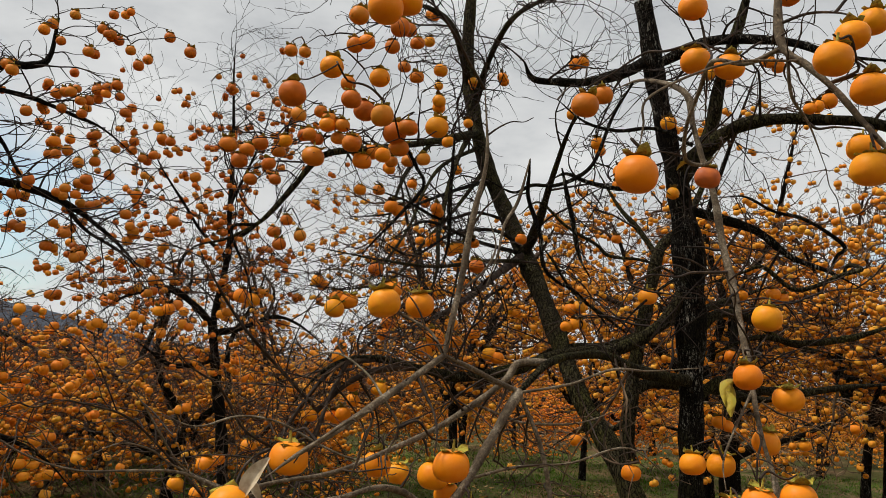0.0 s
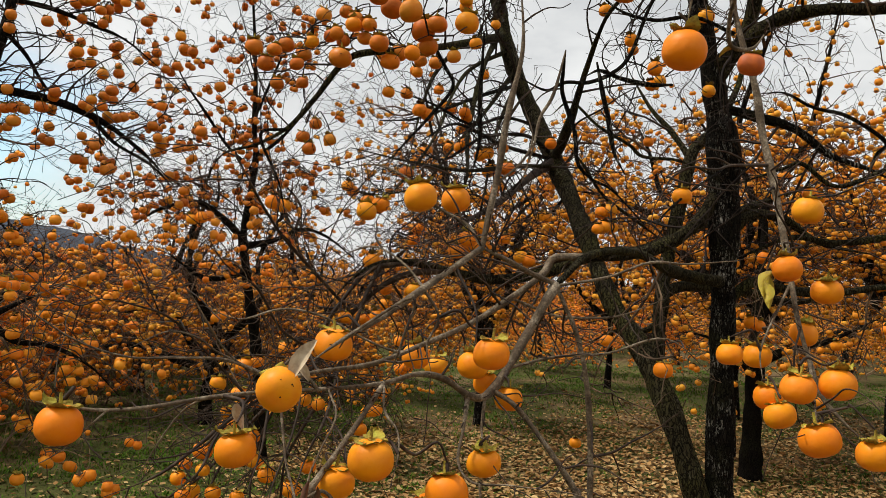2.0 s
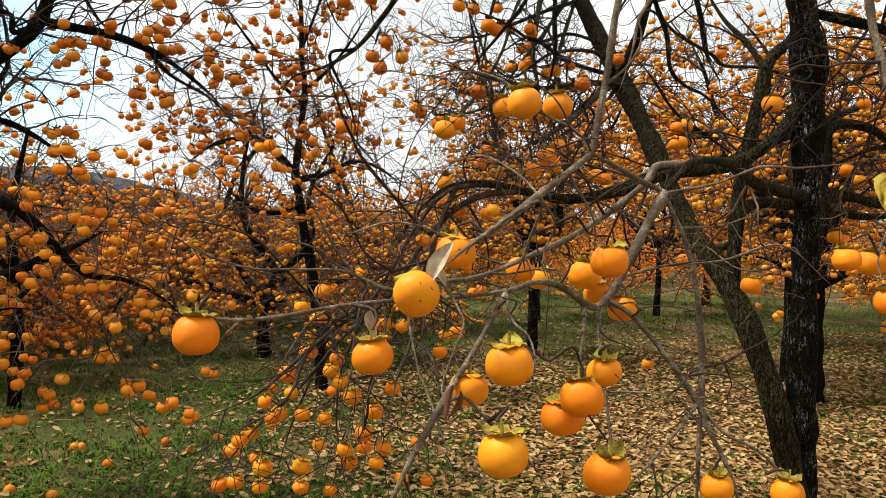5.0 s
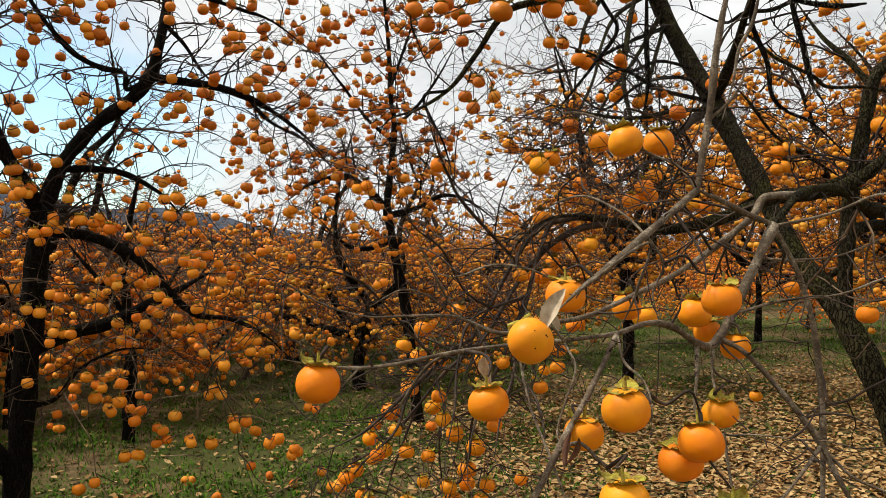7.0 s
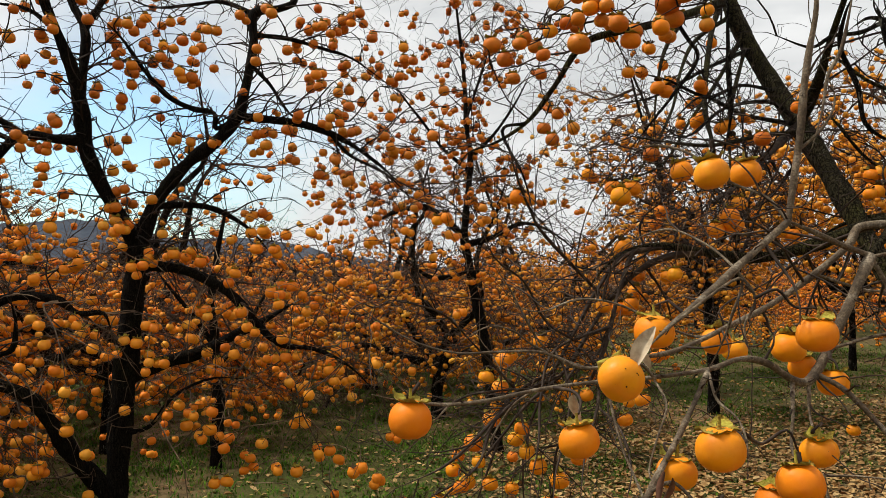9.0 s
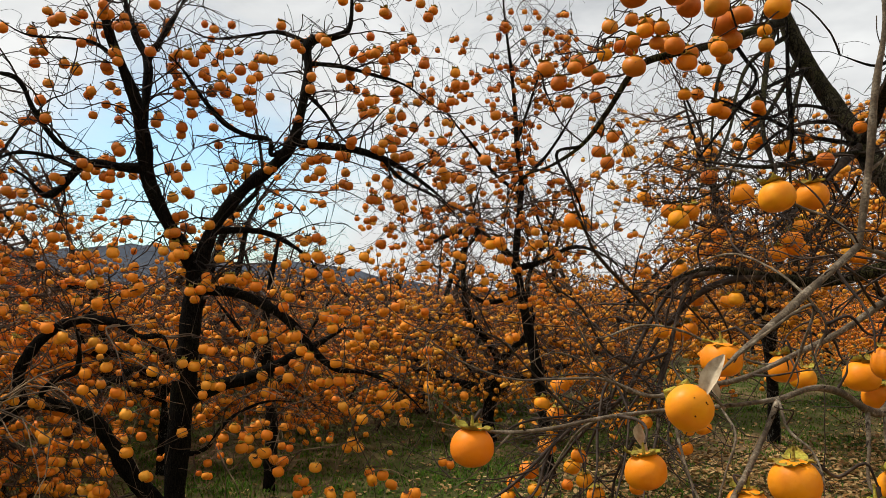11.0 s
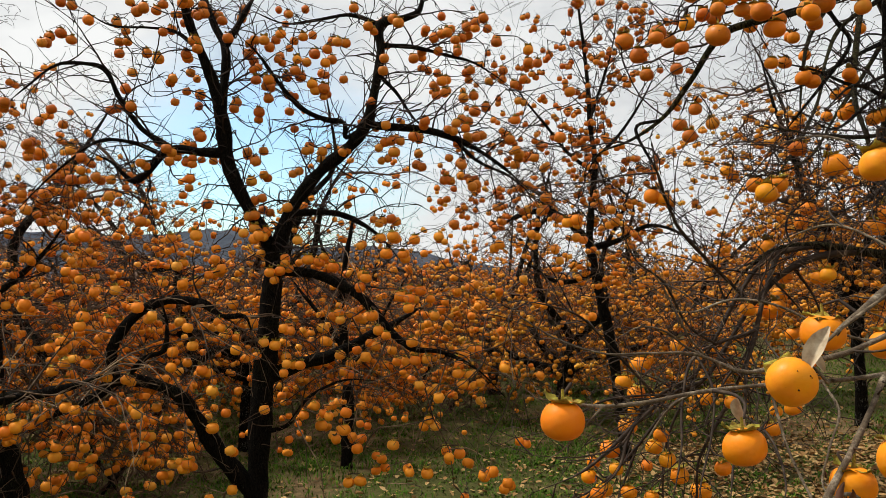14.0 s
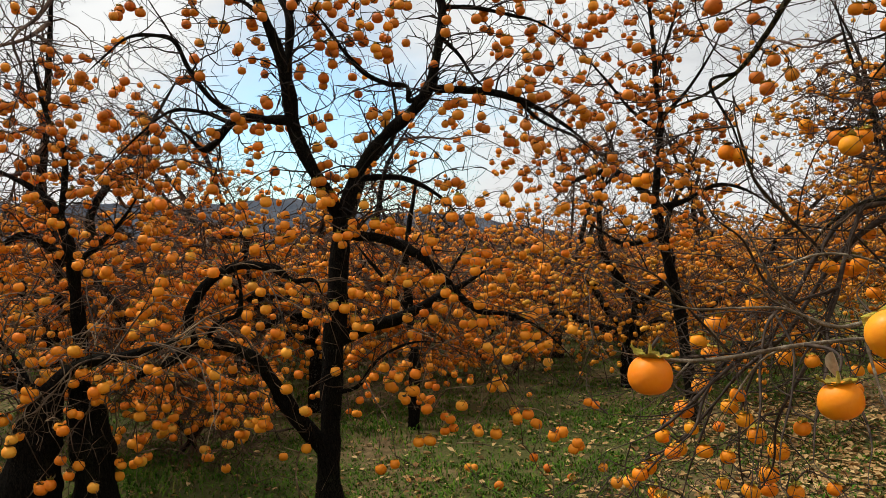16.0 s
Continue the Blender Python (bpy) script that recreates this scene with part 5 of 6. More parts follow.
overripe = skin_material("overripe_skin", ((0.0, (0.42, 0.10, 0.035)), (1.0, (0.50, 0.14, 0.05))))
split_fruit = put_fruit(near_tree, *(0.731, 2.072, 2.156), 0.074, [mesh_of("persimmon", persimmon_form(14, 24, 0.78, 0.8, 0.06), overripe)], (0.1, 0.1, 0.5))
tagged(split_fruit, "overripe reddish persimmon with shrivelled skin")

left_tree = Tree("persimmon_tree", (-3.3, 3.7, 0), "dark spreading persimmon tree with forked crown full of fruit", 31, skin_shaded)
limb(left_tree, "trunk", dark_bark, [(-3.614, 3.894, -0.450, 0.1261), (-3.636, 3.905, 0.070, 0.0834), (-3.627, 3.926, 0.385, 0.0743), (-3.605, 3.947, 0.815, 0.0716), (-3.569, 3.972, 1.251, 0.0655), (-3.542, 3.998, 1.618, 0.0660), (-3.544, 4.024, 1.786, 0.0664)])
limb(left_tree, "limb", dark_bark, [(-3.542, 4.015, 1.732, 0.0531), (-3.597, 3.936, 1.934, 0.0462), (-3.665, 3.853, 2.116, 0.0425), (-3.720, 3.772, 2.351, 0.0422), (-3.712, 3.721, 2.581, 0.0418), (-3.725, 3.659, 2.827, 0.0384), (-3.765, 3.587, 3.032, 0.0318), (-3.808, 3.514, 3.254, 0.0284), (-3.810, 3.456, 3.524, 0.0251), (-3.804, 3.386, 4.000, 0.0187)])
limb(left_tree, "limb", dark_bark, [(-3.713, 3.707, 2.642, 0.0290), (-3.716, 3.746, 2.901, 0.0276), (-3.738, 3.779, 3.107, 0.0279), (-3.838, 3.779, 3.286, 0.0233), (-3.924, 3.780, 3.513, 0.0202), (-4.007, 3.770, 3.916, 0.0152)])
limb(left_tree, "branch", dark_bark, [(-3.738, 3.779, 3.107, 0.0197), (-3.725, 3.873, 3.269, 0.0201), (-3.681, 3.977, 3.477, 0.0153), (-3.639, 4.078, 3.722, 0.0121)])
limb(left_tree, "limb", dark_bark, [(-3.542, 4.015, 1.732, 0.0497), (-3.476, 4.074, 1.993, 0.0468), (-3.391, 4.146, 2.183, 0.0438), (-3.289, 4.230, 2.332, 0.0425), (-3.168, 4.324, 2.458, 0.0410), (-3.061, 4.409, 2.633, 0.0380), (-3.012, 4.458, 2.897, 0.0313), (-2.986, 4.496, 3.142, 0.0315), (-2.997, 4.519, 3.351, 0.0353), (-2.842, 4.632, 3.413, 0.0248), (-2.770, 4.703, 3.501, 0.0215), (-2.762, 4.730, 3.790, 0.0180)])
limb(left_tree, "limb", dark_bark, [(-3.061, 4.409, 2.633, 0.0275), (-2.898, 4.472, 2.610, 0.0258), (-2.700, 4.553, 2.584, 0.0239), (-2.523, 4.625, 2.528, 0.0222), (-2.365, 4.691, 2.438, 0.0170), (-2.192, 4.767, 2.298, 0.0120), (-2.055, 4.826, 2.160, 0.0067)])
limb(left_tree, "branch", dark_bark, [(-3.073, 4.400, 2.606, 0.0207), (-3.162, 4.315, 2.541, 0.0188), (-3.148, 4.269, 2.632, 0.0169), (-3.245, 4.174, 2.651, 0.0168), (-3.352, 4.071, 2.720, 0.0150), (-3.454, 3.964, 2.880, 0.0132), (-3.535, 3.866, 3.055, 0.0098), (-3.602, 3.781, 3.154, 0.0066)])
limb(left_tree, "branch", dark_bark, [(-2.990, 4.500, 3.201, 0.0175), (-2.801, 4.633, 3.192, 0.0159), (-2.604, 4.770, 3.138, 0.0142), (-2.441, 4.892, 3.085, 0.0107), (-2.244, 5.037, 2.929, 0.0072)])
limb(left_tree, "branch", dark_bark, [(-2.997, 4.519, 3.351, 0.0176), (-3.211, 4.472, 3.447, 0.0142), (-3.461, 4.416, 3.439, 0.0126), (-3.717, 4.357, 3.443, 0.0091), (-3.970, 4.288, 3.570, 0.0073)])
limb(left_tree, "branch", dark_bark, [(-2.502, 4.634, 2.519, 0.0137), (-2.353, 4.661, 2.355, 0.0101), (-2.133, 4.720, 2.230, 0.0084), (-1.970, 4.754, 2.070, 0.0050)])
limb(left_tree, "branch", dark_bark, [(-2.999, 4.473, 2.992, 0.0140), (-2.900, 4.557, 2.865, 0.0122), (-2.813, 4.638, 2.692, 0.0087), (-2.687, 4.735, 2.555, 0.0053)])
limb(left_tree, "limb", dark_bark, [(-3.723, 3.757, 2.408, 0.0325), (-3.849, 3.665, 2.413, 0.0290), (-3.974, 3.573, 2.433, 0.0273), (-4.052, 3.510, 2.373, 0.0271), (-4.109, 3.458, 2.269, 0.0221), (-4.174, 3.399, 2.224, 0.0158), (-4.257, 3.321, 2.335, 0.0095), (-4.357, 3.236, 2.403, 0.0063)])
limb(left_tree, "branch", dark_bark, [(-3.985, 3.563, 2.430, 0.0193), (-4.133, 3.446, 2.558, 0.0175), (-4.224, 3.350, 2.748, 0.0158), (-4.267, 3.279, 2.917, 0.0141), (-4.362, 3.192, 2.954, 0.0124), (-4.489, 3.094, 2.937, 0.0093), (-4.619, 3.004, 2.810, 0.0077), (-4.747, 2.913, 2.667, 0.0045)])
limb(left_tree, "branch", dark_bark, [(-4.035, 3.524, 2.392, 0.0143), (-4.145, 3.392, 2.461, 0.0126), (-4.279, 3.254, 2.468, 0.0109), (-4.383, 3.139, 2.355, 0.0077), (-4.515, 3.014, 2.177, 0.0060), (-4.643, 2.894, 1.971, 0.0044)])
limb(left_tree, "branch", dark_bark, [(-3.765, 3.587, 3.032, 0.0159), (-3.856, 3.478, 3.143, 0.0126), (-3.973, 3.364, 3.163, 0.0094), (-4.150, 3.221, 3.167, 0.0077), (-4.286, 3.090, 3.272, 0.0060)])
limb(left_tree, "limb", dark_bark, [(-3.541, 4.001, 1.649, 0.0363), (-3.273, 4.076, 1.612, 0.0328), (-3.083, 4.118, 1.535, 0.0324), (-2.913, 4.152, 1.416, 0.0289), (-2.766, 4.179, 1.243, 0.0254), (-2.617, 4.203, 1.130, 0.0189), (-2.420, 4.244, 1.102, 0.0140), (-2.215, 4.294, 0.998, 0.0093), (-2.047, 4.331, 0.830, 0.0060)])
limb(left_tree, "limb", dark_bark, [(-3.596, 3.952, 0.925, 0.0450), (-3.456, 4.130, 1.012, 0.0420), (-3.313, 4.311, 1.062, 0.0390), (-3.159, 4.494, 1.166, 0.0350), (-3.034, 4.664, 1.254, 0.0300), (-2.900, 4.836, 1.366, 0.0180)])
limb(left_tree, "limb", dark_bark, [(-3.636, 3.913, 0.180, 0.0579), (-3.705, 3.816, 0.349, 0.0541), (-3.792, 3.708, 0.540, 0.0505), (-3.851, 3.616, 0.727, 0.0437), (-3.903, 3.515, 0.878, 0.0401), (-4.035, 3.374, 0.969, 0.0396), (-4.150, 3.247, 0.986, 0.0390), (-4.199, 3.170, 0.910, 0.0297), (-4.324, 3.079, 0.835, 0.0236), (-4.477, 2.975, 0.771, 0.0175), (-4.657, 2.860, 0.689, 0.0116)])
limb(left_tree, "limb", dark_bark, [(-4.150, 3.247, 0.986, 0.0360), (-4.154, 3.227, 1.155, 0.0360), (-4.072, 3.249, 1.305, 0.0329), (-3.950, 3.294, 1.414, 0.0300), (-3.807, 3.353, 1.465, 0.0238), (-3.622, 3.437, 1.441, 0.0238), (-3.516, 3.487, 1.362, 0.0179), (-3.391, 3.541, 1.359, 0.0149), (-3.351, 3.559, 1.275, 0.0090)])
limb(left_tree, "branch", dark_bark, [(-4.113, 3.290, 0.989, 0.0181), (-3.960, 3.306, 1.119, 0.0165), (-3.818, 3.322, 1.170, 0.0163), (-3.759, 3.291, 1.321, 0.0132), (-3.739, 3.245, 1.420, 0.0102)])
limb(left_tree, "branch", dark_bark, [(-3.466, 4.081, 2.021, 0.0234), (-3.331, 4.284, 2.039, 0.0222), (-3.246, 4.465, 2.010, 0.0175), (-3.141, 4.664, 1.896, 0.0125), (-3.084, 4.842, 1.738, 0.0073)])
limb(left_tree, "branch", dark_bark, [(-3.618, 3.936, 0.593, 0.0194), (-3.424, 3.971, 0.641, 0.0145), (-3.256, 3.983, 0.825, 0.0112), (-3.029, 4.029, 0.934, 0.0079), (-2.810, 4.078, 0.935, 0.0047)])
hang(left_tree, [(-4.932, 3.460, 3.321, 0.0768), (-4.874, 3.498, 3.274, 0.0744), (-4.987, 3.415, 3.291, 0.0708), (-4.559, 3.259, 3.378, 0.0683), (-4.774, 3.556, 3.415, 0.0769), (-4.299, 3.410, 3.139, 0.0663), (-4.240, 3.423, 3.132, 0.0592), (-4.538, 3.614, 3.157, 0.0703), (-4.199, 3.303, 3.226, 0.0625), (-4.164, 3.347, 3.169, 0.0564), (-4.155, 3.270, 3.188, 0.0600), (-4.411, 3.613, 3.003, 0.0676), (-4.489, 3.661, 3.518, 0.0646), (-4.276, 3.616, 3.118, 0.0693), (-4.097, 3.546, 3.034, 0.0765), (-4.262, 3.683, 3.426, 0.0676), (-4.249, 3.733, 3.479, 0.0693), (-4.215, 3.777, 3.310, 0.0734), (-3.803, 3.497, 3.003, 0.0672), (-3.726, 3.490, 3.072, 0.0763)])
hang(left_tree, [(-3.667, 3.455, 3.004, 0.0657), (-3.936, 3.642, 3.036, 0.0722), (-3.628, 3.629, 3.223, 0.0654), (-3.844, 4.000, 2.804, 0.0718), (-3.816, 3.942, 2.746, 0.0679), (-3.859, 3.869, 2.636, 0.0630), (-3.435, 3.721, 2.838, 0.0657), (-3.295, 3.671, 2.807, 0.0703), (-3.358, 3.747, 2.715, 0.0654), (-3.491, 3.814, 2.659, 0.0733), (-3.537, 3.863, 2.622, 0.0611), (-3.712, 4.047, 3.229, 0.0625), (-3.270, 3.606, 3.032, 0.0661), (-3.231, 3.717, 3.094, 0.0649), (-3.194, 3.896, 3.122, 0.0628), (-3.095, 3.791, 2.915, 0.0627), (-3.136, 3.752, 2.927, 0.0595), (-3.113, 3.701, 2.842, 0.0691), (-3.360, 4.082, 2.934, 0.0762), (-3.494, 4.104, 2.957, 0.0731)])
hang(left_tree, [(-3.073, 3.850, 2.980, 0.0724), (-3.022, 3.890, 2.925, 0.0644), (-3.111, 4.086, 3.012, 0.0683), (-3.005, 3.841, 2.748, 0.0770), (-3.058, 3.796, 2.771, 0.0682), (-3.051, 3.817, 2.737, 0.0630), (-3.023, 3.866, 2.707, 0.0517), (-3.165, 4.331, 3.195, 0.0766), (-2.945, 3.910, 3.050, 0.0690), (-2.997, 3.875, 3.005, 0.0639), (-3.000, 3.937, 3.072, 0.0625), (-2.901, 4.039, 3.301, 0.0639), (-2.768, 3.994, 3.147, 0.0637), (-2.763, 4.051, 3.126, 0.0537), (-2.645, 4.098, 3.201, 0.0721), (-2.590, 4.063, 3.159, 0.0716), (-2.399, 4.362, 3.149, 0.0712), (-2.456, 4.392, 3.155, 0.0644), (-2.397, 4.570, 3.170, 0.0678), (-2.390, 4.649, 3.270, 0.0716)])
hang(left_tree, [(-2.325, 4.645, 3.289, 0.0626), (-2.415, 4.710, 3.235, 0.0693), (-2.586, 4.242, 2.976, 0.0685), (-2.359, 4.191, 2.786, 0.0713), (-2.376, 4.253, 2.728, 0.0624), (-2.554, 4.488, 2.787, 0.0652), (-2.293, 4.359, 2.707, 0.0693), (-2.344, 4.348, 2.546, 0.0640), (-2.295, 4.378, 2.515, 0.0622), (-2.139, 4.182, 2.562, 0.0724), (-2.830, 4.355, 2.487, 0.0699), (-2.891, 4.370, 2.487, 0.0671), (-2.737, 4.232, 2.384, 0.0769), (-2.580, 4.642, 2.236, 0.0751), (-2.573, 4.709, 2.235, 0.0674), (-2.680, 4.395, 2.505, 0.0764), (-4.114, 3.809, 2.514, 0.0637), (-4.058, 3.810, 2.500, 0.0528), (-3.684, 3.496, 2.466, 0.0761), (-3.819, 3.838, 2.377, 0.0641)])
hang(left_tree, [(-3.815, 3.895, 2.343, 0.0599), (-4.139, 3.589, 2.492, 0.0639), (-4.834, 3.575, 2.306, 0.0739), (-4.901, 3.565, 2.306, 0.0697), (-4.628, 3.498, 2.298, 0.0684), (-4.763, 3.497, 2.195, 0.0710), (-4.824, 3.519, 2.166, 0.0572), (-4.828, 3.492, 2.182, 0.0637), (-4.535, 3.545, 2.277, 0.0694), (-4.561, 3.255, 2.432, 0.0737), (-4.994, 3.352, 2.481, 0.0754), (-5.043, 3.303, 2.444, 0.0663), (-4.027, 3.266, 2.653, 0.0693), (-4.044, 3.865, 2.857, 0.0722), (-3.709, 3.478, 1.858, 0.0768), (-4.141, 3.691, 1.872, 0.0762), (-4.058, 3.364, 1.956, 0.0748), (-4.555, 3.198, 1.953, 0.0737), (-3.806, 3.577, 1.569, 0.0747), (-3.856, 3.531, 1.570, 0.0662)])
hang(left_tree, [(-4.021, 3.671, 1.563, 0.0654), (-3.936, 3.429, 1.572, 0.0622), (-4.009, 3.936, 1.630, 0.0723), (-4.056, 3.658, 1.684, 0.0727), (-4.065, 3.723, 1.703, 0.0654), (-4.403, 3.699, 1.487, 0.0648), (-4.300, 3.772, 1.454, 0.0685), (-4.808, 3.520, 1.616, 0.0755), (-4.775, 3.580, 1.596, 0.0662), (-4.176, 3.274, 1.535, 0.0708), (-3.530, 3.803, 1.993, 0.0705), (-3.590, 3.823, 1.990, 0.0687), (-3.543, 3.926, 1.894, 0.0764), (-3.511, 3.866, 1.856, 0.0657), (-3.545, 3.821, 1.906, 0.0752), (-3.590, 3.769, 1.881, 0.0660), (-3.440, 4.056, 1.661, 0.0670), (-3.499, 4.070, 1.659, 0.0566), (-3.414, 4.002, 1.651, 0.0586), (-3.280, 3.742, 1.627, 0.0692)])
hang(left_tree, [(-3.340, 3.762, 1.574, 0.0595), (-3.319, 3.692, 1.621, 0.0683), (-3.235, 3.863, 1.822, 0.0651), (-3.139, 4.014, 1.716, 0.0677), (-3.041, 3.965, 1.647, 0.0747), (-2.933, 4.139, 1.597, 0.0749), (-2.883, 4.095, 1.573, 0.0738), (-3.698, 3.973, 2.244, 0.0738), (-4.068, 3.944, 2.115, 0.0738), (-3.857, 3.577, 2.227, 0.0718), (-3.904, 3.600, 2.343, 0.0683), (-3.844, 3.586, 2.322, 0.0595), (-3.843, 3.587, 2.360, 0.0564), (-3.259, 3.661, 1.179, 0.0728), (-3.310, 3.619, 1.197, 0.0673), (-3.449, 4.004, 1.075, 0.0682), (-3.389, 4.006, 1.024, 0.0610), (-3.289, 3.943, 1.033, 0.0664), (-3.140, 4.173, 1.077, 0.0724), (-3.011, 4.099, 1.033, 0.0651)])
hang(left_tree, [(-3.031, 4.008, 1.358, 0.0688), (-2.990, 3.963, 1.317, 0.0616), (-3.187, 4.170, 1.334, 0.0703), (-2.789, 4.020, 1.338, 0.0790), (-2.643, 3.848, 1.262, 0.0662), (-2.584, 3.837, 1.231, 0.0587), (-3.168, 3.924, 0.785, 0.0702), (-3.223, 3.890, 0.729, 0.0644), (-3.272, 4.135, 0.623, 0.0799), (-2.879, 3.825, 0.670, 0.0778), (-3.650, 3.993, 0.570, 0.0732), (-3.614, 3.507, 0.690, 0.0774), (-4.184, 3.276, 0.863, 0.0651), (-4.516, 3.637, 0.626, 0.0655), (-4.060, 3.442, 0.623, 0.0664), (-4.051, 3.382, 0.640, 0.0647), (-4.071, 3.382, 0.573, 0.0576), (-4.864, 3.487, 0.479, 0.0690), (-4.914, 3.449, 0.485, 0.0556), (-4.513, 3.380, 0.466, 0.0666)])
hang(left_tree, [(-4.473, 3.336, 0.408, 0.0574), (-4.573, 3.393, 0.435, 0.0601), (-4.543, 3.331, 0.421, 0.0739), (-4.584, 3.236, 0.965, 0.0709), (-4.424, 3.124, 0.917, 0.0688), (-4.743, 3.183, 0.800, 0.0728), (-4.800, 3.214, 0.820, 0.0667), (-4.421, 3.006, 0.818, 0.0740), (-4.858, 3.246, 0.707, 0.0697), (-4.763, 3.361, 0.325, 0.0644), (-4.789, 3.308, 0.326, 0.0639), (-4.727, 3.275, 0.331, 0.0691), (-4.754, 3.332, 0.302, 0.0605), (-2.889, 3.997, 0.327, 0.0764), (-2.951, 3.966, 0.323, 0.0723), (-2.906, 4.287, 0.402, 0.0678), (-2.964, 4.310, 0.416, 0.0638), (-2.678, 4.050, 0.552, 0.0774), (-2.910, 4.327, 0.340, 0.0668), (-2.945, 4.277, 0.325, 0.0652)])
hang(left_tree, [(-2.536, 3.878, 1.800, 0.0725), (-2.511, 3.816, 1.807, 0.0702), (-2.843, 4.218, 1.832, 0.0743), (-2.562, 4.032, 1.713, 0.0661), (-2.544, 3.974, 1.705, 0.0565), (-2.524, 4.095, 1.801, 0.0706), (-2.312, 4.009, 1.804, 0.0641), (-2.439, 4.520, 1.025, 0.0798), (-2.405, 4.580, 1.104, 0.0789), (-2.406, 4.509, 1.065, 0.0763), (-2.290, 4.173, 0.982, 0.0694), (-2.234, 4.201, 0.977, 0.0638), (-2.239, 4.138, 0.923, 0.0653), (-2.254, 4.386, 1.111, 0.0642), (-2.420, 4.046, 0.720, 0.0688), (-2.499, 4.265, 0.645, 0.0706), (-2.469, 4.355, 0.474, 0.0694), (-2.428, 4.308, 0.429, 0.0623), (-2.276, 4.148, 0.512, 0.0725), (-2.449, 4.055, 0.402, 0.0767)])
hang(left_tree, [(-3.675, 3.929, 0.310, 0.0773), (-3.722, 3.877, 0.329, 0.0751), (-2.521, 4.034, 1.178, 0.0724), (-2.575, 4.163, 1.055, 0.0765), (-2.510, 4.189, 1.064, 0.0631), (-2.785, 4.423, 1.025, 0.0777), (-2.856, 4.419, 1.021, 0.0671), (-3.596, 3.798, 1.083, 0.0734), (-3.573, 3.861, 1.093, 0.0636), (-3.733, 3.770, 1.243, 0.0701), (-3.708, 3.829, 1.212, 0.0613), (-3.712, 3.711, 1.227, 0.0648), (-3.154, 3.858, 1.694, 0.0753), (-3.168, 3.993, 1.680, 0.0714), (-3.230, 3.977, 1.697, 0.0671), (-2.687, 4.028, 1.718, 0.0781), (-2.604, 4.050, 1.457, 0.0784), (-2.522, 4.010, 1.439, 0.0715), (-2.497, 3.952, 1.384, 0.0667), (-2.605, 4.304, 1.488, 0.0731)])
hang(left_tree, [(-2.661, 4.267, 1.499, 0.0585), (-2.552, 4.341, 1.432, 0.0599), (-4.182, 3.054, 1.381, 0.0775), (-4.142, 2.997, 1.325, 0.0724), (-4.474, 3.470, 1.347, 0.0646), (-4.255, 3.371, 1.316, 0.0754), (-4.253, 3.303, 1.333, 0.0745), (-4.687, 3.212, 1.182, 0.0773), (-4.659, 3.276, 1.146, 0.0657), (-4.736, 3.262, 1.173, 0.0679), (-4.341, 3.031, 1.233, 0.0720), (-4.525, 3.189, 1.083, 0.0760), (-4.549, 3.125, 1.045, 0.0723), (-3.892, 3.524, 1.326, 0.0744), (-3.516, 3.464, 1.329, 0.0656), (-4.684, 3.500, 0.701, 0.0723), (-4.133, 3.622, 0.693, 0.0670), (-4.117, 3.679, 0.687, 0.0614), (-4.084, 3.646, 0.408, 0.0793), (-4.104, 3.576, 0.351, 0.0700)])
hang(left_tree, [(-3.793, 3.478, 0.467, 0.0675), (-3.855, 3.483, 0.475, 0.0592), (-2.771, 4.689, 3.729, 0.0723), (-2.594, 4.508, 3.536, 0.0623), (-2.752, 4.573, 3.636, 0.0747), (-2.668, 4.758, 3.828, 0.0708), (-2.331, 4.504, 3.622, 0.0690), (-2.280, 4.470, 3.574, 0.0560), (-2.431, 4.813, 3.867, 0.0674), (-2.401, 4.908, 3.915, 0.0625), (-2.352, 4.881, 3.926, 0.0563), (-2.266, 4.491, 3.582, 0.0687), (-2.291, 4.547, 3.590, 0.0636), (-2.239, 4.546, 3.568, 0.0662), (-2.521, 4.801, 3.573, 0.0696), (-2.375, 4.456, 3.448, 0.0734), (-2.266, 5.043, 3.649, 0.0724), (-2.157, 4.678, 3.459, 0.0729), (-2.138, 4.510, 3.491, 0.0658), (-1.997, 4.740, 3.691, 0.0747)])
hang(left_tree, [(-1.738, 4.467, 3.477, 0.0749), (-2.465, 4.792, 3.334, 0.0656), (-2.297, 4.712, 3.331, 0.0742), (-2.361, 4.689, 3.292, 0.0620), (-2.333, 4.652, 3.247, 0.0675), (-2.419, 4.520, 3.145, 0.0692), (-2.434, 4.581, 3.086, 0.0621), (-2.675, 5.079, 3.289, 0.0647), (-2.647, 4.715, 3.160, 0.0651), (-2.953, 5.050, 3.244, 0.0623), (-2.944, 4.994, 3.245, 0.0540), (-2.130, 4.530, 3.083, 0.0718), (-2.341, 5.150, 3.083, 0.0700), (-2.371, 5.206, 3.034, 0.0670), (-2.404, 5.137, 3.052, 0.0627), (-2.131, 5.119, 3.104, 0.0761), (-2.150, 5.185, 3.101, 0.0742), (-2.543, 4.953, 3.050, 0.0731), (-2.559, 5.017, 3.012, 0.0622), (-2.491, 4.911, 3.050, 0.0646)])
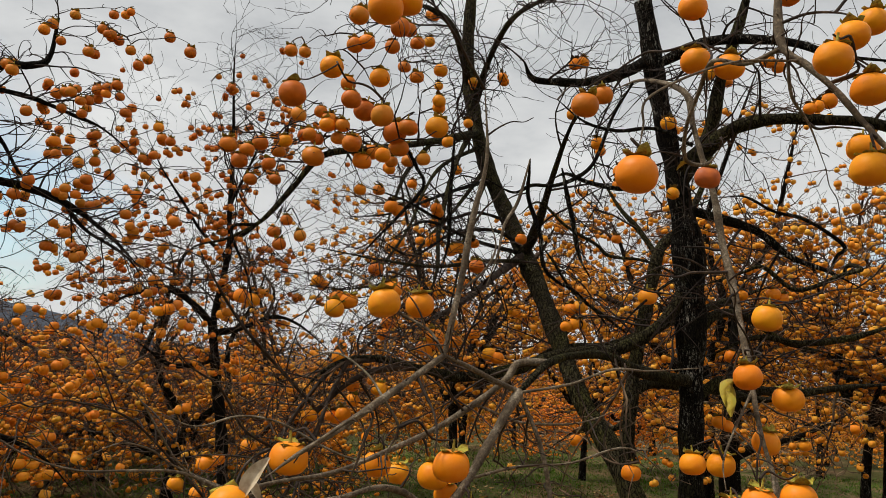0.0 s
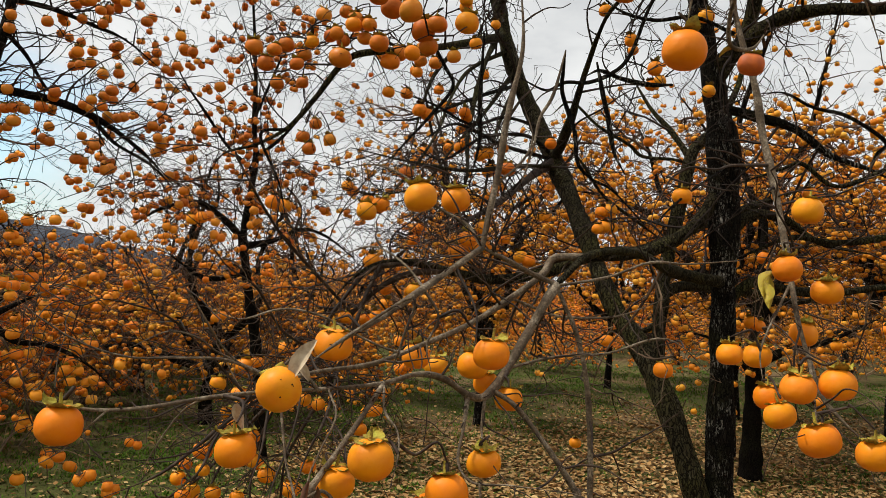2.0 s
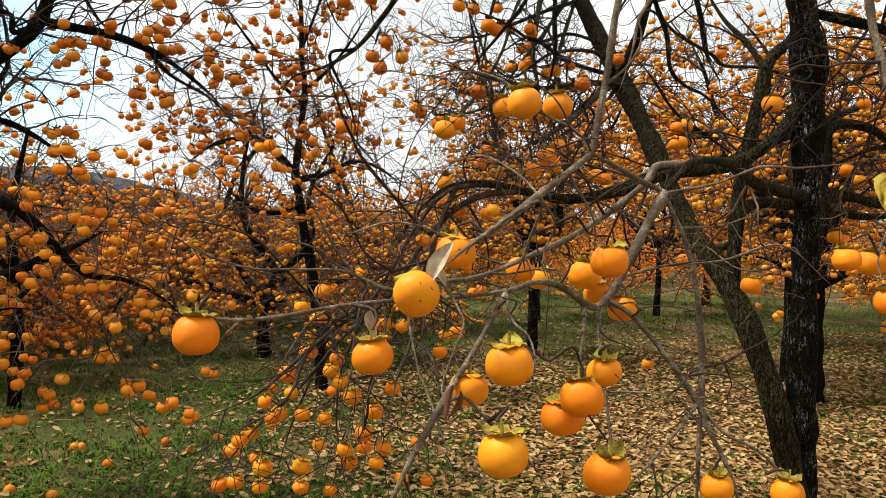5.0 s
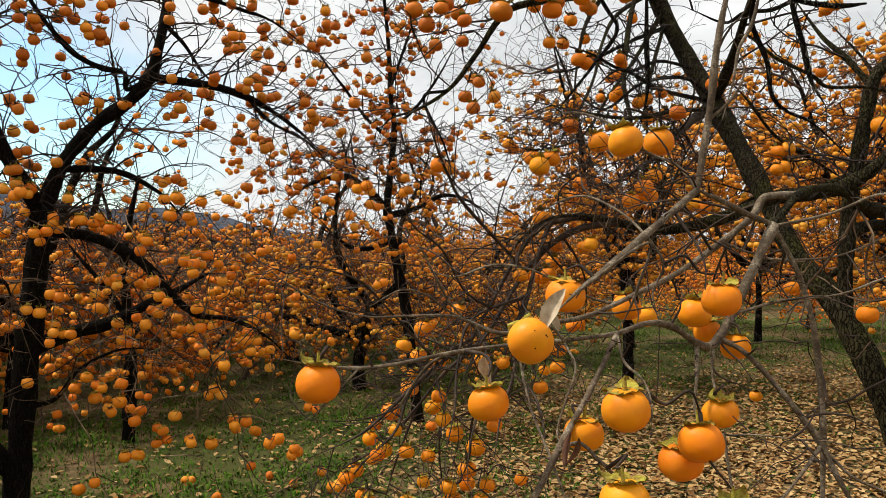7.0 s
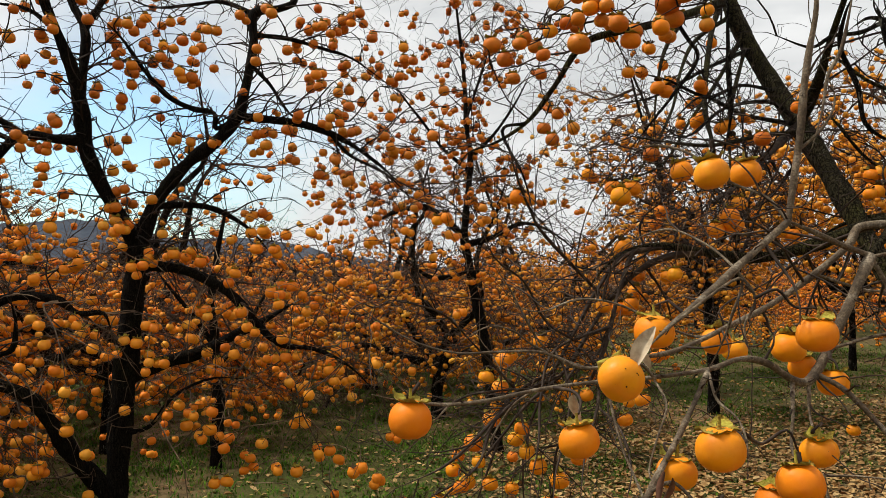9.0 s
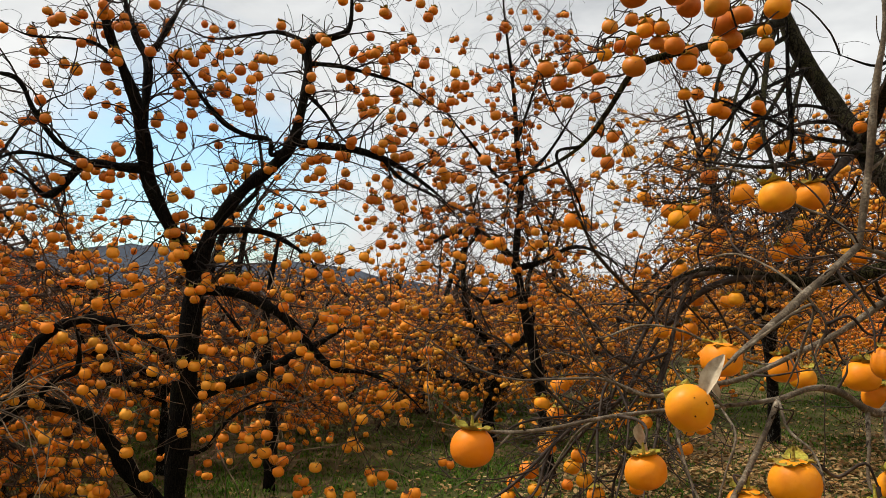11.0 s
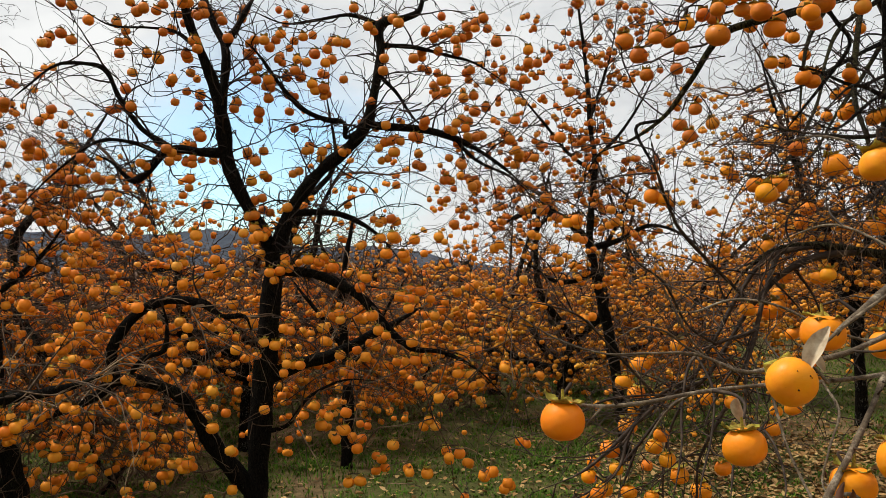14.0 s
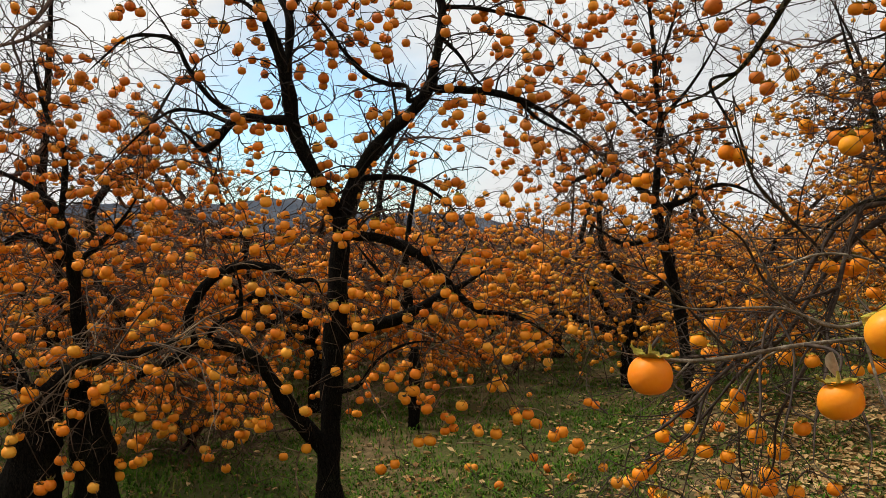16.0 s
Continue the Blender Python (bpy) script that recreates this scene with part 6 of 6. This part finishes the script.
hang(left_tree, [(-2.790, 5.127, 3.073, 0.0708), (-2.785, 5.103, 2.984, 0.0770), (-2.427, 4.809, 2.836, 0.0713), (-2.442, 5.057, 2.807, 0.0712), (-2.126, 4.820, 2.627, 0.0736), (-2.090, 4.621, 2.455, 0.0732), (-2.595, 5.072, 2.723, 0.0761), (-2.568, 4.905, 2.702, 0.0744), (-2.486, 4.659, 2.478, 0.0676), (-2.736, 5.220, 2.348, 0.0729), (-2.171, 4.939, 2.906, 0.0641), (-2.118, 4.985, 2.943, 0.0683), (-2.171, 5.018, 2.908, 0.0591), (-1.929, 4.579, 3.017, 0.0670), (-2.024, 5.008, 3.054, 0.0724), (-2.268, 4.711, 3.254, 0.0626)])
dress(left_tree, 0.095, 0.48, 1, 0.12, 0.075, over=1.7)
dress(left_tree, 0.20, 0.40, 1, 0.12, 0.060, below=1.7)
dress(left_tree, 0.38, 0.80, 1, 0.45, 0.24, below=2.6, lift=-0.5)
dress(left_tree, 0.55, 0.90, 1, 0.30, 0.20, below=1.9, lift=0.1)
finish(left_tree, 300)

middle_tree = Tree("persimmon_tree", (-1.2, 7.0, 0), "slender persimmon tree with a crown of small orange fruit", 41, skin_shaded, 5.0)
middle_tree.fruit_size = (0.052, 0.067)
limb(middle_tree, "trunk", dark_bark, [(-2.123, 7.554, -0.450, 0.0821), (-2.153, 7.506, 0.148, 0.0603), (-2.193, 7.448, 0.697, 0.0543), (-2.235, 7.400, 1.083, 0.0502), (-2.290, 7.351, 1.414, 0.0462), (-2.333, 7.307, 1.745, 0.0442), (-2.363, 7.277, 1.964, 0.0442)])
limb(middle_tree, "limb", dark_bark, [(-2.360, 7.280, 1.938, 0.0362), (-2.328, 7.304, 2.296, 0.0323), (-2.288, 7.328, 2.687, 0.0283), (-2.321, 7.321, 3.024, 0.0244), (-2.332, 7.322, 3.421, 0.0204), (-2.361, 7.308, 3.878, 0.0144), (-2.409, 7.278, 4.450, 0.0103), (-2.424, 7.271, 4.914, 0.0062)])
limb(middle_tree, "limb", dark_bark, [(-2.360, 7.280, 1.938, 0.0362), (-2.486, 7.115, 2.098, 0.0317), (-2.649, 6.936, 2.219, 0.0314), (-2.813, 6.766, 2.183, 0.0233), (-2.928, 6.622, 2.115, 0.0154), (-3.068, 6.474, 1.956, 0.0095)])
limb(middle_tree, "limb", dark_bark, [(-2.319, 7.322, 1.628, 0.0362), (-2.439, 7.095, 1.553, 0.0276), (-2.558, 6.864, 1.540, 0.0232), (-2.642, 6.642, 1.634, 0.0151), (-2.720, 6.423, 1.735, 0.0092)])
limb(middle_tree, "limb", dark_bark, [(-2.349, 7.290, 1.861, 0.0322), (-2.077, 7.329, 1.927, 0.0259), (-1.808, 7.361, 2.051, 0.0197), (-1.554, 7.399, 1.987, 0.0156), (-1.264, 7.467, 1.765, 0.0096)])
limb(middle_tree, "branch", dark_bark, [(-2.294, 7.323, 2.592, 0.0182), (-2.525, 7.212, 2.803, 0.0162), (-2.716, 7.115, 3.087, 0.0142), (-2.909, 7.017, 3.372, 0.0102), (-3.052, 6.943, 3.656, 0.0061)])
limb(middle_tree, "branch", dark_bark, [(-2.289, 7.329, 2.730, 0.0183), (-2.079, 7.466, 2.969, 0.0164), (-1.873, 7.595, 3.309, 0.0124), (-1.716, 7.699, 3.657, 0.0082)])
limb(middle_tree, "branch", dark_bark, [(-2.326, 7.321, 3.119, 0.0164), (-2.222, 7.425, 3.488, 0.0124), (-2.121, 7.524, 3.901, 0.0104), (-2.066, 7.597, 4.379, 0.0063)])
dress(middle_tree, 0.15, 0.75, 2, 0.10, 0.20, lift=0.3)
finish(middle_tree, 300)

slim_tree = Tree("persimmon_tree", (-3.8, 5.0, 0), "slim young persimmon tree with a thin straight trunk", 51, skin_shaded, 2.6)
limb(slim_tree, "trunk", dark_bark, [(-4.529, 6.251, -0.450, 0.0833), (-4.525, 6.251, -0.242, 0.0641), (-4.511, 6.256, 0.056, 0.0563), (-4.496, 6.258, 0.378, 0.0537), (-4.501, 6.251, 0.702, 0.0484), (-4.516, 6.240, 1.027, 0.0405), (-4.541, 6.223, 1.354, 0.0324), (-4.486, 6.237, 1.790, 0.0244), (-4.401, 6.266, 2.228, 0.0163)])
limb(slim_tree, "limb", dark_bark, [(-4.503, 6.251, 0.743, 0.0296), (-4.379, 6.405, 0.962, 0.0245), (-4.215, 6.568, 1.342, 0.0194), (-4.047, 6.735, 1.675, 0.0140)])
limb(slim_tree, "limb", dark_bark, [(-4.510, 6.246, 0.905, 0.0269), (-4.697, 6.200, 1.192, 0.0217), (-4.919, 6.139, 1.469, 0.0164), (-5.096, 6.103, 1.696, 0.0110)])
dress(slim_tree, 0.10, 0.7, 2, 0.25, 0.05)
finish(slim_tree, 200)

broad_tree = Tree("persimmon_tree", (-4.4, 2.2, 0), "old persimmon tree with a broad nearly black trunk", 61, skin_shaded, 2.5)
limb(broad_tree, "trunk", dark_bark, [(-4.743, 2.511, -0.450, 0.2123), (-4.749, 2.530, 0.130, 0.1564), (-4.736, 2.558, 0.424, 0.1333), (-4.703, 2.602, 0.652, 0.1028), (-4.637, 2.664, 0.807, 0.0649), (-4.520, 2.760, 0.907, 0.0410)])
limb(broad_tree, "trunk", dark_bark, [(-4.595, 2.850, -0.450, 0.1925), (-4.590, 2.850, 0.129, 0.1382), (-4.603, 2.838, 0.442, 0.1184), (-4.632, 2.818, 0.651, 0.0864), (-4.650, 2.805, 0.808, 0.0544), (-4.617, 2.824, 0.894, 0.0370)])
limb(broad_tree, "limb", dark_bark, [(-4.597, 2.697, 0.849, 0.0415), (-4.511, 2.715, 0.906, 0.0350), (-4.397, 2.750, 0.940, 0.0307), (-4.228, 2.819, 0.961, 0.0264), (-4.032, 2.904, 1.007, 0.0222), (-3.894, 2.954, 1.055, 0.0181)])
limb(broad_tree, "limb", dark_bark, [(-4.683, 2.622, 0.718, 0.0413), (-4.822, 2.484, 0.825, 0.0306), (-5.001, 2.322, 0.913, 0.0263), (-5.227, 2.129, 1.094, 0.0200), (-5.446, 1.942, 1.367, 0.0139)])
limb(broad_tree, "limb", dark_bark, [(-4.696, 2.608, 0.675, 0.0350), (-4.947, 2.526, 0.989, 0.0272), (-5.204, 2.439, 1.336, 0.0232), (-5.347, 2.421, 1.688, 0.0193), (-5.430, 2.440, 2.118, 0.0130)])
dress(broad_tree, 0.09, 0.6, 2, 0.25, 0.045)
dress(broad_tree, 0.09, 0.80, 1, 0.35, 0.20, below=1.6, lift=-0.1)
finish(broad_tree, 200)

edge_tree = Tree("persimmon_tree", (-5.2, 3.4, 0), "crooked persimmon tree with bare curving limbs and fruit", 71, skin_shaded, 3.8)
limb(edge_tree, "trunk", dark_bark, [(-6.048, 3.705, -0.450, 0.0993), (-6.040, 3.705, -0.014, 0.0764), (-6.005, 3.706, 0.443, 0.0673), (-5.985, 3.698, 0.898, 0.0582), (-5.991, 3.674, 1.262, 0.0536), (-5.995, 3.653, 1.579, 0.0490), (-6.049, 3.601, 1.874, 0.0401), (-6.145, 3.525, 2.058, 0.0311), (-6.300, 3.414, 2.199, 0.0222), (-6.512, 3.268, 2.317, 0.0155)])
limb(edge_tree, "limb", dark_bark, [(-5.992, 3.657, 1.541, 0.0312), (-6.103, 3.510, 1.675, 0.0286), (-6.187, 3.379, 1.758, 0.0262), (-6.273, 3.250, 1.682, 0.0215), (-6.395, 3.099, 1.558, 0.0149)])
limb(edge_tree, "limb", dark_bark, [(-6.049, 3.601, 1.874, 0.0267), (-6.005, 3.616, 2.165, 0.0244), (-5.995, 3.609, 2.433, 0.0222), (-6.093, 3.537, 2.706, 0.0177), (-6.150, 3.490, 3.066, 0.0133), (-6.168, 3.465, 3.422, 0.0088)])
limb(edge_tree, "limb", dark_bark, [(-5.990, 3.661, 1.503, 0.0267), (-5.836, 3.772, 1.663, 0.0224), (-5.689, 3.879, 1.838, 0.0179), (-5.539, 3.987, 2.106, 0.0112)])
dress(edge_tree, 0.09, 0.7, 2, 0.10, 0.18)
finish(edge_tree, 200)

right_tree = Tree("persimmon_tree", (2.9, 6.0, 0), "dark forked persimmon tree standing behind the near one", 91, skin_ochre, 3.5)
limb(right_tree, "trunk", dark_bark, [(2.738, 8.148, -0.450, 0.1505), (2.743, 8.148, -0.261, 0.1158), (2.745, 8.138, -0.006, 0.1046), (2.747, 8.132, 0.329, 0.0935), (2.750, 8.125, 0.666, 0.0822), (2.762, 8.122, 1.054, 0.0738), (2.786, 8.120, 1.442, 0.0627), (2.817, 8.125, 1.993, 0.0463), (2.833, 8.127, 2.541, 0.0298)])
limb(right_tree, "limb", dark_bark, [(2.764, 8.122, 1.102, 0.0437), (2.913, 8.217, 1.441, 0.0358), (3.047, 8.313, 1.836, 0.0278), (3.238, 8.416, 2.236, 0.0195)])
limb(right_tree, "limb", dark_bark, [(2.756, 8.123, 0.906, 0.0493), (3.020, 8.068, 1.060, 0.0405), (3.405, 8.029, 1.175, 0.0320), (3.936, 8.017, 1.446, 0.0184)])
limb(right_tree, "limb", dark_bark, [(2.752, 8.124, 0.759, 0.0384), (2.548, 8.040, 1.002, 0.0298), (2.256, 7.941, 1.168, 0.0216), (1.969, 7.840, 1.223, 0.0133)])
dress(right_tree, 0.10, 0.8, 2, 0.1, 0.14)
finish(right_tree, 200)


# ---- the orchard behind ----
def orchard_tree(seed, form, height, detail, skin, high=False):
    """A whole wide tree about the origin, with limbs that sink almost to the ground."""
    tree = Tree("persimmon_tree", (0, 0, 0), "persimmon tree with bare twigs and many orange fruits", seed, skin, height - 0.3)
    tree.twig_mat, tree.low_mat, tree.thin, tree.fruit_size = twig_brown, twig_brown, 0.0026 if form == "far" else 0.0020, (0.050, 0.064)
    rng = tree.rng
    fork = rng.uniform(1.2, 1.6) if high else rng.uniform(0.6, 1.1)
    slim = 0.62 if high else 0.85
    stem = smooth_line([(0, 0, -0.12, 0.13 * slim), (rng.uniform(-.04, .04), rng.uniform(-.04, .04), fork * 0.5, 0.09 * slim), (rng.uniform(-.1, .1), rng.uniform(-.1, .1), fork, 0.085 * slim)], 6)
    tree.part("trunk", tube_mesh("trunk", [stem], 12 if form == "mid" else 7, bark, 0.15))
    small = []
    count = rng.choice((6, 7))
    for k in range(count):
        a = k * 2 * math.pi / count * 2 + rng.uniform(-0.4, 0.4)
        up = (0.95, 0.12, 0.6, 0.02, 0.8, 0.25, 0.45)[k]
        if high:
            up = 0.35 + 0.65 * up
        reach = rng.uniform(1.5, 2.0) * (1.2 - 0.65 * up)
        sink = (1 - up) ** 2 * rng.uniform(0.8, 1.4)
        pts, p = [], np.array(stem[-1][:3])
        for i in range(6):
            t = i / 5
            q = p + np.array([math.cos(a) * reach * t, math.sin(a) * reach * t, (height - fork) * up * t ** (0.8 + 0.4 * up) + (1 - up) * 0.5 * math.sin(t * 2.2) - sink * t * t])
            q += np.array([rng.gauss(0, 0.09), rng.gauss(0, 0.09), rng.gauss(0, 0.07)]) * (t > 0)
            pts.append((*q, 0.05 * (1 - t) ** 0.8 + 0.006))
        line = smooth_line(pts, 4)
        tree.part("limb", tube_mesh("limb", [line], 7 if form == "mid" else 4, bark, 0.0))
        tree.lines.append(("limb", line))
        for j in range(4):
            b = line[rng.randrange(6, len(line) - 2)]
            w = unit(np.array([math.cos(a + rng.uniform(-1.3, 1.3)), math.sin(a + rng.uniform(-1.3, 1.3)), rng.uniform(-0.2 if high else -0.7, 0.6)]))
            pts = [(*(b[:3] + w * 0.26 * i + np.array([rng.gauss(0, .05), rng.gauss(0, .05), -0.02 * i * i + rng.gauss(0, .05)])), 0.018 - 0.0035 * i) for i in range(5)]
            pts[0] = (*b[:3], 0.02)
            line2 = smooth_line(pts, 3)
            small.append(line2)
            tree.lines.append(("limb", line2))
    tree.twigs.extend(small)
    dress(tree, *detail)
    if not high:
        dress(tree, detail[0] * 2.2, 0.75, 1, 0.55, detail[4] * 1.25, lift=-0.4, below=1.7)
    finish(tree, 0, form, False)
    return tree.ob


PLACES = random.Random(5)
models = {"mid": [orchard_tree(200 + i, "mid", 3.2 + 0.2 * i, (0.085, 0.52, 1, 0.18, 0.27), (skin_orange, skin_ochre)[i % 2]) for i in range(4)],
          "far": [orchard_tree(300 + i, "far", 3.15 + 0.2 * i, (0.27, 0.50, 1, 0.14, 0.58), (skin_ochre, skin_orange, skin_ochre)[i]) for i in range(3)],
          "tall": [orchard_tree(400 + i, "mid", 4.6 + 0.3 * i, (0.10, 0.52, 1, 0.08, 0.31), skin_ochre, True) for i in range(2)]}
TAKEN = [(1.13, 3.54), (-3.43, 3.68), (-1.64, 6.95), (-4.17, 4.76), (-4.57, 2.04), (-5.42, 3.21), (2.69, 6.10)]


NEXT_ROW = [(2.40, 15.69, 1.0), (2.80, 9.10, 1.1), (5.17, 6.58, 1.1), (-6.03, 6.59, 1.22), (-3.33, 9.29, 1.0), (-7.76, 4.53, 1.27), (0.05, 14.21, 0.95), (-2.66, 13.12, 1.1), (-5.20, 11.43, 1.15), (6.01, 11.42, 1.1), (5.33, 10.59, 1.1), (3.87, 12.34, 1.15), (-8.89, 8.29, 1.25)]


def spots():
    """Where the orchard's trees stand: the next row, then a loose grid, with unseen trees added behind."""
    taken = list(TAKEN)
    for x, y, size in NEXT_ROW:
        taken.append((x, y))
        yield x, y, size
    for row in range(-7, 17):
        for col in range(-24, 17):
            x = (col + 0.5 * (row % 2)) * 4.1 + PLACES.uniform(-0.7, 0.7) - 0.6
            y = 3.0 + row * 3.9 + PLACES.uniform(-0.6, 0.6)
            ahead = -74 < math.degrees(math.atan2(x, y)) < 46
            # trees not ahead are unseen, added to block light from behind and beside
            if (ahead or math.hypot(x, y) < 16) and 5.5 + 1.5 * ahead < math.hypot(x, y) < 56 and all(math.hypot(x - a, y - b) > 2.7 for a, b in taken) and (math.hypot(x, y) < 30 or PLACES.random() < 0.7):
                yield x, y, PLACES.uniform(0.88, 1.12)


def plant():
    used = {"mid": 0, "far": 0, "tall": 0}
    for x, y, size in spots():
        kind = "far" if math.hypot(x, y) > 17 or y < 1 else "tall" if x > -0.12 * y else "mid"
        i = used[kind]
        used[kind] += 1
        m = pose(x, y, ground_height(x, y), 0, 0, PLACES.uniform(0, 360)) @ Matrix.Scale(size, 4)
        model = models[kind][i % len(models[kind])]
        if i < len(models[kind]):
            model.matrix_basis = m
        else:
            made = copy_thing(model, pose(0, 0, 0))
            made.matrix_basis = m


plant()


# ---- litter and grass ----
def littered(x, y):
    """How far dry leaves cover the ground here, from 0 to 1."""
    bearing, far = math.degrees(math.atan2(x, y)), math.hypot(x, y)
    patchy = noise.noise((x * 0.45, y * 0.45, 1.7)) + 0.7 * noise.noise((x * 1.3, y * 1.3, 4.2))
    return 1 / (1 + math.exp(-(math.degrees(math.sin(radians(bearing + 13))) * 0.17 + patchy * 1.9 - max(0, far - 7.5) * 0.9)))


def leaf_litter(count, seed):
    """Fallen leaves lying on the ground, curled and overlapping."""
    rng = random.Random(seed)
    verts, faces = [], []
    made = 0
    while made < count:
        a = radians(rng.uniform(-70, 44) + rng.gauss(0, 13) if rng.random() < 0.85 else rng.uniform(46, 288))
        r = 0.4 + 14.6 * rng.random() ** 1.1
        x, y = r * math.sin(a), r * math.cos(a)
        if rng.random() > 0.014 + 0.986 * littered(x, y):
            continue
        made += 1
        z = ground_height(x, y) + rng.uniform(0.006, 0.032)
        size, turn = rng.uniform(0.018, 0.038), rng.uniform(0, 6.28)
        tip, roll, curl = rng.gauss(0, 0.22), rng.gauss(0, 0.24), rng.uniform(-0.4, 1.2)
        rot = Euler((tip, roll, turn)).to_matrix()
        b = len(verts)
        for u, w, c in ((-1, 0, 0), (-0.35, 0.62, 1), (0.45, 0.52, 1), (1.05, 0, 0.3), (0.45, -0.52, 1), (-0.35, -0.62, 1), (0, 0, -0.2)):
            q = rot @ Vector((u * size, w * size * rng.uniform(0.8, 1.15), c * curl * size * 0.5))
            verts.append((x + q.x, y + q.y, z + q.z))
        faces.extend((b + k, b + (k + 1) % 6, b + 6) for k in range(6))
    return tagged(new("fallen_leaves", mesh_of("fallen_leaves", (verts, faces), leaf_dry, False)), "dry tan and brown leaves carpeting the ground", "leaves", kind="stuff")


leaf_litter(72000, 3)


def grass(count, seed):
    """Low tufts of broad-bladed weeds and grass."""
    rng = random.Random(seed)
    verts, faces = [], []
    made = 0
    while made < count:
        a = radians(rng.uniform(-70, 44) + rng.gauss(0, 13) if rng.random() < 0.85 else rng.uniform(46, 288))
        r = 0.4 + 21 * rng.random() ** 1.1
        x, y = r * math.sin(a), r * math.cos(a)
        thick = noise.noise((x * 0.8, y * 0.8, 5.3)) + 0.6 * noise.noise((x * 2.6, y * 2.6, 9.1))
        if rng.random() > (1.05 - 0.86 * littered(x, y)) * min(1.0, max(0.30, 0.85 + 1.4 * thick)):
            continue
        made += 1
        z = ground_height(x, y) - 0.004
        tall = 0.55 + 0.9 * max(0, noise.noise((x * 0.9, y * 0.9, 8.8)) + 0.3)
        for _ in range(3):
            h, turn, lean = rng.uniform(0.022, 0.062) * tall, rng.uniform(0, 6.28), rng.uniform(0.4, 1.8)
            cx, cy = math.cos(turn), math.sin(turn)
            wide = rng.uniform(0.003, 0.008)
            wx, wy = -cy * wide, cx * wide
            ox, oy = x + rng.uniform(-.05, .05), y + rng.uniform(-.05, .05)
            b = len(verts)
            verts.extend(((ox - wx * .4, oy - wy * .4, z), (ox + wx * .4, oy + wy * .4, z),
                          (ox + cx * lean * h * .5 + wx, oy + cy * lean * h * .5 + wy, z + h * .75), (ox + cx * lean * h * .5 - wx, oy + cy * lean * h * .5 - wy, z + h * .75),
                          (ox + cx * lean * h, oy + cy * lean * h, z + h * .9)))
            faces.extend(((b, b + 1, b + 2, b + 3), (b + 3, b + 2, b + 4)))
    return tagged(new("grass", mesh_of("grass", (verts, faces), grass_mat, False)), "short green grass and weeds between the trees", "grass", kind="stuff")


grass(95000, 4)


def fallen_fruit(x, y, s, turn):
    ob = new("fallen_persimmon", FRUIT_MID[skin_shaded][int(turn) % 3])
    tagged(ob, "ripe orange persimmon fallen on the ground", "persimmon", "fallen persimmons")
    ob.location = (x, y, ground_height(x, y) + 0.034)
    ob.rotation_euler, ob.scale = (1.2, 0.3, turn), (s, s, s)
    cap = new("calyx", CALYX[int(turn) % 4])
    cap.parent = ob


fallen_fruit(3.77, 17.62, 0.066, 0.00)
fallen_fruit(5.05, 21.80, 0.068, 1.37)
fallen_fruit(-3.29, 5.16, 0.070, 2.74)
fallen_fruit(-2.86, 4.24, 0.072, 4.11)
fallen_fruit(-3.24, 5.16, 0.074, 5.48)
fallen_fruit(-2.46, 5.22, 0.066, 6.85)
fallen_fruit(-2.72, 5.38, 0.068, 8.22)
fallen_fruit(-2.86, 4.85, 0.070, 9.59)
fallen_fruit(-3.16, 4.28, 0.072, 10.96)
